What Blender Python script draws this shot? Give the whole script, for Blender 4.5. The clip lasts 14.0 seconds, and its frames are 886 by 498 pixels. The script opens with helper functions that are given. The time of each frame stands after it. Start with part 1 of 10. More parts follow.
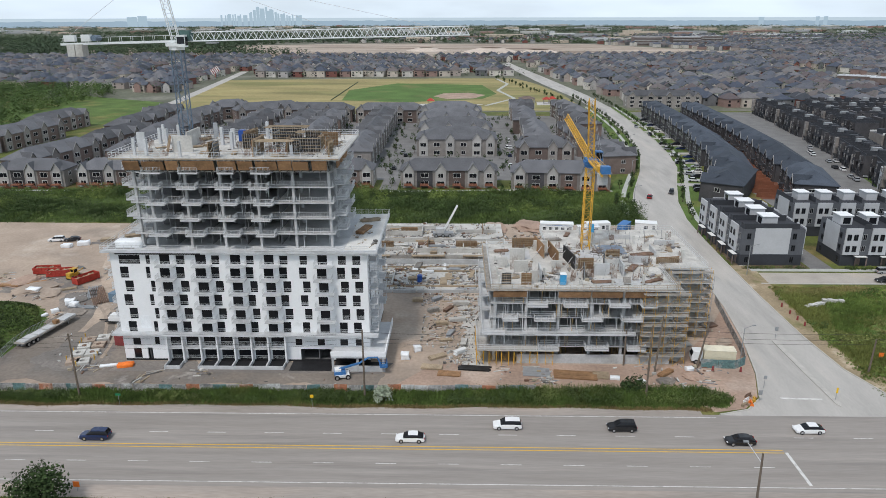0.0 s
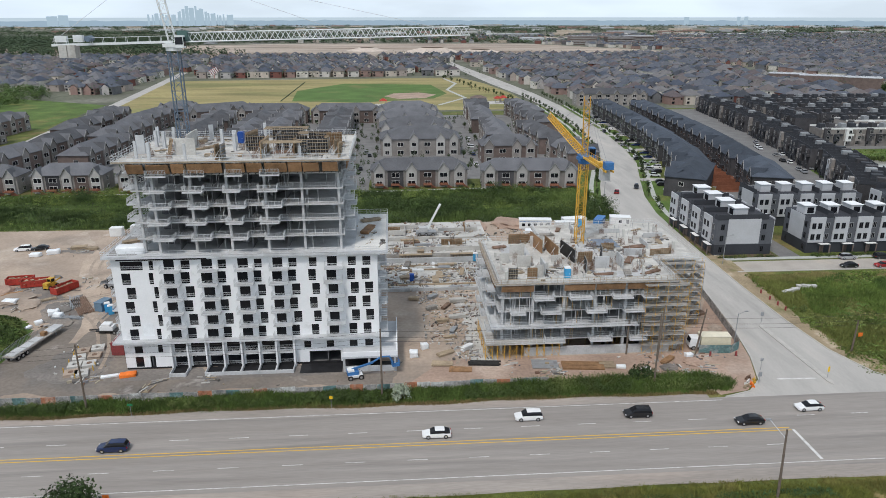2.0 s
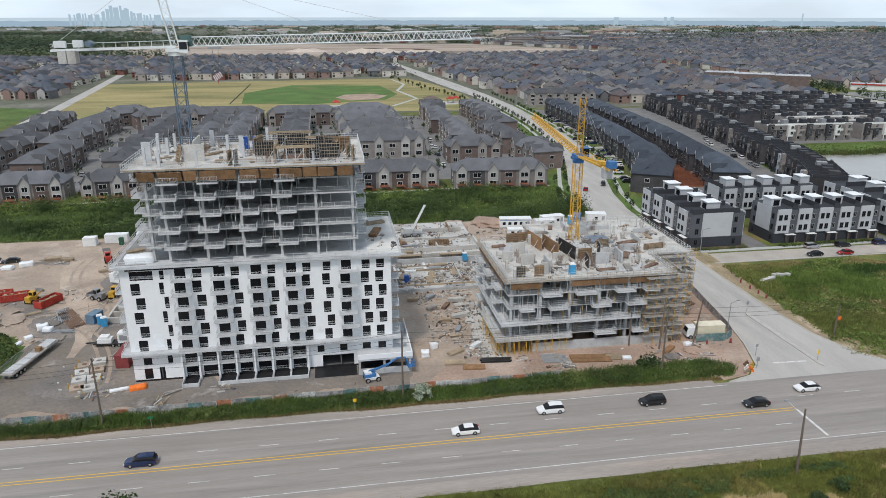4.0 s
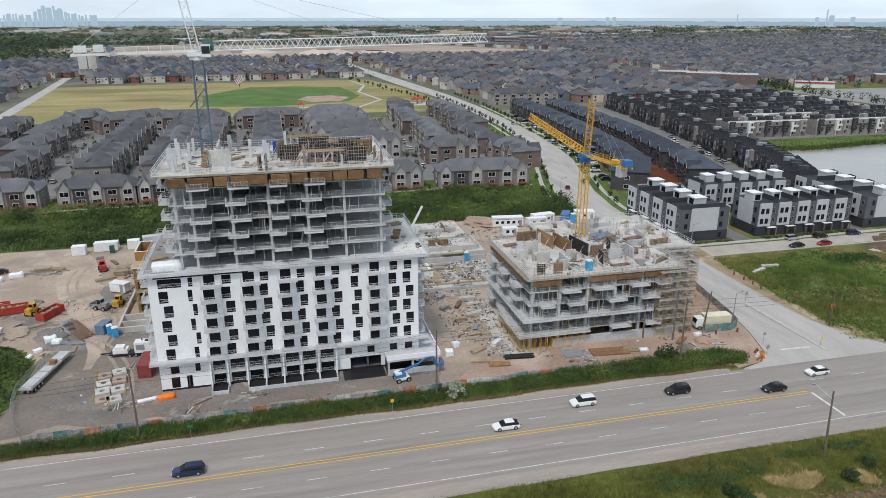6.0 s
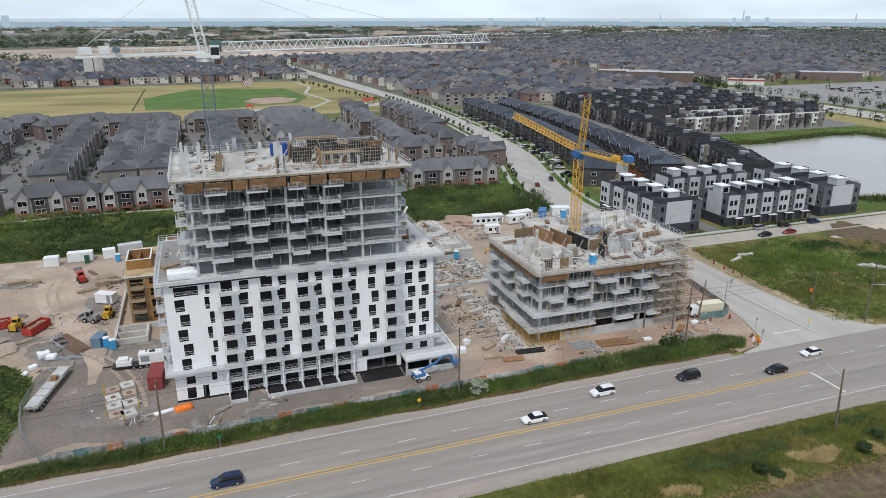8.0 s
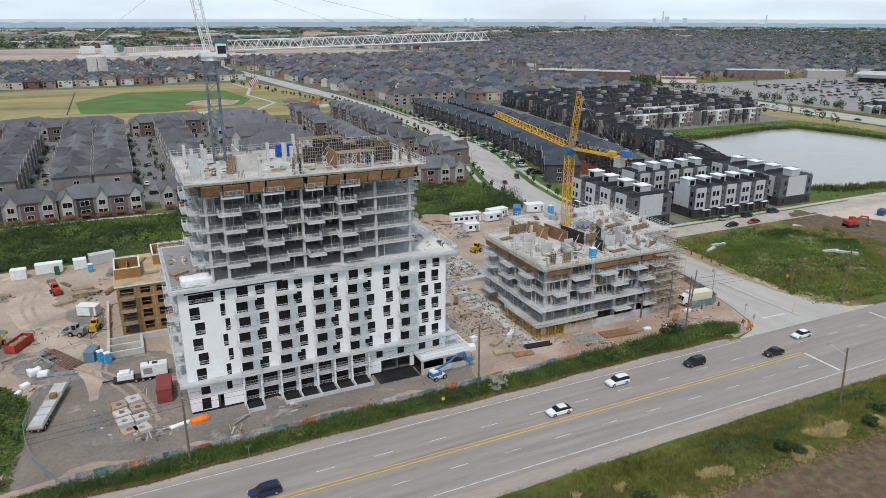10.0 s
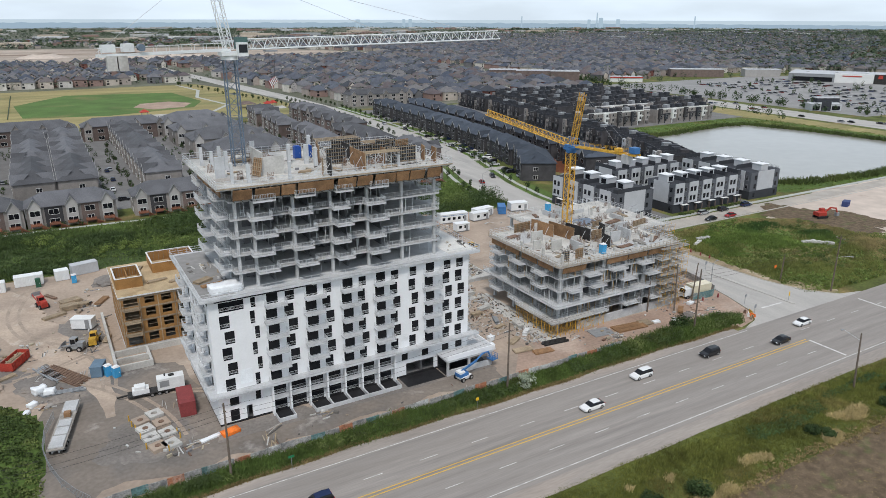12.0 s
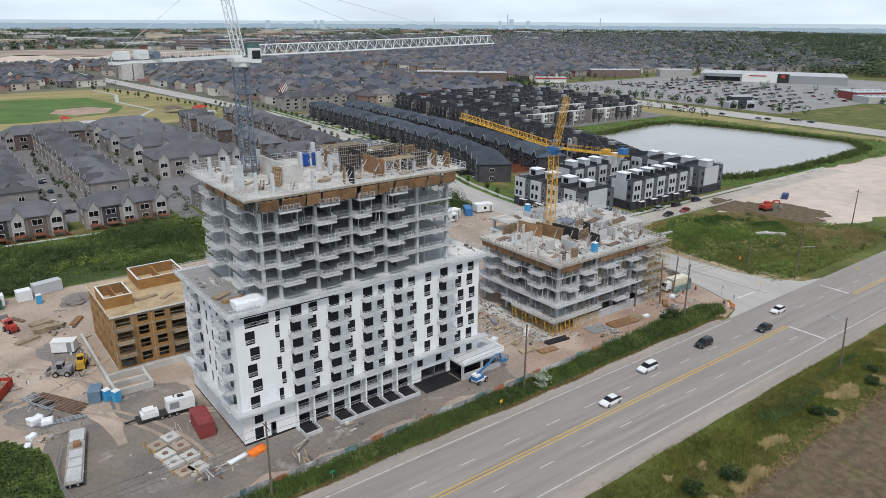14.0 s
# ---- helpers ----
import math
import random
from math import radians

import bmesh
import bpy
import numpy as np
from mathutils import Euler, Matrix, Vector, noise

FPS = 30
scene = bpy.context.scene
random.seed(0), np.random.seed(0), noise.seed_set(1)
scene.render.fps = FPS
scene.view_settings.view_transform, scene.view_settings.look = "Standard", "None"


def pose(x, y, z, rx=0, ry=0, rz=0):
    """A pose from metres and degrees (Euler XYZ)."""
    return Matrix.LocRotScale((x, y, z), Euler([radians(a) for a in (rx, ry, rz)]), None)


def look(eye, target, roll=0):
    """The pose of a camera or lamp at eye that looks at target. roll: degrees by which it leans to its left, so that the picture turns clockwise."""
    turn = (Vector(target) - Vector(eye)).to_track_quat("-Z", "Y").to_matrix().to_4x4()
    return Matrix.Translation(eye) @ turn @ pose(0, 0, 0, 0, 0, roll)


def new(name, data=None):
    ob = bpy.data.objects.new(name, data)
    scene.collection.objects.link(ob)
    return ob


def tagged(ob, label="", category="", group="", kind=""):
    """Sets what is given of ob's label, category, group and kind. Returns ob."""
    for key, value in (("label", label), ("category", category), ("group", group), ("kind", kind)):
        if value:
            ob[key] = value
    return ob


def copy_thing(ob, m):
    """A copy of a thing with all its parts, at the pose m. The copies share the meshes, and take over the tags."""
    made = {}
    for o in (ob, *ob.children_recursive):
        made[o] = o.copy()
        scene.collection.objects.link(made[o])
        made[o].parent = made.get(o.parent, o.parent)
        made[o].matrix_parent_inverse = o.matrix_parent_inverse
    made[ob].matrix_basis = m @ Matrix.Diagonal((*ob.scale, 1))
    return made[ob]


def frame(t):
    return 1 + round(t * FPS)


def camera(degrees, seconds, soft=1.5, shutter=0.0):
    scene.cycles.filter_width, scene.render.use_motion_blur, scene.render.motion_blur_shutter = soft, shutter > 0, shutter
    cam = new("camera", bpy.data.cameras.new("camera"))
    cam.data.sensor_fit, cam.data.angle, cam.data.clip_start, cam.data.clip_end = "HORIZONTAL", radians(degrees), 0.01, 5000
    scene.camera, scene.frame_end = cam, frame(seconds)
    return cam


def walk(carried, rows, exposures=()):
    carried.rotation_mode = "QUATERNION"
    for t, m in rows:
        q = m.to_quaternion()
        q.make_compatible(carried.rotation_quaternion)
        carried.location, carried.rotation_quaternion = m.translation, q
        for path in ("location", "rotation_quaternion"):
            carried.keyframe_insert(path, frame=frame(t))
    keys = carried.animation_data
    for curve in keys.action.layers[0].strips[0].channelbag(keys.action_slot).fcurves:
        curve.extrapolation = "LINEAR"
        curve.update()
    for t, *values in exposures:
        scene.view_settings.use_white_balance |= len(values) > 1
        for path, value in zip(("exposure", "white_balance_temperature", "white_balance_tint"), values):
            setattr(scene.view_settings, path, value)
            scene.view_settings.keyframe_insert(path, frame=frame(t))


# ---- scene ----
import collections
# ======== camera ========
cam = camera(65.2, 14.0, soft=0.82)
# seconds, x, y, z, tilt, turn, roll
ROWS = [
    (0, 0.29, 0.56, 64.21, 71.36, 1.21, -0.12),
    (0.5, -2.97, 0.22, 64.11, 71.35, 0.15, -0.09),
    (1, -6.22, -0.11, 64.11, 71.35, -1.03, -0.06),
    (1.5, -9.49, -0.42, 64.19, 71.34, -2.53, -0.04),
    (2, -12.79, -0.69, 64.33, 71.34, -4.07, -0.02),
    (2.5, -16.15, -0.92, 64.51, 71.34, -5.56, -0.01),
    (3, -19.57, -1.07, 64.71, 71.34, -6.86, 0.00),
    (5.5, -37.49, -0.43, 65.64, 71.35, -12.74, 0.02),
    (6, -41.18, 0.04, 65.74, 71.36, -13.74, 0.02),
    (6.5, -44.86, 0.65, 65.80, 71.36, -14.86, 0.02),
    (7, -48.53, 1.39, 65.82, 71.37, -16.33, 0.02),
    (7.5, -52.17, 2.27, 65.80, 71.38, -17.77, 0.02),
    (8, -55.77, 3.30, 65.74, 71.39, -19.28, 0.02),
    (10.5, -72.92, 10.59, 65.07, 71.47, -26.30, 0.07),
    (11, -76.21, 12.48, 64.93, 71.49, -27.50, 0.09),
    (11.5, -79.49, 14.49, 64.82, 71.51, -28.81, 0.12),
    (12, -82.80, 16.64, 64.75, 71.53, -30.10, 0.15),
    (12.5, -86.17, 18.91, 64.76, 71.56, -31.41, 0.19),
    (13, -89.66, 21.30, 64.85, 71.58, -32.96, 0.23),
    (13.5, -93.34, 23.79, 65.05, 71.61, -35.06, 0.28),
    (14, -97.27, 26.40, 65.39, 71.64, -37.22, 0.34),
]
walk(cam, [(t, pose(x, y, z) @ pose(0, 0, 0, 0, 0, turn) @ pose(0, 0, 0, tilt, 0, 0) @ pose(0, 0, 0, 0, 0, roll)) for t, x, y, z, tilt, turn, roll in ROWS])

# ======== daylight: bright, thinly overcast noon ========
SUN_ELEV, SUN_AZ = radians(58), radians(212)
world = bpy.data.worlds.new("sky")
scene.world = world
world.use_nodes = True
wn, wl = world.node_tree.nodes, world.node_tree.links
wn.clear()
w_out = wn.new("ShaderNodeOutputWorld")
w_bg = wn.new("ShaderNodeBackground")
w_sky = wn.new("ShaderNodeTexSky")
w_sky.sky_type = "NISHITA"
w_sky.sun_disc = False
w_sky.sun_elevation = SUN_ELEV
w_sky.sun_rotation = SUN_AZ
w_sky.dust_density = 2.5
w_co = wn.new("ShaderNodeTexCoord")
w_map = wn.new("ShaderNodeMapping")
w_map.inputs["Scale"].default_value = (2.0, 2.0, 9.0)
w_noise = wn.new("ShaderNodeTexNoise")
w_noise.inputs["Scale"].default_value = 2.2
w_noise.inputs["Detail"].default_value = 7
w_ramp = wn.new("ShaderNodeValToRGB")
w_ramp.color_ramp.elements[0].position = 0.33
w_ramp.color_ramp.elements[0].color = (0.78, 0.78, 0.78, 1)
w_ramp.color_ramp.elements[1].position = 0.62
w_ramp.color_ramp.elements[1].color = (1, 1, 1, 1)
w_mix = wn.new("ShaderNodeMixRGB")
# the thin cloud is brightest low down and thins out overhead
w_sep = wn.new("ShaderNodeSeparateXYZ")
w_high = wn.new("ShaderNodeMapRange")
w_high.inputs["From Min"].default_value, w_high.inputs["From Max"].default_value = 0.12, 0.85
w_high.inputs["To Min"].default_value, w_high.inputs["To Max"].default_value = 0.0, 1.0
w_cloud = wn.new("ShaderNodeMixRGB")
w_cloud.inputs["Color1"].default_value = (7.0, 8.1, 9.2, 1)
w_cloud.inputs["Color2"].default_value = (3.5, 4.1, 4.9, 1)
wl.new(w_co.outputs["Generated"], w_sep.inputs["Vector"])
wl.new(w_sep.outputs["Z"], w_high.inputs["Value"])
wl.new(w_high.outputs["Result"], w_cloud.inputs["Fac"])
wl.new(w_cloud.outputs["Color"], w_mix.inputs["Color2"])
wl.new(w_co.outputs["Generated"], w_map.inputs["Vector"])
wl.new(w_map.outputs["Vector"], w_noise.inputs["Vector"])
wl.new(w_noise.outputs["Fac"], w_ramp.inputs["Fac"])
wl.new(w_ramp.outputs["Color"], w_mix.inputs["Fac"])
wl.new(w_sky.outputs["Color"], w_mix.inputs["Color1"])
wl.new(w_mix.outputs["Color"], w_bg.inputs["Color"])
w_bg.inputs["Strength"].default_value = 0.136
wl.new(w_bg.outputs["Background"], w_out.inputs["Surface"])

sun = new("sun", bpy.data.lights.new("sun", "SUN"))
sun.data.energy = 2.5
sun.data.angle = radians(10)
sun.data.color = (1.0, 0.955, 0.91)
# azimuth is clockwise from north (+y)
sun_way = Vector((math.sin(SUN_AZ) * math.cos(SUN_ELEV), math.cos(SUN_AZ) * math.cos(SUN_ELEV), math.sin(SUN_ELEV)))
sun.matrix_world = look(sun_way * 300, (0, 0, 0))
scene.view_settings.exposure = -0.19

# ======== materials ========
MATS = {}


def mat(name, col, rough=0.85, var=0.14, scale=0.6, fine=6.0, bump=0.0, metal=0.0, patch=None, patch_at=0.55, island=0.0, each=0.0, stretch=(1, 1, 1), spec=0.3, stain=None, stain_at=0.62, stain_scale=0.05):
    """A surface with broad and fine variation, optional patches and stains of other colours, and a tone of its own for each island or object."""
    m = bpy.data.materials.new(name)
    m.use_nodes = True
    n, l = m.node_tree.nodes, m.node_tree.links
    b = n["Principled BSDF"]
    b.inputs["Roughness"].default_value = rough
    b.inputs["Metallic"].default_value = metal
    b.inputs["Specular IOR Level"].default_value = spec
    geo = n.new("ShaderNodeNewGeometry")
    mp = n.new("ShaderNodeMapping")
    mp.inputs["Scale"].default_value = stretch
    l.new(geo.outputs["Position"], mp.inputs["Vector"])

    def tex(s, detail):
        t = n.new("ShaderNodeTexNoise")
        t.inputs["Scale"].default_value = s
        t.inputs["Detail"].default_value = detail
        l.new(mp.outputs["Vector"], t.inputs["Vector"])
        return t

    def ramp(src, a, z, lo, hi):
        r = n.new("ShaderNodeMapRange")
        r.inputs["From Min"].default_value, r.inputs["From Max"].default_value = a, z
        r.inputs["To Min"].default_value, r.inputs["To Max"].default_value = lo, hi
        l.new(src, r.inputs["Value"])
        return r.outputs["Result"]

    broad, small = tex(scale, 4), tex(scale * fine, 5)
    base = n.new("ShaderNodeRGB")
    base.outputs[0].default_value = (*col, 1)
    out = base.outputs[0]
    if patch:
        mx = n.new("ShaderNodeMixRGB")
        p = tex(scale * 0.55, 6)
        l.new(ramp(p.outputs["Fac"], patch_at, patch_at + 0.12, 0, 1), mx.inputs["Fac"])
        l.new(out, mx.inputs["Color1"])
        mx.inputs["Color2"].default_value = (*patch, 1)
        out = mx.outputs["Color"]
    if stain:
        mx = n.new("ShaderNodeMixRGB")
        p = tex(stain_scale, 8)
        p.inputs["Roughness"].default_value = 0.62
        l.new(ramp(p.outputs["Fac"], stain_at, stain_at + 0.1, 0, 0.85), mx.inputs["Fac"])
        l.new(out, mx.inputs["Color1"])
        mx.inputs["Color2"].default_value = (*stain, 1)
        out = mx.outputs["Color"]
    for t, k in ((broad, var), (small, var * 0.8)):
        h = n.new("ShaderNodeHueSaturation")
        l.new(ramp(t.outputs["Fac"], 0.3, 0.7, 1 - k, 1 + k), h.inputs["Value"])
        l.new(out, h.inputs["Color"])
        out = h.outputs["Color"]
    if island or each:
        h = n.new("ShaderNodeHueSaturation")
        if island:
            src = geo.outputs["Random Per Island"]
        else:
            src = n.new("ShaderNodeObjectInfo").outputs["Random"]
        k = island or each
        l.new(ramp(src, 0, 1, 1 - k, 1 + k), h.inputs["Value"])
        l.new(out, h.inputs["Color"])
        out = h.outputs["Color"]
    l.new(out, b.inputs["Base Color"])
    if bump:
        bp = n.new("ShaderNodeBump")
        bp.inputs["Strength"].default_value = bump
        bp.inputs["Distance"].default_value = 0.05
        l.new(small.outputs["Fac"], bp.inputs["Height"])
        l.new(bp.outputs["Normal"], b.inputs["Normal"])
    MATS[name] = m
    return m


def tinted(name, stops, rough=0.9, var=0.12, scale=0.3):
    """A material that takes one of several colours by island."""
    m = mat(name, (0.5, 0.5, 0.5), rough, var, scale)
    n, l = m.node_tree.nodes, m.node_tree.links
    g = n["Geometry"] if "Geometry" in n else n.new("ShaderNodeNewGeometry")
    r = n.new("ShaderNodeValToRGB")
    r.color_ramp.interpolation = "CONSTANT"
    while len(r.color_ramp.elements) < len(stops):
        r.color_ramp.elements.new(0.5)
    for i, c in enumerate(stops):
        r.color_ramp.elements[i].position = i / len(stops)
        r.color_ramp.elements[i].color = (*c, 1)
    l.new(g.outputs["Random Per Island"], r.inputs["Fac"])
    first = [k.to_socket for k in l if k.from_node.bl_idname == "ShaderNodeRGB"]
    for s in first:
        l.new(r.outputs["Color"], s)
    return m


grass_rough = mat("rough grass", (0.1, 0.118, 0.03), 0.95, 0.35, 0.12, 14, 0.5, patch=(0.19, 0.15, 0.06), patch_at=0.54)
grass_green = mat("green grass", (0.085, 0.135, 0.03), 0.95, 0.3, 0.08, 20, 0.4, patch=(0.15, 0.155, 0.045))
grass_dry = mat("dry yellow grass", (0.3, 0.252, 0.112), 0.95, 0.22, 0.03, 20, 0.3, patch=(0.2, 0.19, 0.075), patch_at=0.5, stretch=(0.4, 1.6, 1))
turf = mat("sports turf", (0.085, 0.15, 0.035), 0.95, 0.2, 0.05, 20, patch=(0.15, 0.165, 0.055), patch_at=0.56)
soil = mat("ploughed soil", (0.13, 0.094, 0.06), 0.95, 0.35, 0.6, 9, 0.9, patch=(0.115, 0.11, 0.05))
dirt = mat("graded site dirt", (0.385, 0.305, 0.242), 0.95, 0.13, 0.11, 12, 0.3, patch=(0.31, 0.252, 0.206), patch_at=0.52, stain=(0.46, 0.385, 0.32), stain_at=0.54)
gravel = mat("grey gravel", (0.19, 0.172, 0.157), 0.95, 0.2, 0.12, 16, 0.5, patch=(0.29, 0.25, 0.215), patch_at=0.53)
red_earth = mat("reddish earth", (0.365, 0.262, 0.205), 0.95, 0.18, 0.12, 14, 0.4, patch=(0.43, 0.34, 0.28), stain=(0.27, 0.2, 0.165), stain_at=0.58, stain_scale=0.1)
pale_earth = mat("pale stripped earth", (0.55, 0.465, 0.4), 0.95, 0.14, 0.014, 14, 0.2, patch=(0.42, 0.32, 0.255), patch_at=0.57, stain=(0.3, 0.215, 0.165), stain_at=0.6, stain_scale=0.03)
asphalt = mat("worn grey asphalt", (0.285, 0.259, 0.238), 0.85, 0.1, 0.55, 14, 0.15, patch=(0.24, 0.221, 0.207), patch_at=0.53, stretch=(0.05, 1, 1), stain=(0.33, 0.298, 0.272), stain_at=0.52, stain_scale=0.3)
asphalt_side = mat("pale side road asphalt", (0.42, 0.4, 0.375), 0.85, 0.1, 0.3, 30, 0.15, patch=(0.35, 0.335, 0.315), patch_at=0.54, stretch=(1, 0.15, 1), stain=(0.46, 0.43, 0.395), stain_at=0.56, stain_scale=0.12)
asphalt_lane = mat("lane asphalt", (0.185, 0.181, 0.178), 0.9, 0.16, 0.15, 12)
dusty = mat("dusty paved shoulder", (0.325, 0.288, 0.258), 0.95, 0.12, 0.3, 12, 0.3, patch=(0.37, 0.315, 0.275), patch_at=0.54, stretch=(0.15, 1, 1))
kerb_mat = mat("kerb concrete", (0.45, 0.43, 0.4), 0.9, 0.1, 1.0, 8)
paving = mat("pavement concrete", (0.42, 0.43, 0.4), 0.9, 0.1, 0.5, 8)
paint_white = mat("white road paint", (0.62, 0.61, 0.59), 0.7, 0.12, 1.5, 6, patch=(0.4, 0.385, 0.365), patch_at=0.52)
paint_yellow = mat("yellow road paint", (0.7, 0.44, 0.06), 0.7, 0.12, 1.5, 6, patch=(0.5, 0.36, 0.14), patch_at=0.64)
concrete = mat("grey concrete", (0.47, 0.475, 0.48), 0.85, 0.12, 0.5, 8, 0.1, patch=(0.39, 0.39, 0.385), patch_at=0.56)
slab_white = mat("pale cool slab concrete", (0.53, 0.54, 0.553), 0.8, 0.1, 0.5, 10, 0.1, patch=(0.44, 0.45, 0.46), patch_at=0.54)
concrete_pale = mat("pale fresh concrete", (0.5, 0.488, 0.462), 0.85, 0.14, 0.25, 12, 0.1, patch=(0.38, 0.36, 0.335), patch_at=0.52)
# concrete with the shade of the interiors put into its dark colour
concrete_shaded = mat("bare inner concrete", (0.16, 0.16, 0.165), 0.9, 0.15, 0.5, 8)
render_white = mat("white facade panels", (0.8, 0.806, 0.818), 0.7, 0.03, 0.3, 12, stain=(0.66, 0.665, 0.67), stain_at=0.6, stain_scale=0.35)
membrane_black = mat("black membrane", (0.018, 0.018, 0.02), 0.6, 0.3, 0.8, 8)
glass_dark = mat("dark window glass", (0.013, 0.014, 0.017), 0.1, 0.2, 0.6, 4, spec=0.3)
frame_grey = mat("grey metal frame", (0.3, 0.31, 0.32), 0.5, 0.08, 1, 6, metal=0.2)
rail_pale = mat("galvanised guard rail", (0.6, 0.61, 0.62), 0.5, 0.1, 1, 6, metal=0.1)
steel_white = mat("white crane paint", (0.72, 0.74, 0.74), 0.5, 0.06, 1.0, 6)
steel_blue = mat("slate grey crane mast", (0.125, 0.165, 0.215), 0.5, 0.2, 1.0, 6)
prop_ochre = mat("worn ochre prop paint", (0.4, 0.26, 0.085), 0.7, 0.25, 1.0, 6)
steel_yellow = mat("yellow crane paint", (0.66, 0.375, 0.05), 0.5, 0.16, 1.0, 6)
blue_paint = mat("blue paint", (0.05, 0.165, 0.38), 0.5, 0.15, 1.0, 6)
blue_toilet = mat("blue plastic", (0.025, 0.085, 0.34), 0.45, 0.06, 1.0, 6)
cyan_toilet = mat("light blue plastic", (0.06, 0.33, 0.6), 0.45, 0.06, 1.0, 6)
plywood = mat("form plywood", (0.27, 0.155, 0.08), 0.8, 0.25, 0.8, 6, each=0.2)
timber = mat("construction timber", (0.33, 0.26, 0.18), 0.85, 0.2, 1.0, 6, each=0.2, island=0.0)
osb = mat("oriented strand board", (0.315, 0.168, 0.06), 0.85, 0.22, 0.5, 20)
osb_pale = mat("pale roof sheathing", (0.46, 0.35, 0.215), 0.85, 0.14, 0.4, 12, stain=(0.33, 0.235, 0.13), stain_at=0.52, stain_scale=0.3)
form_black = mat("black form face", (0.035, 0.033, 0.032), 0.7, 0.3, 1.0, 6)
rust = mat("rusty reinforcing steel", (0.19, 0.12, 0.085), 0.8, 0.3, 1.0, 8)
red_steel = mat("red painted steel", (0.4, 0.05, 0.035), 0.6, 0.2, 0.8, 6)
maroon_steel = mat("maroon container steel", (0.24, 0.05, 0.05), 0.6, 0.15, 0.8, 6)
yellow_machine = mat("yellow machine paint", (0.55, 0.33, 0.045), 0.55, 0.2, 1.0, 6)
orange_tarp = mat("orange tarpaulin", (0.85, 0.2, 0.03), 0.6, 0.15, 1.0, 6)
white_wrap = mat("white plastic wrap", (0.82, 0.84, 0.86), 0.35, 0.06, 1.2, 6, 0.4)
white_metal = mat("white painted metal", (0.75, 0.76, 0.76), 0.5, 0.06, 0.8, 6)
rubber = mat("black rubber", (0.02, 0.02, 0.021), 0.85, 0.2, 2.0, 6)
chrome = mat("bright metal", (0.55, 0.56, 0.58), 0.3, 0.05, 1, 4, metal=0.8)
pole_wood = mat("weathered pole wood", (0.15, 0.12, 0.095), 0.9, 0.2, 1.5, 6)
leaf_hedge = mat("reed and shrub leaves", (0.05, 0.078, 0.02), 0.8, 0.3, 0.25, 8, island=0.3, patch=(0.115, 0.145, 0.04), patch_at=0.5)
leaf_marsh = mat("marsh shrub leaves", (0.05, 0.082, 0.022), 0.8, 0.25, 0.09, 10, island=0.25, patch=(0.155, 0.205, 0.048), patch_at=0.5)
leaf_tree = mat("tree leaves", (0.036, 0.062, 0.018), 0.8, 0.25, 0.2, 8, island=0.3)
leaf_silver = mat("silvery shrub leaves", (0.3, 0.34, 0.25), 0.8, 0.2, 0.5, 8, island=0.25)
bark = mat("bark", (0.11, 0.085, 0.06), 0.95, 0.25, 2, 6)
water_mat = mat("grey pond water", (0.3, 0.29, 0.262), 0.16, 0.04, 0.02, 8, spec=0.4)
plank_grey = mat("weathered scaffold planks", (0.27, 0.25, 0.225), 0.9, 0.25, 0.8, 6, each=0.2)
yard_dirt = mat("packed yard dirt", (0.215, 0.184, 0.157), 0.95, 0.16, 0.1, 14, 0.4, patch=(0.16, 0.147, 0.137), patch_at=0.53, stain=(0.42, 0.385, 0.35), stain_at=0.6, stain_scale=0.11)
plaza_grey = mat("plaza asphalt", (0.27, 0.265, 0.26), 0.9, 0.14, 0.05, 14)
roof_terrace = mat("grey roof terrace", (0.11, 0.11, 0.118), 0.9, 0.2, 0.3, 8, each=0.4)
shingle_grey = mat("grey asphalt shingles", (0.115, 0.117, 0.127), 0.95, 0.16, 0.2, 14, each=0.3)
shingle_dark = mat("charcoal asphalt shingles", (0.056, 0.067, 0.086), 0.95, 0.16, 0.25, 14, each=0.3)
brick_beige = mat("beige grey stone veneer", (0.26, 0.238, 0.222), 0.9, 0.16, 0.4, 14, each=0.25)
brick_brown = mat("brown brick", (0.155, 0.118, 0.105), 0.9, 0.16, 0.4, 14, each=0.3)
brick_dark = mat("charcoal brick", (0.062, 0.06, 0.064), 0.9, 0.2, 0.4, 14, each=0.3)
siding_pale = mat("pale siding", (0.4, 0.385, 0.37), 0.8, 0.08, 0.4, 10, each=0.15)
panel_grey = mat("light grey wall panel", (0.47, 0.48, 0.5), 0.7, 0.06, 0.3, 10)
panel_mid = mat("mid grey wall panel", (0.1, 0.106, 0.12), 0.75, 0.1, 0.3, 10)
panel_charcoal = mat("charcoal wall panel", (0.042, 0.045, 0.053), 0.75, 0.1, 0.3, 10)
roof_white = mat("white roof membrane", (0.78, 0.79, 0.8), 0.7, 0.06, 0.5, 8)
trim_white = mat("white trim", (0.7, 0.7, 0.68), 0.7, 0.05, 1, 6)
# roof colours pulled towards blue, with some distance haze painted in
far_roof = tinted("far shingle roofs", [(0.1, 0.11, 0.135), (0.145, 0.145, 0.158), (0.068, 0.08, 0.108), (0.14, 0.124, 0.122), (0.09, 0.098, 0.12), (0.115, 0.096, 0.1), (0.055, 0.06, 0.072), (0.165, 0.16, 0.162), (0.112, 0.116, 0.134)])
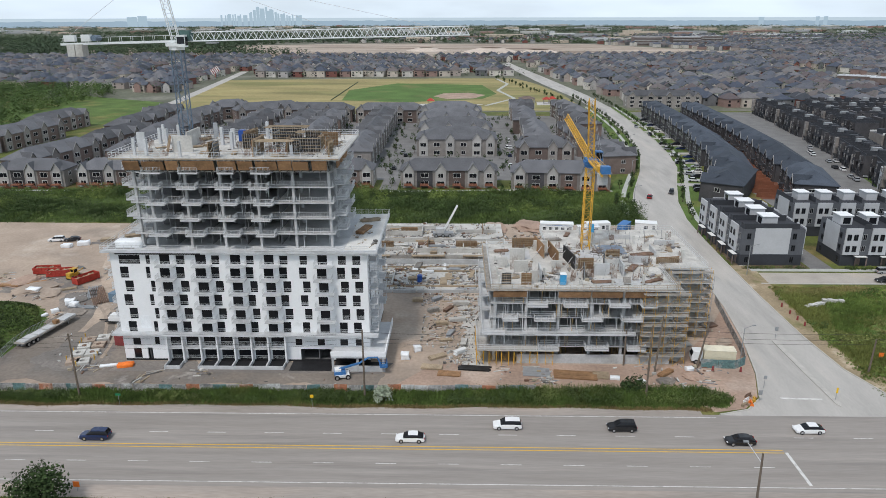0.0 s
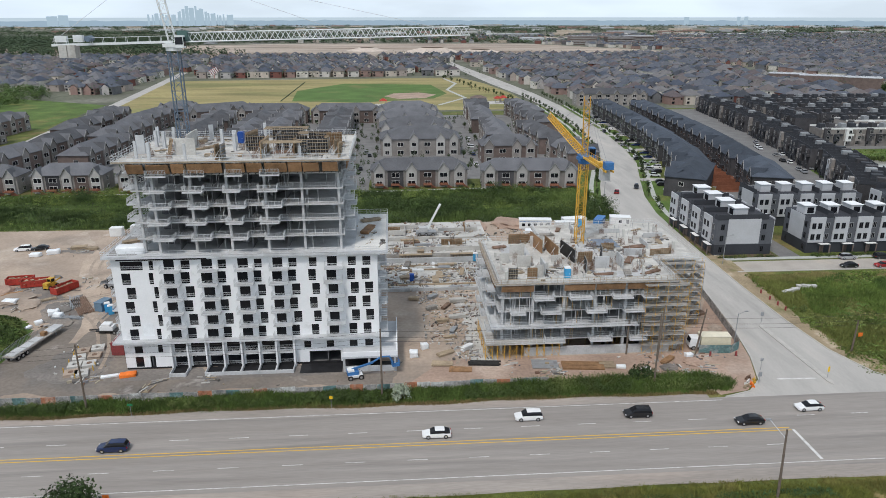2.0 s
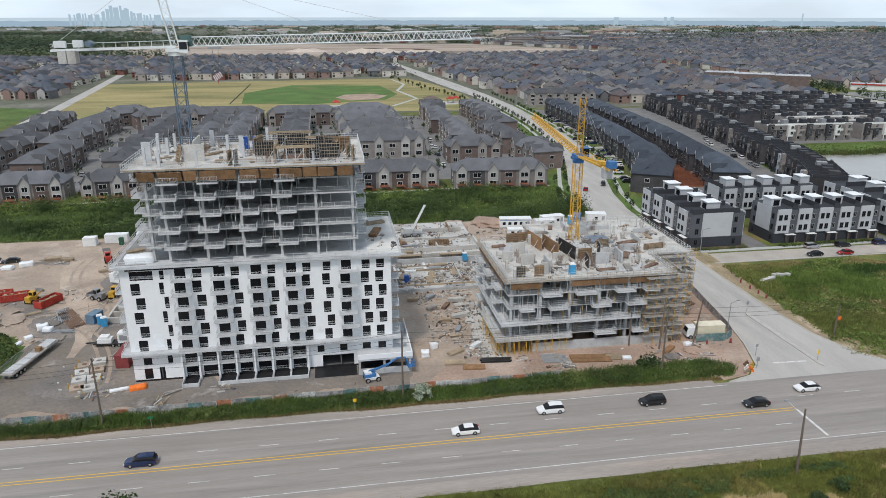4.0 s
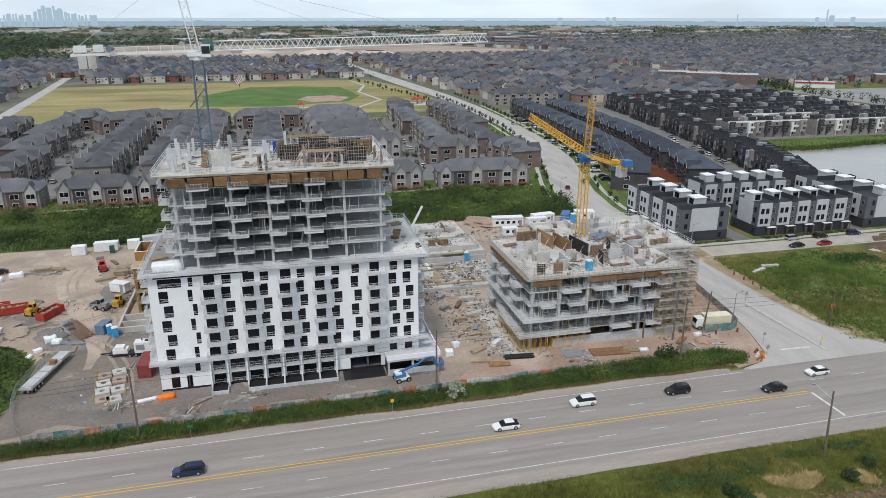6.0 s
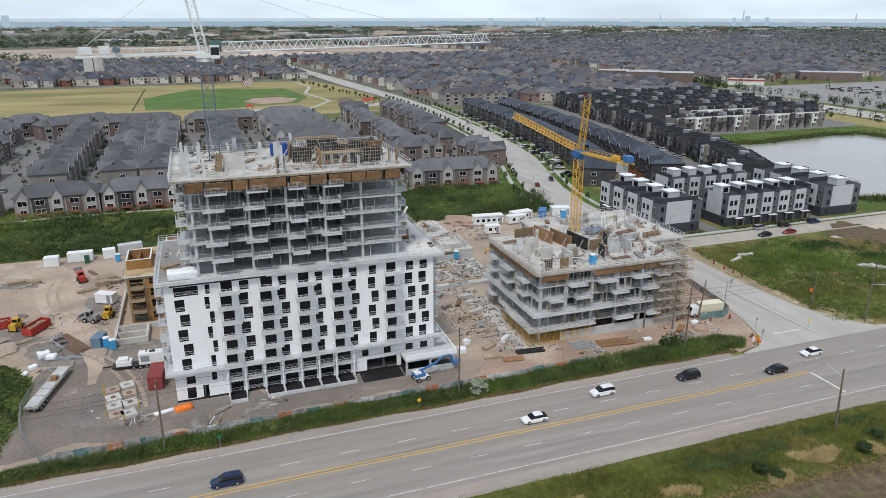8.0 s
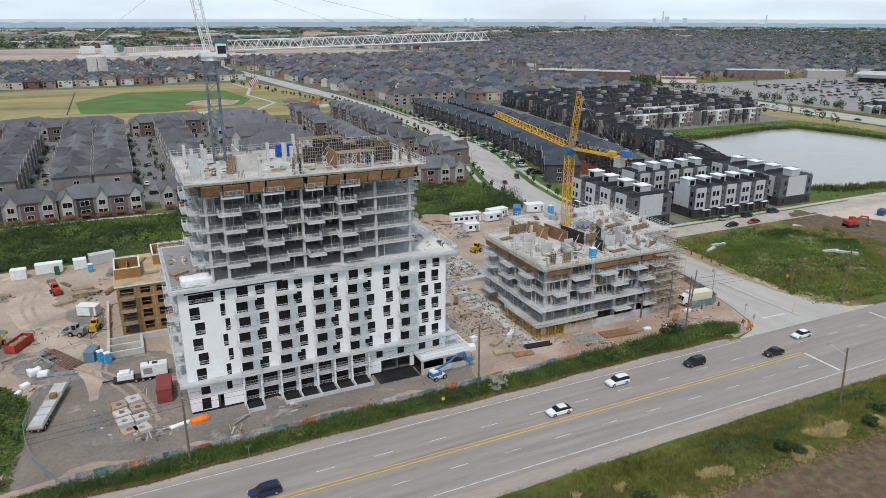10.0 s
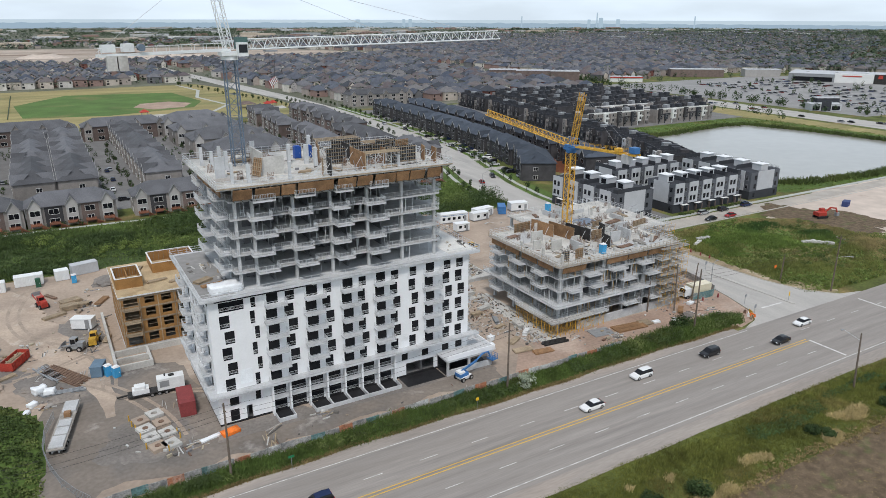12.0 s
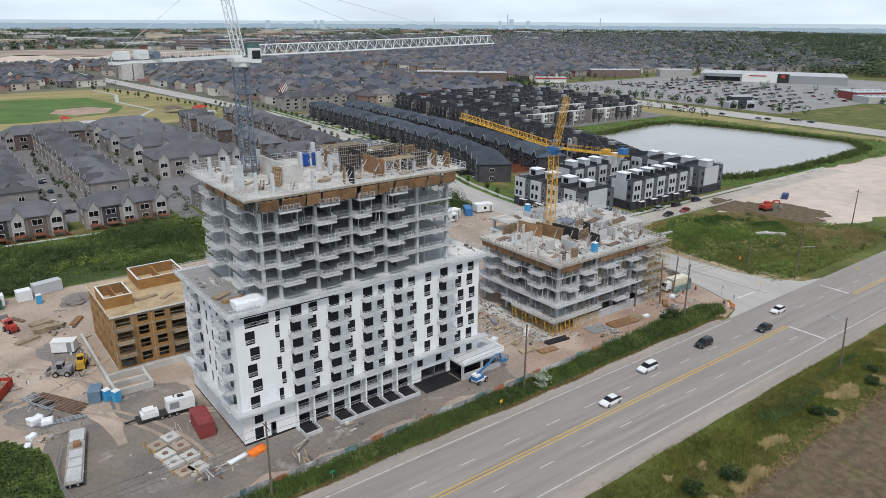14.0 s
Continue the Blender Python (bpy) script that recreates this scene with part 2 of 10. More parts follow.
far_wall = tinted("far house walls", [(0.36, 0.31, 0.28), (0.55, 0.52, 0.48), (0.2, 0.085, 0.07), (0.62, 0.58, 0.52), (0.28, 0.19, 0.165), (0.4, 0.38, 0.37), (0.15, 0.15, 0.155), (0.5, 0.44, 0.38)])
# leaf colour lightened and greyed to carry the haze of the distance
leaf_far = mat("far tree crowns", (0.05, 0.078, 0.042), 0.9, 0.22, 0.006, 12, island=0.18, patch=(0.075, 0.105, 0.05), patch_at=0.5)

# ======== building tools ========
class Geo:
    """Collects faces for one mesh."""

    def __init__(self):
        self.v, self.f = [], []

    def add(self, vs, fs):
        k = len(self.v)
        self.v += [tuple(p) for p in vs]
        self.f += [tuple(i + k for i in q) for q in fs]
        return self

    def box(self, x0, y0, z0, x1, y1, z1):
        return self.add([(x0, y0, z0), (x1, y0, z0), (x1, y1, z0), (x0, y1, z0), (x0, y0, z1), (x1, y0, z1), (x1, y1, z1), (x0, y1, z1)],
                        [(0, 3, 2, 1), (4, 5, 6, 7), (0, 1, 5, 4), (1, 2, 6, 5), (2, 3, 7, 6), (3, 0, 4, 7)])

    def turned(self, cx, cy, z0, sx, sy, sz, rz=0.0, tilt=0.0):
        """A box on z0, turned by rz and tilted about its own x axis, in degrees."""
        m = pose(cx, cy, z0, tilt, 0, rz)
        p = [m @ Vector((a * sx / 2, b * sy / 2, c * sz)) for c in (0, 1) for a, b in ((-1, -1), (1, -1), (1, 1), (-1, 1))]
        return self.add(p, [(0, 3, 2, 1), (4, 5, 6, 7), (0, 1, 5, 4), (1, 2, 6, 5), (2, 3, 7, 6), (3, 0, 4, 7)])

    def beam(self, a, b, w, h=None):
        a, b = Vector(a), Vector(b)
        h = h or w
        d = (b - a).normalized()
        s = d.cross(Vector((0, 0, 1)))
        s = s.normalized() if s.length > 1e-3 else Vector((1, 0, 0))
        u = s.cross(d)
        p = [e + s * i * w / 2 + u * j * h / 2 for e in (a, b) for i, j in ((-1, -1), (1, -1), (1, 1), (-1, 1))]
        return self.add(p, [(0, 1, 2, 3), (7, 6, 5, 4), (0, 4, 5, 1), (1, 5, 6, 2), (2, 6, 7, 3), (3, 7, 4, 0)])

    def tube(self, a, b, r, r2=None, n=8):
        a, b = Vector(a), Vector(b)
        r2 = r if r2 is None else r2
        d = (b - a).normalized()
        s = d.cross(Vector((0, 0, 1)))
        s = s.normalized() if s.length > 1e-3 else Vector((1, 0, 0))
        u = s.cross(d)
        ang = [2 * math.pi * i / n for i in range(n)]
        p = [a + (s * math.cos(t) + u * math.sin(t)) * r for t in ang] + [b + (s * math.cos(t) + u * math.sin(t)) * r2 for t in ang]
        return self.add(p, [(i, (i + 1) % n, n + (i + 1) % n, n + i) for i in range(n)] + [tuple(range(n - 1, -1, -1)), tuple(range(n, 2 * n))])

    def prism(self, pts, z0, z1):
        n = len(pts)
        return self.add([(x, y, z0) for x, y in pts] + [(x, y, z1) for x, y in pts],
                        [tuple(range(n - 1, -1, -1)), tuple(range(n, 2 * n))] + [(i, (i + 1) % n, n + (i + 1) % n, n + i) for i in range(n)])

    def sheet(self, pts, z):
        return self.add([(x, y, z) for x, y in pts], [tuple(range(len(pts)))])

    def strip(self, left, right, z):
        """A band between two lines of points."""
        n = len(left)
        return self.add([(x, y, z) for x, y in left] + [(x, y, z) for x, y in right], [(i, n + i, n + i + 1, i + 1) for i in range(n - 1)])

    def wall(self, x0, x1, z0, z1, y, thick, holes):
        """A wall along x with openings (x0, x1, z0, z1) right through it."""
        xs = sorted({x0, x1, *(min(max(h[k], x0), x1) for h in holes for k in (0, 1))})
        zs = sorted({z0, z1, *(min(max(h[k], z0), z1) for h in holes for k in (2, 3))})
        for i in range(len(xs) - 1):
            start = None
            for j in range(len(zs) - 1):
                mx, mz = (xs[i] + xs[i + 1]) / 2, (zs[j] + zs[j + 1]) / 2
                free = any(h[0] < mx < h[1] and h[2] < mz < h[3] for h in holes)
                if not free and start is None:
                    start = zs[j]
                if start is not None and (free or j == len(zs) - 2):
                    self.box(xs[i], y, start, xs[i + 1], y + thick, zs[j] if free else zs[j + 1])
                    start = None
        return self

    def weld(self):
        """Joins corners that lie in one place."""
        seen, back = {}, []
        for p in self.v:
            back.append(seen.setdefault(tuple(round(c, 4) for c in p), len(seen)))
        self.v = [tuple(p) for p in seen]
        self.f = [tuple(back[i] for i in f) for f in self.f]
        return self

    def moved(self, m):
        self.v = [tuple(m @ Vector(p)) for p in self.v]
        return self

    def join(self, other, m=None):
        return self.add([tuple(m @ Vector(p)) for p in other.v] if m else other.v, other.f)

    def mesh(self, name, material):
        me = bpy.data.meshes.new(name)
        me.from_pydata(self.v, [], self.f)
        me.materials.append(material)
        me.update()
        return me


def part(name, geo, material=None, parent=None, label="", at=None):
    """One mesh object, under a thing or a part, from a Geo or from a mesh that is shared."""
    ob = new(name, geo.mesh(name, material) if isinstance(geo, Geo) else geo)
    if parent is not None:
        ob.parent = parent
    if at is not None:
        ob.matrix_basis = at
    if label:
        tagged(ob, label)
    return ob


def thing(name, label, category, at=None, group="", kind=""):
    ob = new(name)
    ob.empty_display_size = 0.3
    if at is not None:
        ob.matrix_basis = at
    return tagged(ob, label, category, group, kind)


def solo(name, geo, material, label, category, at=None, group="", kind=""):
    """A thing that is one mesh."""
    return tagged(part(name, geo, material, None, "", at), label, category, group, kind)


def setting(name, geo, material, label, category):
    return solo(name, geo, material, label, category, None, "", "structure")


rng = np.random.default_rng(7)


def leaves(n, spots, radius, height, size, flat=0.5):
    """Leaf-like quads around many spots (x, y, z): n for each, as arrays for one mesh."""
    spots = np.asarray(spots, float)
    k = len(spots)
    rad = np.broadcast_to(np.asarray(radius, float), k)
    hei = np.broadcast_to(np.asarray(height, float), k)
    d = rng.normal(size=(k, n, 3))
    d /= np.linalg.norm(d, axis=2, keepdims=True)
    d *= rng.uniform(0.45, 1.0, (k, n, 1)) ** 0.6
    c = spots[:, None, :] + d * np.stack([rad, rad, hei / 2], 1)[:, None, :]
    c[:, :, 2] += hei[:, None] / 2
    nor = d + rng.normal(scale=0.5, size=d.shape) + np.array([0, 0, flat])
    nor /= np.linalg.norm(nor, axis=2, keepdims=True)
    ref = rng.normal(size=d.shape)
    u = np.cross(nor, ref)
    u /= np.linalg.norm(u, axis=2, keepdims=True)
    v = np.cross(nor, u)
    s = size * rng.uniform(0.6, 1.3, (k, n, 1))
    q = np.stack([c - u * s, c + v * s * 0.6, c + u * s, c - v * s * 0.6], 2).reshape(-1, 3)
    return q


def quads(name, q, material):
    me = bpy.data.meshes.new(name)
    n = len(q) // 4
    me.vertices.add(len(q))
    me.vertices.foreach_set("co", np.asarray(q, np.float32).ravel())
    me.loops.add(4 * n)
    me.loops.foreach_set("vertex_index", np.arange(4 * n, dtype=np.int32))
    me.polygons.add(n)
    me.polygons.foreach_set("loop_start", np.arange(0, 4 * n, 4, dtype=np.int32))
    me.update(calc_edges=True)
    me.materials.append(material)
    return me


def stuff(name, q, material, label, category):
    return tagged(new(name, quads(name, q, material)), label, category, "", "stuff")


def inside(x, y, poly):
    """Which of the points lie in the polygon."""
    x, y = np.asarray(x, float), np.asarray(y, float)
    hit = np.zeros(x.shape, bool)
    for (ax, ay), (bx, by) in zip(poly, poly[1:] + poly[:1]):
        cross = ((ay > y) != (by > y)) & (x < (bx - ax) * (y - ay) / ((by - ay) or 1e-9) + ax)
        hit ^= cross
    return hit


def rail(g, pts, z, h=1.1, step=1.6, w=0.07, bars=0.0, mid=2):
    """Guard rail along a line, one welded lattice: posts, rails and, if asked, close balusters between two rails."""
    w *= 0.75
    if bars:
        mid = 1
    tops = [z + h - k * h / (mid + 0.6) for k in range(mid + 1)]
    cuts = sorted({z, *(c for t in tops for c in (t - w, t))})
    own, seen = Geo(), set()
    for (ax, ay), (bx, by) in zip(pts, pts[1:]):
        d = math.hypot(bx - ax, by - ay)
        ux, uy = (bx - ax) / d, (by - ay) / d
        n = max(1, round(d / step))
        spans = [(d * i / n - w / 2, d * i / n + w / 2, True) for i in range(n + 1)]
        m = int(d / bars) if bars else 0
        for i in range(1, m):
            u = d * i / m
            if all(abs(u - (p + q) / 2) > w for p, q, _ in spans[:n + 1]):
                spans.append((u - 0.013, u + 0.013, False))
        spans.sort()
        cells = list(spans) + [(p[1], q[0], None) for p, q in zip(spans, spans[1:]) if q[0] > p[1] + 1e-4]
        for u0, u1, kind in cells:
            for z0, z1 in zip(cuts, cuts[1:]):
                level = any(abs(z1 - t) < 1e-6 for t in tops)
                if not (kind or level or (kind is False and z0 > tops[-1] - 0.01)):
                    continue
                p = [(ax + ux * u - uy * s * w / 2, ay + uy * u + ux * s * w / 2, zz) for zz in (z0, z1) for u, s in ((u0, -1), (u1, -1), (u1, 1), (u0, 1))]
                key = frozenset(tuple(round(c, 3) for c in q) for q in p)
                if key not in seen:
                    seen.add(key)
                    own.add(p, [(0, 3, 2, 1), (4, 5, 6, 7), (0, 1, 5, 4), (1, 2, 6, 5), (2, 3, 7, 6), (3, 0, 4, 7)])
    own.weld()
    uses = collections.Counter(frozenset(f) for f in own.f)
    own.f = [f for f in own.f if uses[frozenset(f)] == 1]
    return g.join(own)


def chain(pts, r, n=4):
    """A thin bent tube through points, in one skin."""
    g = Geo()
    vs, m = [], len(pts)
    for i, p in enumerate(pts):
        d = (Vector(pts[min(m - 1, i + 1)]) - Vector(pts[max(0, i - 1)])).normalized()
        s = d.cross(Vector((0, 0, 1))).normalized()
        u = s.cross(d)
        vs += [Vector(p) + (s * math.cos(2 * math.pi * k / n) + u * math.sin(2 * math.pi * k / n)) * r for k in range(n)]
    return g.add(vs, [(i * n + k, i * n + (k + 1) % n, (i + 1) * n + (k + 1) % n, (i + 1) * n + k) for i in range(m - 1) for k in range(n)])

# ======== ground, roads, water, distance ========
setting("ground", Geo().sheet([(-5200, -600), (5200, -600), (5200, 5200), (-5200, 5200)], 0), grass_rough, "flat green and dry grass land to the horizon", "ground")

def ragged(poly, step=1.5, amp=1.6):
    """A polygon with its straight edges broken into an uneven line."""
    out = []
    for (ax, ay), (bx, by) in zip(poly, poly[1:] + poly[:1]):
        n = max(1, int(math.hypot(bx - ax, by - ay) / step))
        for i in range(n):
            x, y = ax + (bx - ax) * i / n, ay + (by - ay) * i / n
            u = Vector((x * 0.12, y * 0.12, 2.0))
            w = Vector((x * 0.45, y * 0.45, 6.0))
            out.append((x + amp * (1.4 * noise.noise(u) + 0.5 * noise.noise(w)), y + amp * (1.4 * noise.noise(u + Vector((9, 3, 0))) + 0.5 * noise.noise(w + Vector((4, 8, 0))))))
    return out


SITE = [(-210, 106.5), (-96, 109), (40, 110.5), (52, 112), (60, 130), (66, 158), (66, 214), (10, 217), (-60, 215), (-210, 217)]
setting("site_ground", Geo().sheet(SITE, 0.03), dirt, "graded beige construction site dirt with wheel marks", "ground")
setting("gravel_yard", Geo().sheet(ragged([(-92, 112.5), (-14, 112), (-12, 118), (-62, 121), (-64, 138), (-68, 149), (-78, 154), (-88, 147), (-92, 134)]), 0.06), yard_dirt, "packed grey and brown yard with pale dusty patches", "ground")
setting("earth_ground", Geo().sheet([(-12, 111.2), (40, 111.2), (44.5, 104.4), (50, 105.6), (53.6, 109.4), (56.6, 118), (59.6, 132), (62, 150), (54, 136), (42, 121), (-4, 121)], 0.06), red_earth, "reddish bare earth beside the road verge", "ground")

for i, (cx, cy, rx, ry) in enumerate(((-86, 152, 8, 9), (-104, 160, 11, 6), (-83, 172, 6, 9), (-76, 124, 7, 6), (-100, 196, 9, 4))):
    ring = []
    for k in range(60):
        a = 2 * math.pi * k / 60
        u = 1 + 0.35 * noise.noise(Vector((1.3 * math.cos(a), 1.3 * math.sin(a), i * 5.0))) + 0.22 * noise.noise(Vector((4 * math.cos(a), 4 * math.sin(a), i * 5.0)))
        ring.append((cx + rx * u * math.cos(a), cy + ry * u * math.sin(a)))
    setting("gravel_patch", Geo().sheet(ring, 0.062 + 0.0005 * i), gravel, "dark grey muddy gravel patch in the site dirt", "ground")

# the trodden track through the yard, and the pale slab beside the second building
track_pts = [(-104, 214), (-97, 200), (-92.5, 185), (-88, 168), (-82.5, 152), (-80, 140), (-79, 133)]
track_mid = [(x + 1.2 * math.sin(i * 1.9), y) for i, (x, y) in enumerate(track_pts)]
track_dirt = mat("trodden beige track", (0.44, 0.352, 0.28), 0.95, 0.14, 0.15, 12, 0.3, patch=(0.36, 0.288, 0.232), patch_at=0.5, stain=(0.5, 0.43, 0.365), stain_at=0.56, stain_scale=0.14)
lft, rgt = [], []
for (ax, ay), (bx, by) in zip(track_mid, track_mid[1:]):
    for i in range(8):
        x, y = ax + (bx - ax) * i / 8, ay + (by - ay) * i / 8
        half = 0.6 + 4.6 * min(1, max(0, (y - 133) / 45))
        wob = 1.6 * min(1, half / 3.5)
        lft.append((x - half - wob * noise.noise(Vector((y * 0.23, 1, 0))), y))
        rgt.append((x + half + wob * noise.noise(Vector((y * 0.23, 7, 0))), y))
setting("site_track", Geo().strip(lft, rgt, 0.0655), track_dirt, "smooth beige trodden track through the yard", "ground")
apron = [(1.6 + 2.2 * noise.noise(Vector((y * 0.16, 3, 1))) + 0.9 * noise.noise(Vector((y * 0.9, 8, 1))), 119 + y) for y in np.arange(0, 30.1, 0.5)]
setting("concrete_apron", Geo().sheet([(6.5, 119.0), (6.5, 149.0)] + apron[::-1], 0.07), concrete_pale, "broken pale concrete apron strewn with gear", "ground")

# main road along x
RY0, RY1 = 82.6, 103.6
setting("road", Geo().sheet([(-700, RY0), (700, RY0), (700, RY1), (-700, RY1)], 0.05), asphalt, "worn grey four-lane asphalt road", "road")
setting("shoulder", Geo().strip([(x, 80.6 + 0.12 * math.sin(x * 0.07) + 0.1 * math.sin(x * 0.31)) for x in range(-300, 301, 3)][::-1], [(x, RY0 + 0.9) for x in range(-300, 301, 3)][::-1], 0.056), dusty, "pale dusty shoulder along the road", "road shoulder")
setting("shoulder_north", Geo().strip([(x, RY1 - 0.55 + 0.15 * math.sin(x * 0.4)) for x in range(-300, 43, 3)], [(x, 105.1 + 0.3 * math.sin(x * 0.11) + 0.2 * math.sin(x * 0.37)) for x in range(-300, 43, 3)], 0.056), dusty, "pale dusty shoulder below the grass bank", "road shoulder")
lines = Geo()
for y in (84.5, 102.7):
    x1 = 640 if y < 90 else 44
    lines.sheet([(-640, y - 0.08), (x1, y - 0.08), (x1, y + 0.08), (-640, y + 0.08)], 0.066)
for y in (89.2, 97.0):
    for i in range(-60, 70):
        x = i * 9.45 - 2.4
        if y > 90 or x < 46 or x > 86:
            lines.sheet([(x, y - 0.07), (x + 3.1, y - 0.07), (x + 3.1, y + 0.07), (x, y + 0.07)], 0.066)
lines.sheet([(83.0, 94.1), (83.5, 94.1), (83.5, 101.2), (83.0, 101.2)], 0.066)
lines.sheet([(51.1, 85.0), (51.6, 85.0), (51.6, 93.0), (51.1, 93.0)], 0.066)
lines.sheet([(57.5, 108.9), (65.0, 108.6), (65.0, 109.1), (57.5, 109.4)], 0.082)
setting("road_marking", lines, paint_white, "white lane and stop lines on asphalt", "road marking")
yl = Geo()
for y in (92.9, 93.6):
    for a, b in ((-640, 51.0), (83.6, 640)):
        yl.sheet([(a, y - 0.09), (b, y - 0.09), (b, y + 0.09), (a, y + 0.09)], 0.066)
setting("road_marking_yellow", yl, paint_yellow, "double yellow centre line", "road marking")

# side road and boulevard, from the junction to the far houses
BL = [(40, 103.4), (45, 103.5), (50.5, 105.2), (54, 109), (57, 118), (60, 132), (62.5, 150), (64, 175), (63, 200), (61.5, 225), (64, 245), (68.6, 262), (79, 295), (88, 330), (93.5, 374), (97, 415), (98.5, 460), (98.5, 520), (95.5, 585), (83.5, 695), (66, 925), (62, 1000)]
BR = [(92, 103.4), (88, 103.4), (82, 105), (77, 110.5), (74, 120), (73, 134), (73, 155), (73.6, 178), (74.5, 200), (76, 222), (80, 245), (87, 270), (97.5, 305), (103, 338), (106.6, 374), (108.8, 415), (110.5, 460), (112, 520), (109.5, 600), (96.5, 757), (78, 960), (74, 1030)]
setting("side_road", Geo().strip(BL, BR, 0.07), asphalt_side, "pale side road curving towards the houses", "road")


def offset(line, d):
    out = []
    for i, p in enumerate(line):
        a, b = Vector(line[max(0, i - 1)]), Vector(line[min(len(line) - 1, i + 1)])
        t = (b - a).normalized()
        out.append((p[0] - t.y * d, p[1] + t.x * d))
    return out


def kerb(line, d, w=0.28, h=0.17):
    g = Geo()
    a, b = offset(line, d), offset(line, d + w)
    n = len(line)
    vs = [(x, y, z) for pts, z in ((a, 0.0), (a, h), (b, h), (b, 0.0)) for x, y in pts]
    g.add(vs, [(k * n + i, k * n + i + 1, (k + 1) * n + i + 1, (k + 1) * n + i) for k in range(3) for i in range(n - 1)])
    return g


setting("kerb_west", kerb(BL[1:18], 0.0), kerb_mat, "concrete kerb of the side road", "kerb")
setting("kerb_east", kerb(BR[1:18], -0.28), kerb_mat, "concrete kerb of the side road", "kerb")
setting("pavement_west", Geo().strip(offset(BL[9:18], 4.6), offset(BL[9:18], 2.9), 0.1), paving, "concrete pavement along the boulevard", "pavement")
setting("pavement_east", Geo().strip(offset(BR[7:18], -2.9), offset(BR[7:18], -4.6), 0.1), paving, "concrete pavement along the boulevard", "pavement")
setting("verge_west", Geo().strip(offset(BL[9:18], 9), offset(BL[9:18], 0.25), 0.05), grass_green, "mown grass verge", "grass verge")
setting("verge_east", Geo().strip(offset(BR[8:18], -0.25), offset(BR[8:18], -9), 0.05), grass_green, "mown grass verge", "grass verge")

island = Geo()
ring = [(66.1, 132.5), (65.6, 131.5), (66.2, 107.2), (66.7, 106.4), (67.2, 107.2), (66.7, 131.5)]
island.prism(ring, 0.0, 0.22)
setting("traffic_island", island, kerb_mat, "narrow raised concrete median island", "traffic island")

dusty_street = mat("dusty beige asphalt", (0.4, 0.365, 0.325), 0.9, 0.12, 0.2, 20, 0.1, patch=(0.45, 0.4, 0.345), patch_at=0.5, stain=(0.31, 0.295, 0.275), stain_at=0.6, stain_scale=0.2)
# short cross street in front of the modern terraces
setting("cross_street", Geo().sheet([(73.2, 165), (240, 166), (240, 172.5), (73.4, 172.5)], 0.06), dusty_street, "pale cross street past the modern terraces", "road")
setting("cross_street_pavement", Geo().box(78, 173.6, 0, 240, 175.4, 0.14), paving, "concrete pavement before the terraces", "pavement")
setting("cross_street_kerb", Geo().box(77, 164.4, 0, 240, 164.9, 0.16), kerb_mat, "concrete kerb of the cross street", "kerb")

# vacant lots east of the side road
setting("vacant_lot", Geo().sheet([(75, 112), (82, 107), (300, 106), (300, 128), (140, 130), (140, 150), (118, 163), (76, 163.5)], 0.02), grass_rough, "overgrown vacant lot of grass and weeds", "grass")
setting("vacant_lot_green", Geo().sheet(ragged([(84, 136), (98, 128), (122, 128), (128, 140), (120, 154), (98, 158), (86, 150)], 1.5, 3.0), 0.04), grass_green, "lush green hollow in the vacant lot", "grass")
setting("bare_lot", Geo().sheet(ragged([(148, 167), (128, 158), (136, 134), (148, 122), (300, 112), (420, 150), (290, 171), (180, 175)], 2.5, 2.0), 0.05), pale_earth, "stripped pale and brown earth lot", "ground")
turned_earth = []
for k in range(72):
    a = 2 * math.pi * k / 72
    u = 1 + 0.45 * noise.noise(Vector((1.5 * math.cos(a), 1.5 * math.sin(a), 4.0))) + 0.25 * noise.noise(Vector((6 * math.cos(a), 6 * math.sin(a), 9.0)))
    turned_earth.append((143 + 13 * u * math.cos(a) - 5 * math.sin(a), 148 + 22 * u * math.sin(a)))
setting("lot_edge", Geo().sheet(turned_earth, 0.07), soil, "dark brown turned earth", "ground")

edge_l = offset(BR[2:8], -0.3)
edge_r = [(x + 1.2 * math.sin(i * 1.7), y) for i, (x, y) in enumerate(offset(BR[2:8], -5.0))]
setting("lot_margin", Geo().strip(edge_l, edge_r, 0.075), mat("tan lot margin", (0.3, 0.235, 0.15), 0.95, 0.25, 0.2, 12, 0.5, patch=(0.16, 0.16, 0.06), patch_at=0.52, stain=(0.4, 0.33, 0.25), stain_at=0.56, stain_scale=0.2), "dry tan earth margin along the kerb", "ground")
# pond and its banks
POND = [(170, 196), (187, 185), (224, 180.5), (262, 181), (308, 184), (327, 200), (325, 233), (321, 268), (309, 307), (287, 310), (255, 305), (227, 301), (205, 306), (188, 300), (180, 262), (170, 230)]
setting("pond", Geo().sheet(POND, 0.09), water_mat, "still grey storm pond", "pond")
setting("pond_bank", Geo().sheet([(150, 205), (166, 178), (330, 170), (350, 190), (345, 320), (320, 332), (190, 330), (172, 300), (160, 250)], 0.055), grass_green, "green weedy pond bank", "grass")

setting("residential_ground", Geo().sheet([(-196, 281), (60, 279), (84, 330), (92, 400), (95, 470), (-212, 480)], 0.035), asphalt_lane, "grey paved ground between the terraces", "ground")
setting("east_residential_ground", Geo().sheet([(112, 240), (150, 214), (182, 262), (196, 332), (345, 332), (352, 490), (118, 490), (118, 400)], 0.04), asphalt_lane, "grey paved ground between the dark terraces", "ground")
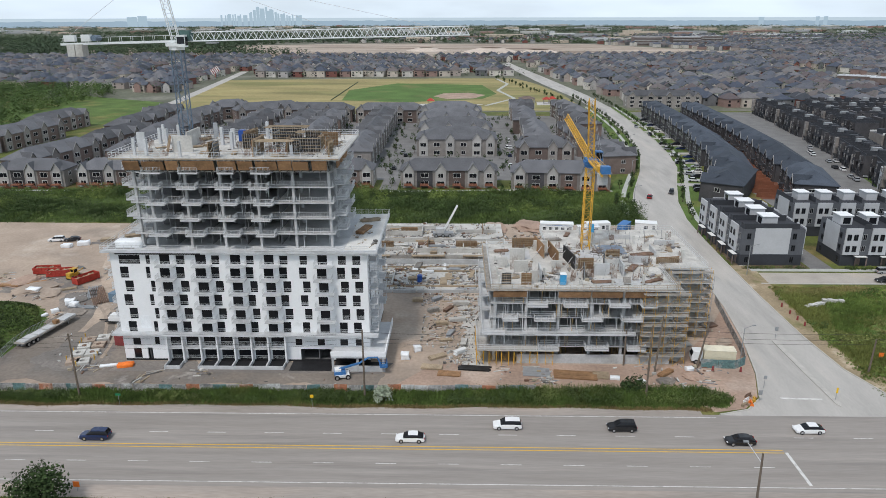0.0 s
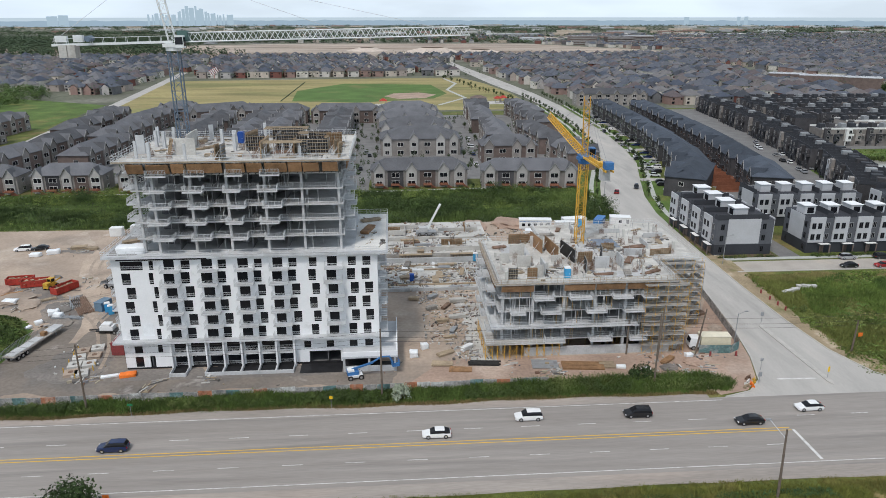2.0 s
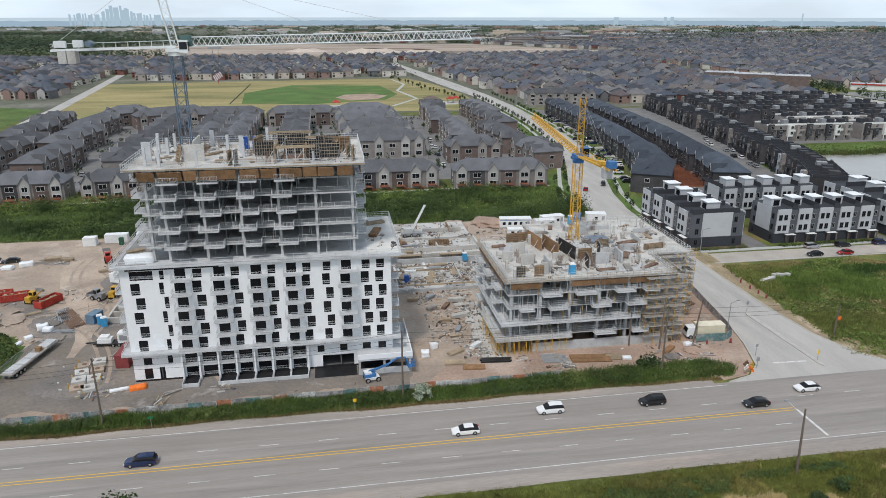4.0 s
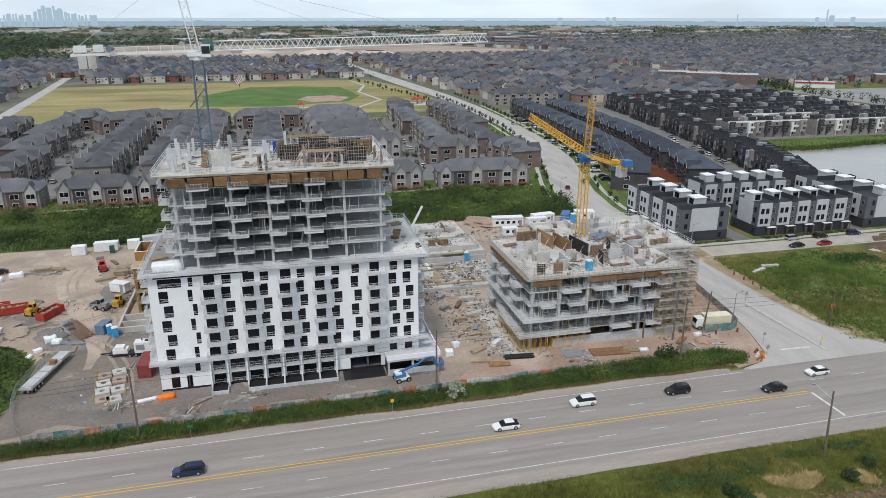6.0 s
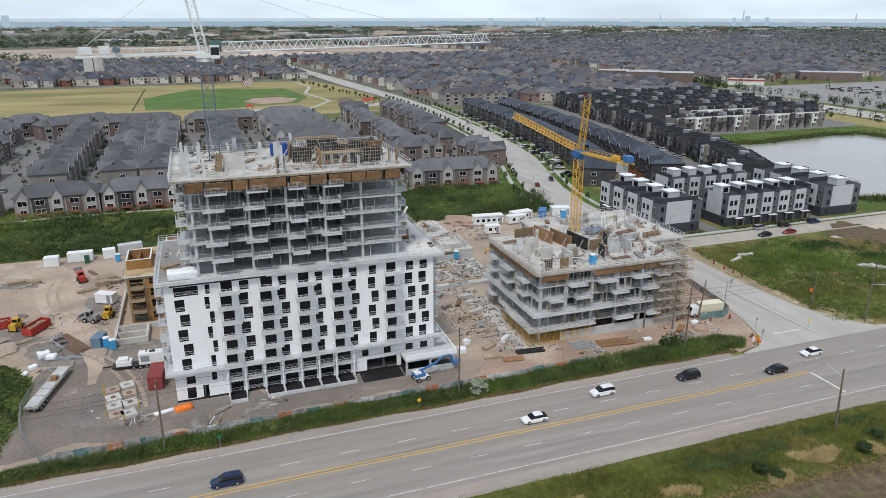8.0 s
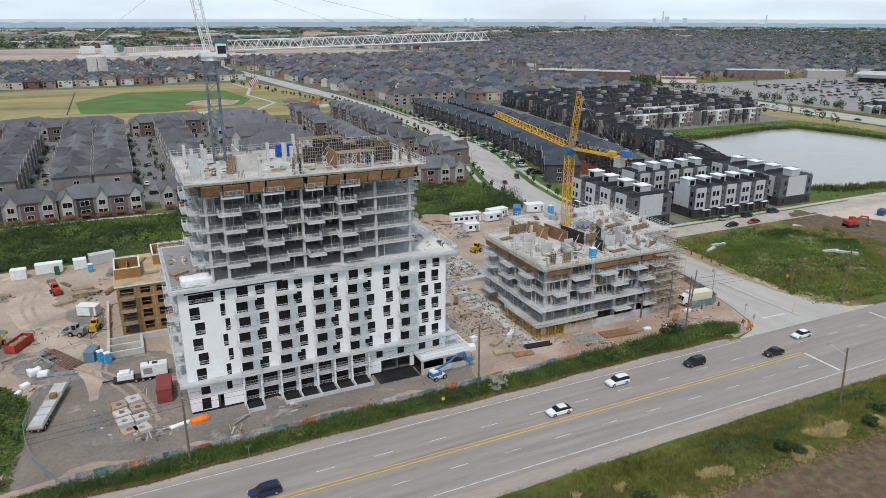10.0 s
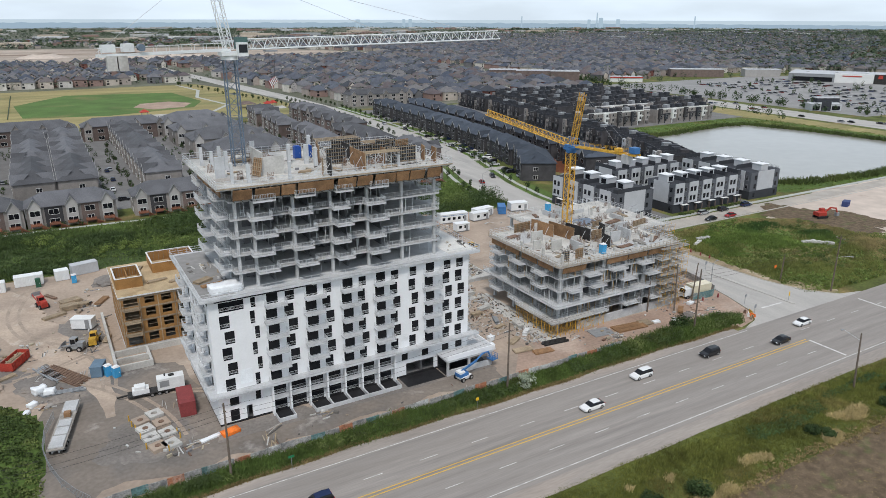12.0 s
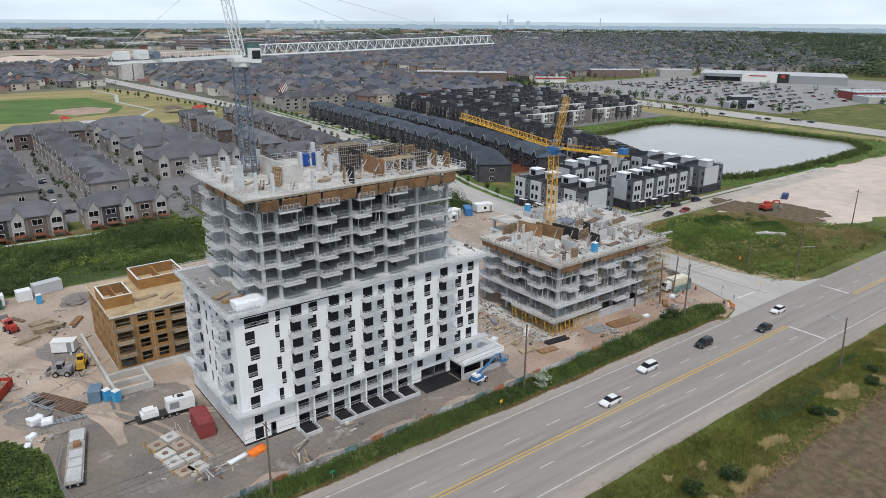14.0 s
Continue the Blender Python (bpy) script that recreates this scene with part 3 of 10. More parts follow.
far_green = mat("far garden and street floor", (0.12, 0.125, 0.09), 0.95, 0.3, 0.02, 12, patch=(0.2, 0.19, 0.16), patch_at=0.54)
setting("far_land", Geo().sheet([(-5150, 780), (-400, 700), (-300, 482), (-212, 486), (96, 492), (118, 500), (350, 492), (345, 600), (440, 610), (5150, 560), (5150, 5150), (-5150, 5150)], 0.015), far_green, "dark green land between distant houses", "ground")
# marsh strip, park, fields
marsh_floor = mat("marsh floor", (0.05, 0.075, 0.022), 0.95, 0.3, 0.08, 16, 0.4, patch=(0.12, 0.145, 0.045))
setting("marsh", Geo().sheet([(-320, 217), (66, 216), (66, 262), (-320, 264)], 0.045), marsh_floor, "green marsh strip between site and houses", "grass")
setting("footpath", Geo().strip([(x, 262 + 1.5 * math.sin(x * 0.05)) for x in range(-300, 66, 8)][::-1], [(x, 260.2 + 1.5 * math.sin(x * 0.05)) for x in range(-300, 66, 8)][::-1], 0.08), paving, "pale winding footpath", "path")
setting("park", Geo().sheet([(-215, 492), (92, 500), (90, 600), (78, 700), (60, 770), (-245, 745)], 0.05), grass_dry, "dry yellow park field", "field")
setting("sports_field", Geo().sheet([(-92, 560), (-40, 548), (20, 570), (34, 610), (24, 690), (-60, 706), (-98, 640)], 0.08), turf, "green sports field", "field")
setting("infield", Geo().sheet([(-8, 570), (14, 575), (24, 600), (10, 618), (-12, 612), (-20, 590)], 0.1), red_earth, "reddish baseball infield", "field")
setting("west_field", Geo().sheet([(-330, 420), (-222, 430), (-228, 545), (-330, 600)], 0.05), grass_green, "green meadow", "grass")
setting("west_road", Geo().strip([(-196, 270), (-206, 340), (-217, 445), (-226, 550), (-243, 700), (-262, 860)], [(-187, 270), (-197, 340), (-208, 445), (-217, 550), (-234, 700), (-253, 860)], 0.07), asphalt_side, "pale residential road", "road")
setting("soil_field", Geo().sheet([(-120, -60), (400, -60), (400, 68.2), (-120, 67.2)], 0.03), soil, "bare brown ploughed field", "field")
works_earth = mat("stripped works earth", (0.37, 0.305, 0.25), 0.95, 0.25, 0.012, 14, patch=(0.21, 0.15, 0.115), patch_at=0.54, stretch=(0.5, 1.6, 1))
setting("earthworks", Geo().sheet([(-620, 1180), (-280, 1150), (-60, 1150), (360, 1190), (560, 1230), (420, 1480), (300, 1700), (-220, 1740), (-800, 1500)], 0.06), works_earth, "pale stripped earthworks among distant houses", "ground")
setting("arterial_road", Geo().strip([(360, 100), (372, 330), (380, 480), (384, 600), (400, 900)], [(386, 100), (400, 330), (410, 480), (414, 600), (430, 900)], 0.07), asphalt_side, "wide distant arterial road", "road")
setting("plaza_lot", Geo().sheet([(416, 290), (800, 270), (800, 520), (640, 560), (416, 560)], 0.06), plaza_grey, "retail plaza parking lot", "car park")
setting("east_grass", Geo().sheet([(345, 180), (356, 180), (366, 330), (374, 470), (352, 470), (340, 330)], 0.06), grass_dry, "dry grass strip", "grass")

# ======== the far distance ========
# plain emission: daylight and distance haze are already mixed into the colour
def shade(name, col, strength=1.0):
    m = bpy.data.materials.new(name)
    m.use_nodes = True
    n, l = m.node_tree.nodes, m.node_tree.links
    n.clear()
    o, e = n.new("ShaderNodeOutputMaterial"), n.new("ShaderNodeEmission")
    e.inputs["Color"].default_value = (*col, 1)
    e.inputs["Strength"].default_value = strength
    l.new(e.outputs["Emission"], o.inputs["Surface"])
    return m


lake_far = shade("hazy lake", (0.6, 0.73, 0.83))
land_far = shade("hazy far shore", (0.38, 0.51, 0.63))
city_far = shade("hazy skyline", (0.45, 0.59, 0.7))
R_FAR = 4850.0


def ringwall(g, a0, a1, z0, tops, r):
    n = len(tops)
    pts = [(r * math.sin(radians(a0 + (a1 - a0) * i / (n - 1))), r * math.cos(radians(a0 + (a1 - a0) * i / (n - 1)))) for i in range(n)]
    g.add([(x, y, z0) for x, y in pts] + [(x, y, t) for (x, y), t in zip(pts, tops)], [(i, i + 1, n + i + 1, n + i) for i in range(n - 1)])
    return g


# glowing backdrop walls with the haze in their colour
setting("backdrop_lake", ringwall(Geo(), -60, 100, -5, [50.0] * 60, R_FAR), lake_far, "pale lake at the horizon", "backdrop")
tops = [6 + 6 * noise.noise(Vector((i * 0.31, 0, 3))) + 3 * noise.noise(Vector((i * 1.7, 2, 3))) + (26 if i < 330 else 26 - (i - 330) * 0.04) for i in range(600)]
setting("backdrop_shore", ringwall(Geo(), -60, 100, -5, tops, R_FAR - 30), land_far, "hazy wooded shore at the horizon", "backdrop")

# ======== terraced houses ========
trim_grey = mat("pale gable trim", (0.33, 0.325, 0.32), 0.7, 0.06, 1, 6)
deck_red = mat("red brown stained decking", (0.21, 0.085, 0.05), 0.85, 0.15, 0.5, 6, each=0.2)
win_small = {}


def house_window(w, h, frame=None):
    """Framed two-light window in one skin: proud frame and mullion, panes set back."""
    if (w, h, frame) not in win_small:
        xs = (-w / 2 - 0.09, -w / 2, -0.035, 0.035, w / 2, w / 2 + 0.09)
        zs = (-0.09, 0.0, h, h + 0.09)
        vs, fs, mats = [], [], []
        for y in (-0.07, -0.02):
            vs += [(x, y, z) for z in zs for x in xs]
        k = len(xs)
        for j in range(3):
            for i in range(5):
                pane = j == 1 and i in (1, 3)
                q = [j * k + i, j * k + i + 1, (j + 1) * k + i + 1, (j + 1) * k + i]
                if pane:
                    back = [v + len(vs) // 2 for v in q]
                    fs.append(tuple(back))
                    mats.append(1)
                    for c in range(4):
                        fs.append((q[c], q[(c + 1) % 4], back[(c + 1) % 4], back[c]))
                        mats.append(0)
                else:
                    fs.append(tuple(q))
                    mats.append(0)
        rim = [(0, 5), (5, 23), (23, 18), (18, 0)]
        m = len(vs)
        vs += [(xs[0], 0, zs[0]), (xs[-1], 0, zs[0]), (xs[-1], 0, zs[-1]), (xs[0], 0, zs[-1])]
        for c, (p, q) in enumerate(rim):
            fs.append((q, p, m + c, m + (c + 1) % 4))
            mats.append(0)
        me = Geo().add(vs, fs).mesh("window", frame or trim_white)
        me.materials.append(glass_dark)
        me.polygons.foreach_set("material_index", mats)
        win_small[(w, h, frame)] = me
    return win_small[(w, h, frame)]


def put_house_window(parent, w, h, at, frame=None):
    part("window", house_window(w, h, frame), None, parent, "", at)


def hip_roof(L, D, eave, ridge, over=0.45, hip=None):
    a, b = L / 2 + over, D / 2 + over
    r = a - (hip if hip is not None else min(b, a * 0.8))
    g = Geo().add([(-a, -b, eave), (a, -b, eave), (a, b, eave), (-a, b, eave), (-r, 0, ridge), (r, 0, ridge)], [(0, 1, 5, 4), (1, 2, 5), (2, 3, 4, 5), (3, 0, 4), (3, 2, 1, 0)])
    g.box(-a, -b, eave - 0.22, a, b, eave - 0.003)
    return g


def gable(g_wall, g_roof, x, y0, w, z0, eave, rise, deep):
    """A projecting gabled bay in the front wall."""
    prof = [(x - w / 2, z0), (x + w / 2, z0), (x + w / 2, eave), (x, eave + rise * 0.9), (x - w / 2, eave)]
    g_wall.add([(a, y0 - 0.5, b) for a, b in prof] + [(a, y0 - 0.003, b) for a, b in prof], [(0, 1, 2, 3, 4)] + [((i + 1) % 5, i, 5 + i, 5 + (i + 1) % 5) for i in range(5)])
    o = 0.3
    g_roof.add([(x - w / 2 - o, y0 - 0.8, eave - 0.1), (x, y0 - 0.8, eave + rise), (x + w / 2 + o, y0 - 0.8, eave - 0.1), (x - w / 2 - o, y0 + deep * 0.35, eave - 0.1), (x, y0 + deep, eave + rise), (x + w / 2 + o, y0 + deep * 0.35, eave - 0.1)],
               [(0, 1, 4, 3), (1, 2, 5, 4)])


def terrace(units, uw, D, eave, ridge, wall, bay, roof, label, decks=False, storeys=2, both=True, porch=False, hip=None):
    """A row of houses, middle at the origin, fronts towards -y."""
    L = units * uw
    t = thing("terraced_houses", label, "house", pose(0, 0, -300), "terraced houses")
    part("wall", Geo().box(-L / 2, -D / 2, 0, L / 2, D / 2, eave - 0.23), wall, t)
    rf = part("roof", hip_roof(L, D, eave, ridge, 0.45, hip), roof, t)
    sides = (1, -1) if both else (1,)
    for s in sides:
        turn = pose(0, 0, 0, 0, 0, 0 if s > 0 else 180)
        for i in range(units):
            x = -L / 2 + (i + 0.5) * uw
            if i % 2 == 0 or i == units - 1:
                gw, gr = Geo(), Geo()
                gable(gw, gr, x, -D / 2, uw * 0.66, 0, eave - 0.1, min(3.2, (ridge - eave) * 0.8), D * 0.42)
                e, r, yb, o = eave - 0.1, min(3.2, (ridge - eave) * 0.8), -D / 2 - 0.82, uw * 0.33 + 0.3
                part("bay", gw.moved(turn), bay, t)
                tr = [(x - o, e - 0.3), (x, e + r - 0.2), (x + o, e - 0.3), (x + o, e + 0.02), (x, e + r + 0.1), (x - o, e + 0.02)]
                part("barge_board", Geo().add([(a, yy, b) for yy in (yb - 0.08, yb + 0.06) for a, b in tr], [(0, 1, 4, 5), (1, 2, 3, 4), (7, 6, 11, 10), (8, 7, 10, 9), (0, 6, 7, 1), (1, 7, 8, 2), (5, 4, 10, 11), (4, 3, 9, 10), (0, 5, 11, 6), (2, 8, 9, 3)]).moved(turn), trim_grey, t)
                part("bay_roof", gr.moved(turn), roof, t)
                y = -D / 2 - 0.51
            else:
                y = -D / 2 - 0.01
                if porch:
                    part("porch", Geo().box(x - 1.4, -D / 2 - 1.4, 2.6, x + 1.4, -D / 2 - 0.005, 2.85).box(x - 1.3, -D / 2 - 1.3, 0, x - 1.05, -D / 2 - 1.05, 2.59).box(x + 1.05, -D / 2 - 1.3, 0, x + 1.3, -D / 2 - 1.05, 2.59).moved(turn), trim_white if porch == 2 else panel_charcoal, t)
            if decks and y > -D / 2 - 0.1:
                part("facade_panel", Geo().box(x - uw / 2 + 0.05, -D / 2 - 0.07, 0, x + uw / 2 - 0.05, -D / 2 - 0.004, eave - 0.24), brick_dark if i % 4 == 1 else brick_brown, t)
                y = -D / 2 - 0.08
            for k in range(storeys):
                z = 0.9 + k * (eave - 0.6) / storeys
                put_house_window(t, 2.8 if (i + k) % 3 else 1.9, 1.7, turn @ pose(x, y, z), frame_grey if wall is brick_dark else None)
            if decks and s > 0:
                dk = part("deck", Geo().box(x - 1.7, -D / 2 - 3.2, 1.3, x + 1.5, -D / 2 - 0.52, 1.5), deck_red, t, "red brown wooden deck")
                g = Geo()
                for px_, py_ in ((-1.6, -3.1), (1.4, -3.1)):
                    g.box(x + px_ - 0.07, -D / 2 + py_ - 0.07, 0, x + px_ + 0.07, -D / 2 + py_ + 0.07, 2.4)
                g.box(x - 1.7, -D / 2 - 3.2, 2.3, x + 1.5, -D / 2 - 3.12, 2.4).box(x - 1.7, -D / 2 - 3.2, 1.9, x + 1.5, -D / 2 - 3.14, 1.97)
                for q in range(7):
                    g.box(x + 1.55 , -D / 2 - 3.2 + 0.0, 1.3 - q * 0.19, x + 1.55 + 0.28 * (q + 1), -D / 2 - 2.2, 1.3 - q * 0.19 + 0.05)
                part("deck_rail", g, deck_red, dk)
    for e in (-1, 1):
        for k in range(storeys):
            put_house_window(t, 1.8, 1.4, pose(e * (L / 2 + 0.005), -D * 0.1, 0.9 + k * (eave - 0.6) / storeys, 0, 0, 90 * e))
    return t


PROTO = {}


USED = set()


def place(p, at):
    """The first use sets the pattern itself down, the later ones copy it."""
    if p.name in USED:
        return copy_thing(p, at)
    USED.add(p.name)
    p.matrix_basis = at
    return p


def put_terrace(key, x, y, turn):
    return place(PROTO[key], pose(x, y, 0, 0, 0, turn))


L_GREY = "beige and brown stone terraced houses with grey hipped shingle roofs"
L_DARK = "charcoal brick terraced houses with dark shingle roofs and small porches"
PROTO["front5"] = terrace(5, 5.3, 11, 6.9, 10.6, brick_beige, siding_pale, shingle_grey, "beige stone terraced houses with grey roof and red brown rear decks", True, 2, False)
PROTO["front6"] = terrace(6, 6.3, 11, 6.9, 10.8, brick_beige, siding_pale, shingle_grey, "brown brick terraced houses with pale bays and red brown rear decks", True, 2, False)
PROTO["mid6"] = terrace(6, 6.4, 21, 8.2, 13.0, brick_beige, siding_pale, shingle_grey, L_GREY, False, 2, False)
PROTO["mid4"] = terrace(4, 6.4, 14, 8.0, 12.2, brick_brown, brick_beige, shingle_grey, L_GREY, False, 2)
PROTO["mid7s"] = terrace(7, 6.2, 13, 8.0, 12.0, brick_brown, brick_beige, shingle_grey, L_GREY, False, 2, False)
PROTO["mid7"] = terrace(7, 6.2, 13, 8.0, 12.0, brick_beige, brick_beige, shingle_grey, L_GREY, False, 2)
PROTO["dark5"] = terrace(5, 6.4, 14, 7.6, 11.2, brick_dark, brick_dark, shingle_dark, L_DARK, False, 2, False, 1)
PROTO["dark7"] = terrace(7, 6.4, 14, 7.6, 11.2, brick_dark, brick_dark, shingle_dark, L_DARK, False, 2, False, 1)
# rows behind the marsh
for key, x, y, a in (("front5", -137, 272, 0), ("front5", -105, 272, 0), ("front5", -78, 272.5, 0), ("front5", -46, 273, 0), ("front6", -3, 272, 0), ("front6", 40.5, 268, -4),
                     ("front5", -168, 271, 0),
                     # middle rows
                     ("mid6", 0, 341, 0), ("mid6", -1, 377, 0), ("mid6", -3, 412, 0), ("mid6", -4, 446, 0), ("mid4", 40, 318, 0), ("mid7s", 41, 364, -92), ("mid7s", 40, 418, -94), ("mid7s", 62, 352, -84), ("mid7s", 70, 404, -82), ("mid4", 67, 304, 100), ("mid7s", 72, 452, -82), ("mid4", 42, 462, 88),
                     ("mid7", -44, 322, 90), ("mid7", -44, 370, 90), ("mid7", -44, 414, 90), ("mid7s", -42, 446, 0), ("mid7s", -88, 448, 0),
                     ("mid7", -74, 322, 90), ("mid7", -74, 370, 90), ("mid4", -74, 412, 90), ("mid7", -88, 322, 90), ("mid7", -88, 370, 90), ("mid4", -88, 412, 90),
                     ("mid7", -113, 322, 90), ("mid7", -113, 370, 90), ("mid4", -113, 412, 90), ("mid7s", -122, 452, 30), ("mid7s", -147, 322, 85), ("mid7s", -153, 372, 80), ("mid7s", -157, 418, 82),
                     ("mid7s", -178, 300, 78), ("mid7s", -172, 348, 78), ("mid7s", -182, 395, 82), ("mid4", -184, 436, 82), ("mid4", -150, 462, 30),
                     # west of the residential road
                     ("mid7s", -236, 318, 80), ("mid7s", -228, 362, 80), ("mid7s", -236, 406, 82),
                     ):
    put_terrace(key, x, y, a)
# dark rows east of the boulevard
for key, x, y, a in (("dark5", 102, 256, -120), ("dark5", 113, 288, -104), ("dark5", 119, 324, -98), ("dark7", 124, 366, -94), ("dark7", 128, 414, -93), ("dark5", 130, 456, -92),
                     ("dark5", 131, 256, -106), ("dark7", 139, 298, -100), ("dark7", 146, 346, -96), ("dark7", 150, 394, -94), ("dark7", 153, 442, -93)):
    put_terrace(key, x, y, a)


def flat_row(units, uw, D, H, label, wall, accent, storeys=3, both=True):
    """Flat-roofed stacked terraces with black roof terraces."""
    L = units * uw
    t = thing("stacked_terrace", label, "house", pose(0, 0, -300), "stacked terraces")
    part("wall", Geo().box(-L / 2, -D / 2, 0, L / 2, D / 2, H), wall, t)
    g = Geo()
    for a, b, c, d in ((-L / 2, -D / 2, L / 2, -D / 2 + 0.2), (-L / 2, D / 2 - 0.2, L / 2, D / 2)):
        g.box(a, b, H + 0.003, c, d, H + 0.9)
    part("parapet", g, trim_white if accent is trim_white else panel_charcoal, t)
    part("roof", Geo().box(-L / 2 + 0.1, -D / 2 + 0.21, H + 0.003, L / 2 - 0.1, D / 2 - 0.21, H + 0.12), roof_terrace, t)
    for i in range(units):
        x = -L / 2 + (i + 0.5) * uw
        part("stair_head", Geo().box(x - 1.6, -1.6 + (i % 2), H + 0.125, x + 1.2, 2.0 + (i % 2), H + 2.3), (panel_charcoal, brick_dark, frame_grey, panel_charcoal)[i % 4], t)
        if units != 9:
            part("divider", Geo().box(x + uw / 2 - 0.1, -D / 2 + 0.3, H + 0.13, x + uw / 2 + 0.1, D / 2 - 0.3, H + 1.3), panel_charcoal, t)
        for s in (1, -1) if both else (1,):
            turn = pose(0, 0, 0, 0, 0, 0 if s > 0 else 180)
            out = (1.3, 0.7, 1.6, 0.9)[i % 4]
            g = Geo().box(x - uw * 0.34, -D / 2 - out, 2.7, x + uw * 0.2, -D / 2 - 0.004, H + (0.7, -2.4, 0.3, -0.5)[i % 4])
            g.box(x - uw * 0.34, -D / 2 - out, 0, x - uw * 0.27, -D / 2 - out + 0.4, 2.7).box(x + uw * 0.24, -D / 2 - 1.1, H * 0.62, x + uw * 0.46, -D / 2 - 0.004, H * 0.62 + 0.9)
            part("bay", g.moved(turn), (accent, brick_dark, panel_charcoal, brick_beige, brick_dark)[(i * 3 + units) % 5], t)
            for k in range(storeys):
                put_house_window(t, 1.2, 1.5, turn @ pose(x + uw * (0.02 if k else -0.07), -D / 2 - ((0.02, out + 0.01, out + 0.01) if (0.7, -2.4, 0.3, -0.5)[i % 4] > -1 else (0.02, out + 0.01, 0.02))[k], 1.0 + k * H / storeys), trim_grey)
    return t


PROTO = {}
PROTO["a"] = flat_row(6, 5.6, 13, 9.6, "charcoal flat-roofed stacked terraces with black roof terraces", brick_dark, panel_grey, 3, False)
PROTO["b"] = flat_row(8, 5.6, 12, 9.2, "charcoal and brown flat-roofed stacked terraces with roof terraces", brick_dark, panel_charcoal, 3, False)
PROTO["d"] = flat_row(9, 5.6, 12, 9.2, "charcoal and brown flat-roofed stacked terraces with roof terraces", brick_dark, panel_charcoal, 3, False)
PROTO["c"] = flat_row(9, 5.6, 12, 8.6, "pale fronted flat-roofed stacked terraces facing the pond", brick_beige, trim_white, 3, False)
for key, x, y, a in (("a", 158, 232, -116), ("a", 170, 264, -110), ("b", 179, 306, -104), ("b", 190, 356, -100), ("b", 198, 408, -98), ("b", 206, 462, -96),
                     ("b", 222, 400, -96), ("b", 230, 450, -96), ("c", 232, 346, -2), ("c", 288, 343, -2), ("c", 262, 372, -3), ("d", 316, 371, -3), ("d", 262, 398, -3), ("d", 312, 398, -3), ("d", 262, 424, -3), ("d", 312, 424, -3), ("d", 262, 450, -3), ("d", 312, 450, -3), ("d", 262, 478, -3), ("d", 318, 478, -3)):
    put_terrace(key, x, y, a)
# long beige three-storey block by the park corner
big = terrace(8, 6.6, 15, 9.0, 12.5, brick_beige, brick_beige, shingle_grey, "long beige brick apartment terrace with grey roof", False, 3, True)
place(big, pose(150, 520, 0, 0, 0, -2))


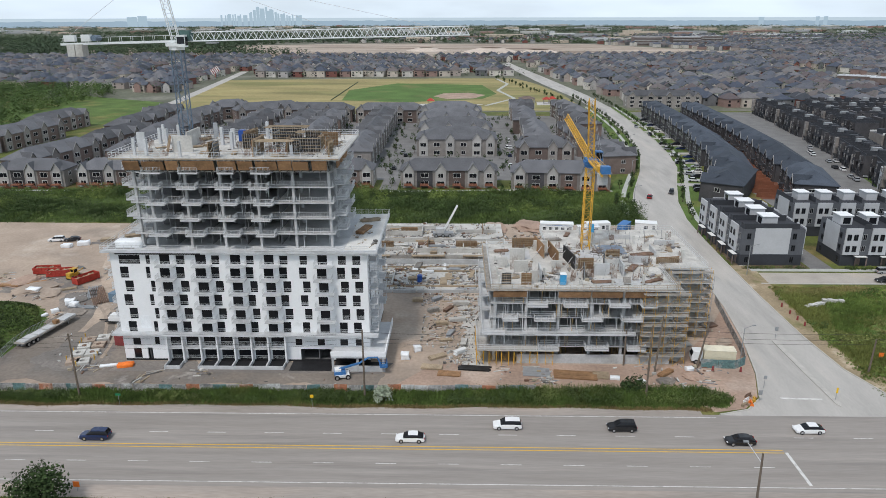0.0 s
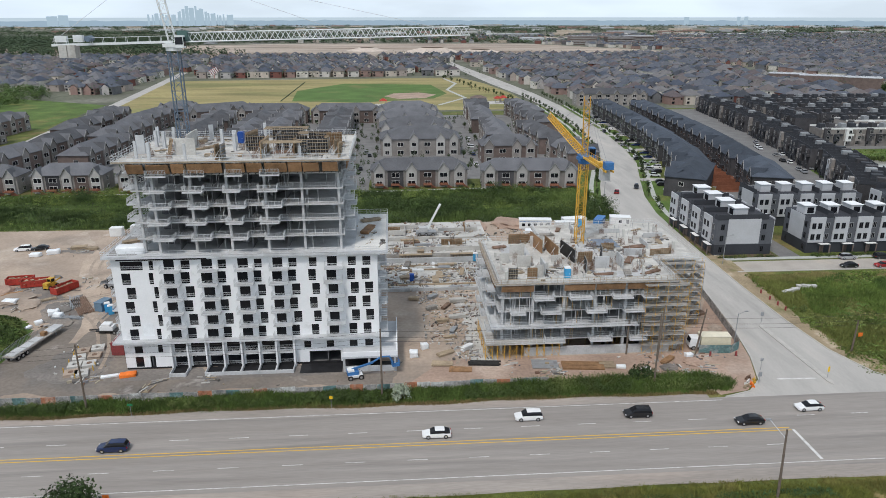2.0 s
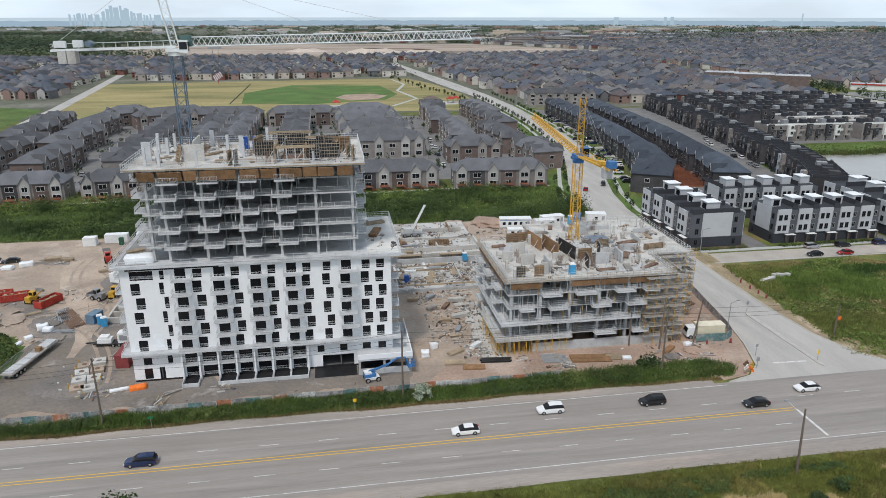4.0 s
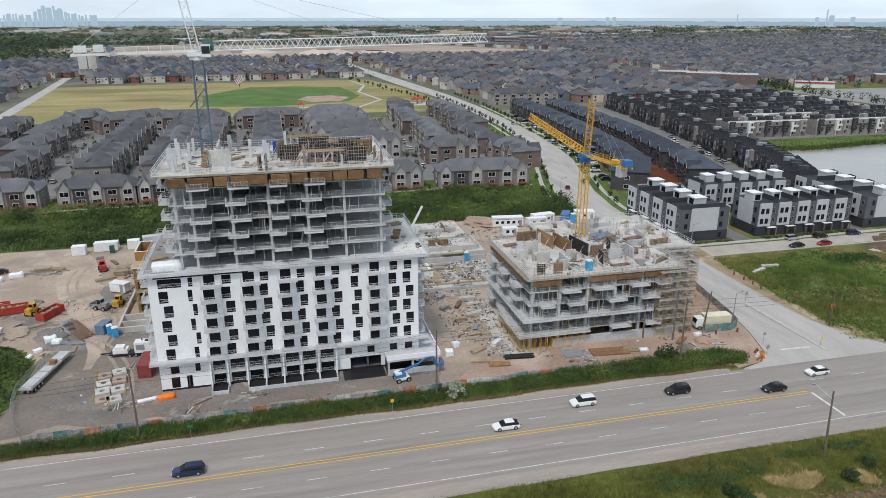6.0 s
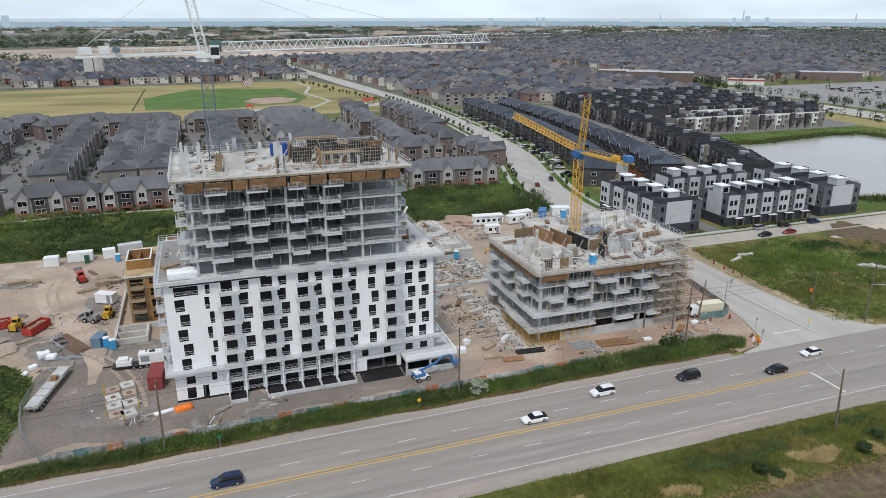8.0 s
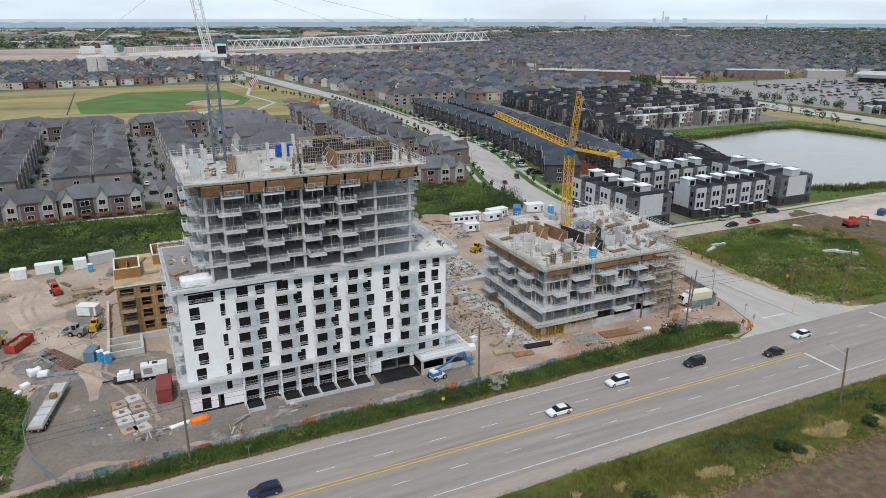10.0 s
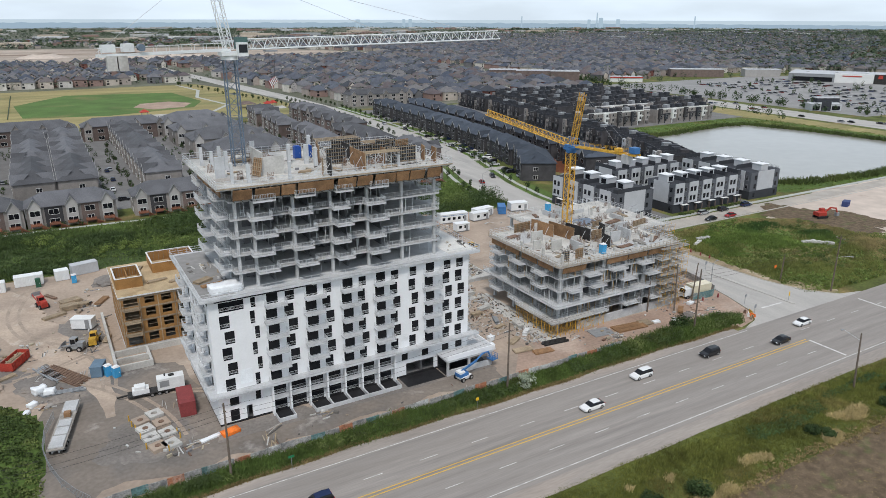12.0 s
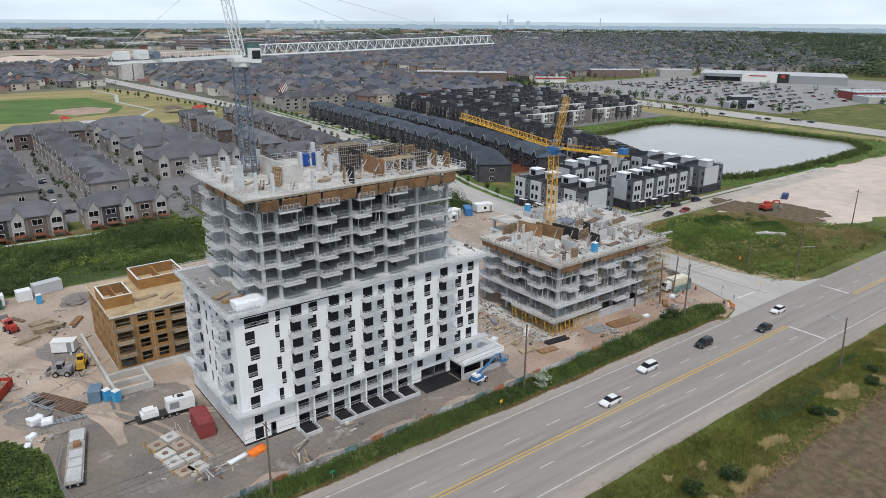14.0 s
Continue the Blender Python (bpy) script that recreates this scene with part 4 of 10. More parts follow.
def modern(units, uw, D, label):
    """Modern grey and charcoal terrace with roof boxes, fronts towards -y."""
    L = units * uw
    t = thing("modern_terrace", label, "house", pose(0, 0, -300), "modern terraces")
    H = 10.2
    part("base", Geo().box(-L / 2, -D / 2, 0, L / 2, D / 2, 3.1), panel_charcoal, t)
    part("upper_wall", Geo().box(-L / 2, -D / 2, 3.104, L / 2, D / 2, H), panel_mid, t, "mid-grey upper wall panels")
    part("roof", Geo().box(-L / 2 + 0.2, -D / 2 + 0.2, H + 0.003, L / 2 - 0.2, D / 2 - 0.2, H + 0.08), panel_charcoal, t)
    for e in (-1, 1):
        part("end_panel", Geo().box(min(e * L / 2, e * (L / 2 + 0.12)) + 0.002 * e, -D * 0.3, 3.3, max(e * L / 2, e * (L / 2 + 0.12)) + 0.002 * e, D * 0.27, H + 0.3), panel_grey, t)
        for k in range(3):
            for v in (-D * 0.39, D * 0.34):
                put_house_window(t, 0.9, 1.5, pose(e * (L / 2 + 0.006), v, 0.9 + k * 3.3, 0, 0, 90 * e), panel_charcoal)
    for i in range(units):
        x = -L / 2 + (i + 0.5) * uw
        for s in (1, -1):
            turn = pose(0, 0, 0, 0, 0, 0 if s > 0 else 180)
            part("front_panel", Geo().box(x - uw * 0.46, -D / 2 - 0.35, 3.2, x + uw * 0.17, -D / 2 - 0.004, H + 0.35).moved(turn), panel_grey, t, "light grey projecting wall panel")
            for k in range(2):
                for u in (-uw * 0.31, -uw * 0.06):
                    put_house_window(t, 0.95, 1.5, turn @ pose(x + u, -D / 2 - 0.36, 4.1 + k * 3.2), panel_charcoal)
                put_house_window(t, 0.9, 1.5, turn @ pose(x + uw * 0.31, -D / 2 - 0.01, 4.1 + k * 3.2), frame_grey)
        c = part("canopy", Geo().box(x - uw * 0.05, -D / 2 - 1.7, 2.75, x + uw * 0.44, -D / 2 - 0.36, 2.95), panel_charcoal, t)
        part("canopy_top", Geo().box(x - uw * 0.03, -D / 2 - 1.68, 2.953, x + uw * 0.42, -D / 2 - 0.38, 3.0), trim_white, c)
        for u in (-0.02, 0.4):
            part("canopy_post", Geo().box(x + uw * u - 0.12, -D / 2 - 1.65, 0, x + uw * u + 0.12, -D / 2 - 1.4, 2.745), brick_brown, t)
        part("door", Geo().box(x + uw * 0.1, -D / 2 - 0.06, 0.2, x + uw * 0.28, -D / 2 - 0.003, 2.4), brick_brown, t)
        b = part("roof_box", Geo().box(x - uw * 0.4, -1.9, H + 0.085, x + uw * 0.08, 2.1, H + 2.45), panel_grey, t, "light grey rooftop stair box")
        part("roof_box_lid", Geo().box(x - uw * 0.43, -2.1, H + 2.454, x + uw * 0.11, 2.3, H + 2.62), roof_white, b, "white roof lid")
        part("roof_box_glass", Geo().box(x - uw * 0.28, -1.94, H + 0.3, x + uw * 0.0, -1.904, H + 2.0), glass_dark, b)
        part("terrace_screen", Geo().box(x + uw * 0.25, -D / 2 + 0.25, H + 0.085, x + uw * 0.48, -D / 2 + 0.33, H + 1.4).box(x + uw * 0.48, -D / 2 + 0.25, H + 0.085, x + uw * 0.5, D * 0.4, H + 1.6), panel_charcoal, t)
        part("terrace_rail", rail(Geo(), [(x - uw * 0.45, -D / 2 + 0.3), (x + uw * 0.24, -D / 2 + 0.3)], H + 0.085, 1.0, 1.5, 0.05), panel_charcoal, t)
    return t


L_MOD = "modern grey and charcoal terraced houses with white-topped roof boxes"
m4, m5 = modern(4, 8.2, 16.5, L_MOD), modern(5, 6.9, 12.5, L_MOD)
for p, x, y, a in ((m4, 84.6, 194.6, -90), (m5, 120.5, 184.6, 0), (m5, 119.0, 211, 180), (m4, 151.5, 194.4, 90)):
    place(p, pose(x, y, 0, 0, 0, a))
setting("terrace_lane", Geo().sheet([(94.5, 174), (100.5, 174), (100.5, 225), (94.5, 225)], 0.06), asphalt_lane, "grey lane between the modern terraces", "road")
setting("terrace_lane_east", Geo().sheet([(139, 174), (142, 174), (142, 225), (139, 225)], 0.06), asphalt_lane, "grey lane between the modern terraces", "road")
setting("terrace_yard", Geo().sheet([(75, 176), (94, 176), (94, 222), (76.5, 222)], 0.045), soil, "bare planted strip before the modern terraces", "ground")
# residential lanes
for i, (x0, x1, y0, y1) in enumerate(((-30, -23, 262, 440), (-63.5, -57, 279, 440), (-102.5, -96.5, 279, 440), (-134, -128, 279, 440), (22, 29, 279, 470), (-135, 30, 285, 300), (-200, 20, 471, 480), (52, 55, 310, 470))):
    setting(f"lane_{i + 1}", Geo().sheet([(x0, y0), (x1, y0), (x1, y1), (x0, y1)], 0.06 + 0.004 * i), asphalt_lane, "grey residential lane between terraces", "road")
setting("dark_row_lane", Geo().strip([(146, 240), (157, 262), (164, 292), (169, 322), (178, 390), (186, 470)], [(151, 236), (162, 258), (169, 289), (175, 320), (184, 389), (192, 470)], 0.06), asphalt_lane, "pale lane behind the dark terraces", "road")
setting("deck_alley", Geo().strip([(112, 250), (121, 285), (129, 325), (135, 370), (139, 440)], [(122, 248), (131, 283), (138, 323), (143, 370), (146, 440)], 0.06), deck_red, "red brown fenced garden strip between terraces", "garden")
fences = thing("garden_fences", "red brown wooden garden fences between the terraces", "fence", pose(0, 0, 0))
for i in range(22):
    y = 252 + i * 6.3
    x = 116.5 + (y - 250) * 0.155 + (0 if y < 325 else -(y - 325) * 0.06)
    part("fence", Geo().turned(x, y, 0, 11, 0.12, 1.9, -10), deck_red, fences)

# parked cars along the terraces
def far_car(paint, label):
    t = thing("car", label, "car", pose(0, 0, -300), "parked cars by the terraces")
    up = pose(0, 0, 0, 90, 0, 0)
    part("body", Geo().prism([(-2.2, 0.35), (2.2, 0.35), (2.25, 0.7), (2.1, 0.9), (1.1, 1.0), (-1.9, 1.05), (-2.25, 0.8)], -0.9, 0.9).moved(up), paint, t)
    part("cabin", Geo().prism([(1.0, 1.003), (0.35, 1.5), (-1.4, 1.52), (-1.95, 1.06)], -0.78, 0.78).moved(up), glass_dark, t)
    part("roof_panel", Geo().box(-1.4, -0.76, 1.525, 0.3, 0.76, 1.57), paint, t)
    part("tyres", Geo().box(-1.7, -0.92, 0, -1.1, 0.92, 0.6).box(1.1, -0.92, 0, 1.7, 0.92, 0.6), rubber, t)
    return t


PARKED = [far_car(mat("white car paint far", (0.6, 0.61, 0.62), 0.3, 0.04, 1, 4), "white parked car beside the terraces"), far_car(mat("black car paint far", (0.02, 0.021, 0.024), 0.3, 0.04, 1, 4), "black parked car beside the terraces"), far_car(mat("silver car paint far", (0.3, 0.31, 0.33), 0.3, 0.04, 1, 4), "silver grey parked car beside the terraces")]
rp = np.random.default_rng(11)
spots = [(91.5 + (y - 250) * 0.16 - max(0, y - 340) * 0.1 + rp.normal(0, 0.5), y, -12 + rp.normal(0, 3)) for y in (246, 252, 261, 266, 278, 290, 301, 313, 318, 331, 348, 362)]
spots += [(159 + (y - 250) * 0.14 + 5 * (i % 2) + rp.normal(0, 0.4), y, 78 + rp.normal(0, 3)) for i, y in enumerate((256, 268, 280, 287, 304, 318, 334, 352))]
spots += [(-27.5, 300, 90), (-24.5, 330, 92), (-62, 310, 88), (-59, 352, 90), (-99.5, 296, 90), (-101, 345, 90), (24, 306, 90), (27, 350, 88), (-131, 310, 90), (-129.5, 360, 90), (-60, 292, 4), (-10, 294, 2)]
for i, (x, y, a) in enumerate(spots):
    place(PARKED[(i * 2 + i // 3) % 3], pose(x, y, 0.08, 0, 0, a))

# ======== far houses, one mass ========
BLOCK = [(-345, 600), (-225, 530), (-250, 760), (60, 775), (82, 690), (93, 600), (98, 470), (110, 470), (110, 620), (96, 760), (70, 1020), (60, 1010)]
roofs, walls, panes = Geo(), Geo(), Geo()
house_spots = []


def far_house(x, y, a, w, d, eave, rise):
    c, s = math.cos(a), math.sin(a)

    def at(u, v, z):
        return (x + u * c - v * s, y + u * s + v * c, z)
    p, q = w / 2, d / 2
    walls.add([at(-p, -q, 0), at(p, -q, 0), at(p, q, 0), at(-p, q, 0), at(-p, -q, eave), at(p, -q, eave), at(p, q, eave), at(-p, q, eave)], [(0, 1, 5, 4), (1, 2, 6, 5), (2, 3, 7, 6), (3, 0, 4, 7)])
    p, q = p + 0.5, q + 0.5
    r = max(0.4, q - p) if q > p else 0.0
    h = max(0.4, p - q) if p > q else 0.0
    roofs.add([at(-p, -q, eave), at(p, -q, eave), at(p, q, eave), at(-p, q, eave), at(-h, -r, eave + rise), at(h, r, eave + rise)],
              [(0, 1, 5, 4), (1, 2, 5), (2, 3, 4, 5), (3, 0, 4)] if p >= q else [(0, 1, 4), (1, 2, 5, 4), (2, 3, 5), (3, 0, 4, 5)])
    # dark windows and garage doors on the two long faces
    if y < 1150:
        for sgn in (-1, 1):
            f = sgn * (d / 2 + 0.06)
            for u, z, ww, hh in ((-w * 0.4, 3.7, 1.5, 1.4), (w * 0.26, 3.7, 1.6, 1.4), (w * 0.24, 0.9, 2.2, 1.7)):
                panes.add([at(u, f, z), at(u + ww, f, z), at(u + ww, f, z + hh), at(u, f, z + hh)], [(0, 1, 2, 3) if sgn < 0 else (3, 2, 1, 0)])
        panes.add([at(-1.1, -d / 2 - 0.62, 3.6), at(1.1, -d / 2 - 0.62, 3.6), at(1.1, -d / 2 - 0.62, 5.0), at(-1.1, -d / 2 - 0.62, 5.0)], [(0, 1, 2, 3)])
    # a front gable
    g = w * 0.28
    roofs.add([at(-g * 1.4, -q - 0.6, eave - 0.2), at(0, -q - 0.6, eave + rise * 0.75), at(g * 1.4, -q - 0.6, eave - 0.2), at(0, q * 0.2, eave + rise * 0.8)], [(0, 1, 3), (1, 2, 3)])
    walls.add([at(-g, -q - 0.55, 0), at(g, -q - 0.55, 0), at(g, -q - 0.55, eave), at(0, -q - 0.55, eave + rise * 0.6), at(-g, -q - 0.55, eave)], [(0, 1, 2, 3, 4)])


PARKS = [[(-225, 488), (-262, 770), (62, 790), (95, 690), (100, 488)], [(-640, 1160), (-280, 1135), (370, 1170), (580, 1215), (430, 1500), (300, 1730), (-220, 1770), (-830, 1520)],
         [(-352, 410), (-215, 410), (-222, 610), (-360, 640), (-460, 650), (-460, 560)], [(345, 100), (440, 100), (446, 900), (395, 900)], [(400, 260), (820, 240), (820, 560), (650, 600), (400, 600)],
         [(70, 160), (370, 160), (370, 330), (340, 500), (70, 540)], [(-260, 200), (110, 200), (110, 500), (-260, 500)], [(-2000, 1110), (-270, 1135), (-300, 2800), (-2600, 2800)]]
ROADS = [BL, BR]
for jy in range(0, 74):
    y = 500 + jy * 19.5 * (1 + jy * 0.004) + (0 if jy % 2 else 8.5)
    if y > 2700:
        break
    w_step = 13.2
    x0, x1 = -0.62 * y - 60, 1.55 * y + 250
    x = x0
    while x < x1:
        x += w_step * rng.uniform(0.86, 1.2)
        if int((x + 0.15 * y) / 118) != int((x - 15 + 0.15 * y) / 118):
            continue
        yy = y + rng.uniform(-2, 2) + 14 * math.sin(x * 0.006)
        if y > 1680 and x < 0.25 * y and rng.random() < 0.8:
            continue
        if y > 1500 and rng.random() < 0.25 + (y - 1500) / 2600:
            continue
        if rng.random() < min(0.8, max(0.0, (math.degrees(math.atan2(x, yy)) - 40) / 22)) * min(1.0, max(0.0, (math.hypot(x, yy) - 850) / 500)):
            continue
        house_spots.append((x, yy, rng.normal(0, 0.05) + (0 if jy % 2 else math.pi) + 0.25 * math.sin(x * 0.003)))
hs = np.array(house_spots)
keep = np.ones(len(hs), bool)
for poly in PARKS:
    keep &= ~inside(hs[:, 0], hs[:, 1], poly)
mid = np.interp(hs[:, 1], [p[1] for p in BL[9:]], [(p[0] + q[0]) / 2 for p, q in zip(BL[9:], BR[9:])])
keep &= (np.abs(hs[:, 0] - mid) > 24) | (hs[:, 1] > 1040)
wr = np.interp(hs[:, 1], [270, 860], [-191, -258])
keep &= (np.abs(hs[:, 0] - wr) > 17) | (hs[:, 1] > 870)
hs = hs[keep]
for x, y, a in hs:
    far_house(x, y, a, rng.uniform(10.0, 13.2), rng.uniform(11, 15.5), rng.uniform(5.4, 7.0), rng.uniform(2.8, 4.8))
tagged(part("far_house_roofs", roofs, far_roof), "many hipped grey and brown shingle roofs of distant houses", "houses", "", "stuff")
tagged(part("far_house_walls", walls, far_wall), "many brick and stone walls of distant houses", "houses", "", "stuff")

tagged(part("far_house_windows", panes, glass_dark), "many dark windows of distant houses", "windows", "", "stuff")

# ======== white apartment building with the open tower above ========
def window_meshes(w, h, guard=0.85):
    """Frame, pane and lower guard of an opening, around its lower middle, facing -y."""
    fr = Geo()
    for a, b in ((-w / 2, -w / 2 + 0.06), (w / 2 - 0.06, w / 2)):
        fr.box(a, 0.12, 0, b, 0.2, h)
    fr.box(-w / 2, 0.12, h - 0.07, w / 2, 0.2, h).box(-w / 2, 0.12, 0, w / 2, 0.2, 0.07)
    gd = rail(Geo(), [(-w / 2 + 0.03, 0.03), (w / 2 - 0.03, 0.03)], 0.08, guard - 0.08, w, 0.06, 0.17) if guard else None
    return fr.mesh("frame", panel_charcoal), Geo().box(-w / 2 + 0.05, 0.15, 0.05, w / 2 - 0.05, 0.17, h - 0.05).mesh("pane", glass_dark), gd.mesh("guard", rail_pale) if guard else None


WIN = {}


def put_window(parent, w, h, at, guard=0.85):
    key = (w, h, guard)
    if key not in WIN:
        WIN[key] = window_meshes(w, h, guard)
    f, p, g = WIN[key]
    win = part("window", f, None, parent, "", at)
    part("pane", p, None, win)
    if g:
        part("guard", g, None, win, "pale barred window guard")
    return win


AX0, AX1, AY0, AY1 = -64.6, -16.4, 121.5, 146.0
LV = [0.0, 3.1, 6.0, 8.8, 11.6, 14.4, 17.2, 20.0, 22.9]
tower = thing("apartment_building", "white clad apartment building under construction with an open concrete tower above", "building", pose(0, 0, 0))
COLS = [("w", -62.1, 1.6), ("w", -57.6, 0.8), ("b", -54.5, 1.9), ("w", -51.5, 1.6), ("b", -47.7, 2.0), ("w", -44.9, 1.5), ("b", -41.2, 1.9), ("w", -38.4, 1.4),
        ("b", -34.9, 1.8), ("w", -32.1, 1.5), ("w", -28.4, 1.4), ("b", -24.9, 1.8), ("w", -21.2, 1.5), ("w", -18.5, 1.5)]
front = Geo()
bal = Geo().box(-1.75, -1.55, -0.2, 1.75, 0.05, 0.0)
balr = rail(Geo(), [(-1.7, 0), (-1.7, -1.5), (1.7, -1.5), (1.7, 0)], 0.0, 1.05, 1.1, 0.06, 0.22)
balcony_slab, balcony_rail = bal.mesh("balcony_slab", slab_white), balr.mesh("balcony_rail", rail_pale)


def put_balcony(parent, at):
    b = part("balcony", balcony_slab, None, parent, "", at)
    part("balcony_rail", balcony_rail, None, b, "pale barred balcony rail")
    return b


for k in range(2, 8):
    z0, z1 = LV[k], LV[k + 1]
    shift = 0.6 if k % 2 else 0.0
    holes = []
    for j, (kind, x, w) in enumerate(COLS):
        if kind == "w":
            xx = x + shift - 0.15
            h = 2.25
            if k == 7:
                h, xx = 1.75, x + 0.1
                if j == 0:
                    xx, w = -61.0, 4.0
        else:
            xx, h = x + (0.15 if k % 2 else -0.1), 2.1
            if k == 7:
                h = 1.9
        holes.append((xx - w / 2, xx + w / 2, z0 + 0.18, z0 + 0.18 + h))
        put_window(tower, w, h, pose(xx, AY0, z0 + 0.18), 0.85 if kind == "w" else 0)
        if kind == "b" and k < 8:
            put_balcony(tower, pose(xx + 0.35, AY0 - 0.02, z0 + 0.14))
    front.wall(AX0, AX1, z0, z1, AY0, 0.3, holes)
# second storey and street level
UNITS = [(-55.3, -53.1), (-52.2, -49.6), (-48.8, -46.4), (-45.5, -43.1), (-42.1, -39.7), (-38.9, -36.5), (-35.6, -33.1)]
holes = [(-62.7, -61.2, 3.4, 4.9), (-58.4, -57.5, 3.5, 5.1), (-30.9, -29.6, 3.5, 4.9), (-26.6, -25.2, 3.5, 4.9), (-22.2, -20.7, 3.5, 4.9), (-19.2, -17.7, 3.5, 4.9)]
for a, b, c, d in holes:
    put_window(tower, round(b - a, 2), round(d - c, 2), pose((a + b) / 2, AY0, c), 0)
for a, b in UNITS:
    holes.append((a, b, 3.3, 5.5))
    put_window(tower, round(b - a, 2), 2.2, pose((a + b) / 2, AY0, 3.3), 0.95)
    part("juliet_slab", Geo().box(a - 0.15, AY0 - 1.0, 3.0, b + 0.15, AY0, 3.2), slab_white, tower)
    part("juliet_rail", rail(Geo(), [(a - 0.1, AY0 - 0.05), (a - 0.1, AY0 - 0.95), (b + 0.1, AY0 - 0.95), (b + 0.1, AY0 - 0.05)], 3.2, 1.0, 1.3, 0.06, 0.22), rail_pale, tower)
front.wall(AX0, AX1, 3.1, 6.0, AY0, 0.3, holes)
holes = [(-62.8, -61.3, 0.5, 2.7), (-60.1, -59.1, 0.35, 2.8), (-30.0, -24.0, 0.3, 2.75), (-23.2, -17.0, 0.3, 2.75)]
put_window(tower, 1.5, 2.2, pose(-62.05, AY0, 0.5), 0)
for a, b in UNITS:
    holes.append((a, b, 0.35, 2.7))
    put_window(tower, round(b - a, 2), 2.35, pose((a + b) / 2, AY0, 0.35), 0.9)
front.wall(AX0, AX1, 0.45, 3.1, AY0, 0.3, holes)
part("front_wall", front.weld(), render_white, tower, "white facade panels with window openings")
part("base_band", Geo().box(AX0 + 0.05, AY0 + 0.03, 0.0, AX1 - 0.05, AY0 + 0.28, 0.46), membrane_black, tower, "black damp-proof band")
part("top_band", Geo().box(-63.6, AY0 - 0.06, 22.05, -47.5, AY0 - 0.004, 22.5), membrane_black, tower, "black membrane strip below the roof edge")
for x in (-55.7, -52.65, -49.2, -45.95, -42.6, -39.3, -36.05, -32.7):
    part("party_fin", Geo().box(x - 0.14, AY0 - 1.1, 0.0, x + 0.14, AY0 - 0.004, 5.85), render_white, tower)
part("plastic_sheet", Geo().box(-60.6, AY0 - 0.03, 7.0, -58.6, AY0 - 0.004, 9.6), white_wrap, tower, "translucent plastic sheet taped over an opening")
# ledge above the second storey, with the low terrace at the end
part("ledge", Geo().box(-66.0, AY0 - 1.5, 5.95, -14.6, AY0 - 0.004, 6.3).box(-66.0, AY0 - 0.004, 5.95, AX0 - 0.004, AY1, 6.3), slab_white, tower, "projecting pale slab ledge")
part("ledge_rail", rail(Geo(), [(-65.9, AY1), (-65.9, AY0 - 1.4), (-14.7, AY0 - 1.4)], 6.3, 0.55, 2.0, 0.05, 0, 1), rail_pale, tower)
part("terrace", Geo().box(-23.4, AY0 - 4.2, 3.0, -13.0, AY0 - 0.004, 3.35).box(-16.3, AY0 - 0.004, 3.0, -13.0, 133, 3.35), slab_white, tower, "low pale terrace slab")
part("terrace_parapet", Geo().box(-23.4, AY0 - 4.2, 3.36, -13.0, AY0 - 4.0, 4.3).box(-13.2, AY0 - 3.99, 3.36, -13.0, 133, 4.3), render_white, tower)
part("terrace_wall", Geo().box(-23.2, AY0 - 4.0, 0, -13.2, AY0 - 3.7, 1.2), slab_white, tower)
for x in (-23.1, -18.4, -13.5):
    part("terrace_post", Geo().box(x - 0.2, AY0 - 4.05, 0, x + 0.2, AY0 - 3.65, 3.0), concrete, tower)

# side and back walls
SIDE_Y = (124.6, 128.6, 131.8, 134.6, 138.4, 142.6)
for sx, turn, name in ((AX0, -90, "west_wall"), (AX1, 90, "east_wall")):
    g = Geo()
    for k in range(1, 8):
        holes = []
        for j, y in enumerate(SIDE_Y):
            u = y + (0.4 if k % 2 else -0.2)
            wide = 1.8 if j in (0, 4) else 1.0
            holes.append((u - wide / 2, u + wide / 2, LV[k] + 0.2, LV[k] + 2.2))
        g.wall(AY0 + 0.304, AY1 - 0.304, LV[k], LV[k + 1], 0, 0.3, holes)
        for j, h in enumerate(holes):
            m = pose((h[0] + h[1]) / 2, 0, h[2])
            at = (Matrix(((0, 1, 0, sx), (1, 0, 0, 0), (0, 0, 1, 0), (0, 0, 0, 1))) if turn < 0 else Matrix(((0, -1, 0, sx), (1, 0, 0, 0), (0, 0, 1, 0), (0, 0, 0, 1)))) @ m
            put_window(tower, round(h[1] - h[0], 2), 2.0, at, 0)
            if j in (0, 4) and k >= 2:
                put_balcony(tower, at @ pose(0.2, -0.02, -0.05))
    g.wall(AY0 + 0.304, AY1 - 0.304, 0.45, 3.1, 0, 0.3, [])
    flip = Matrix(((0, 1, 0, sx), (1, 0, 0, 0), (0, 0, 1, 0), (0, 0, 0, 1))) if turn < 0 else Matrix(((0, -1, 0, sx), (1, 0, 0, 0), (0, 0, 1, 0), (0, 0, 0, 1)))
    part(name, g.weld().moved(flip), render_white, tower)
part("back_wall", Geo().box(AX0, AY1 - 0.3, 0.45, AX1, AY1, 22.9), render_white, tower)
part("side_base_band", Geo().box(AX0 + 0.04, AY0 + 0.3, 0, AX0 + 0.25, AY1 - 0.05, 0.45).box(AX1 - 0.25, AY0 + 0.3, 0, AX1 - 0.04, AY1 - 0.05, 0.45), membrane_black, tower)
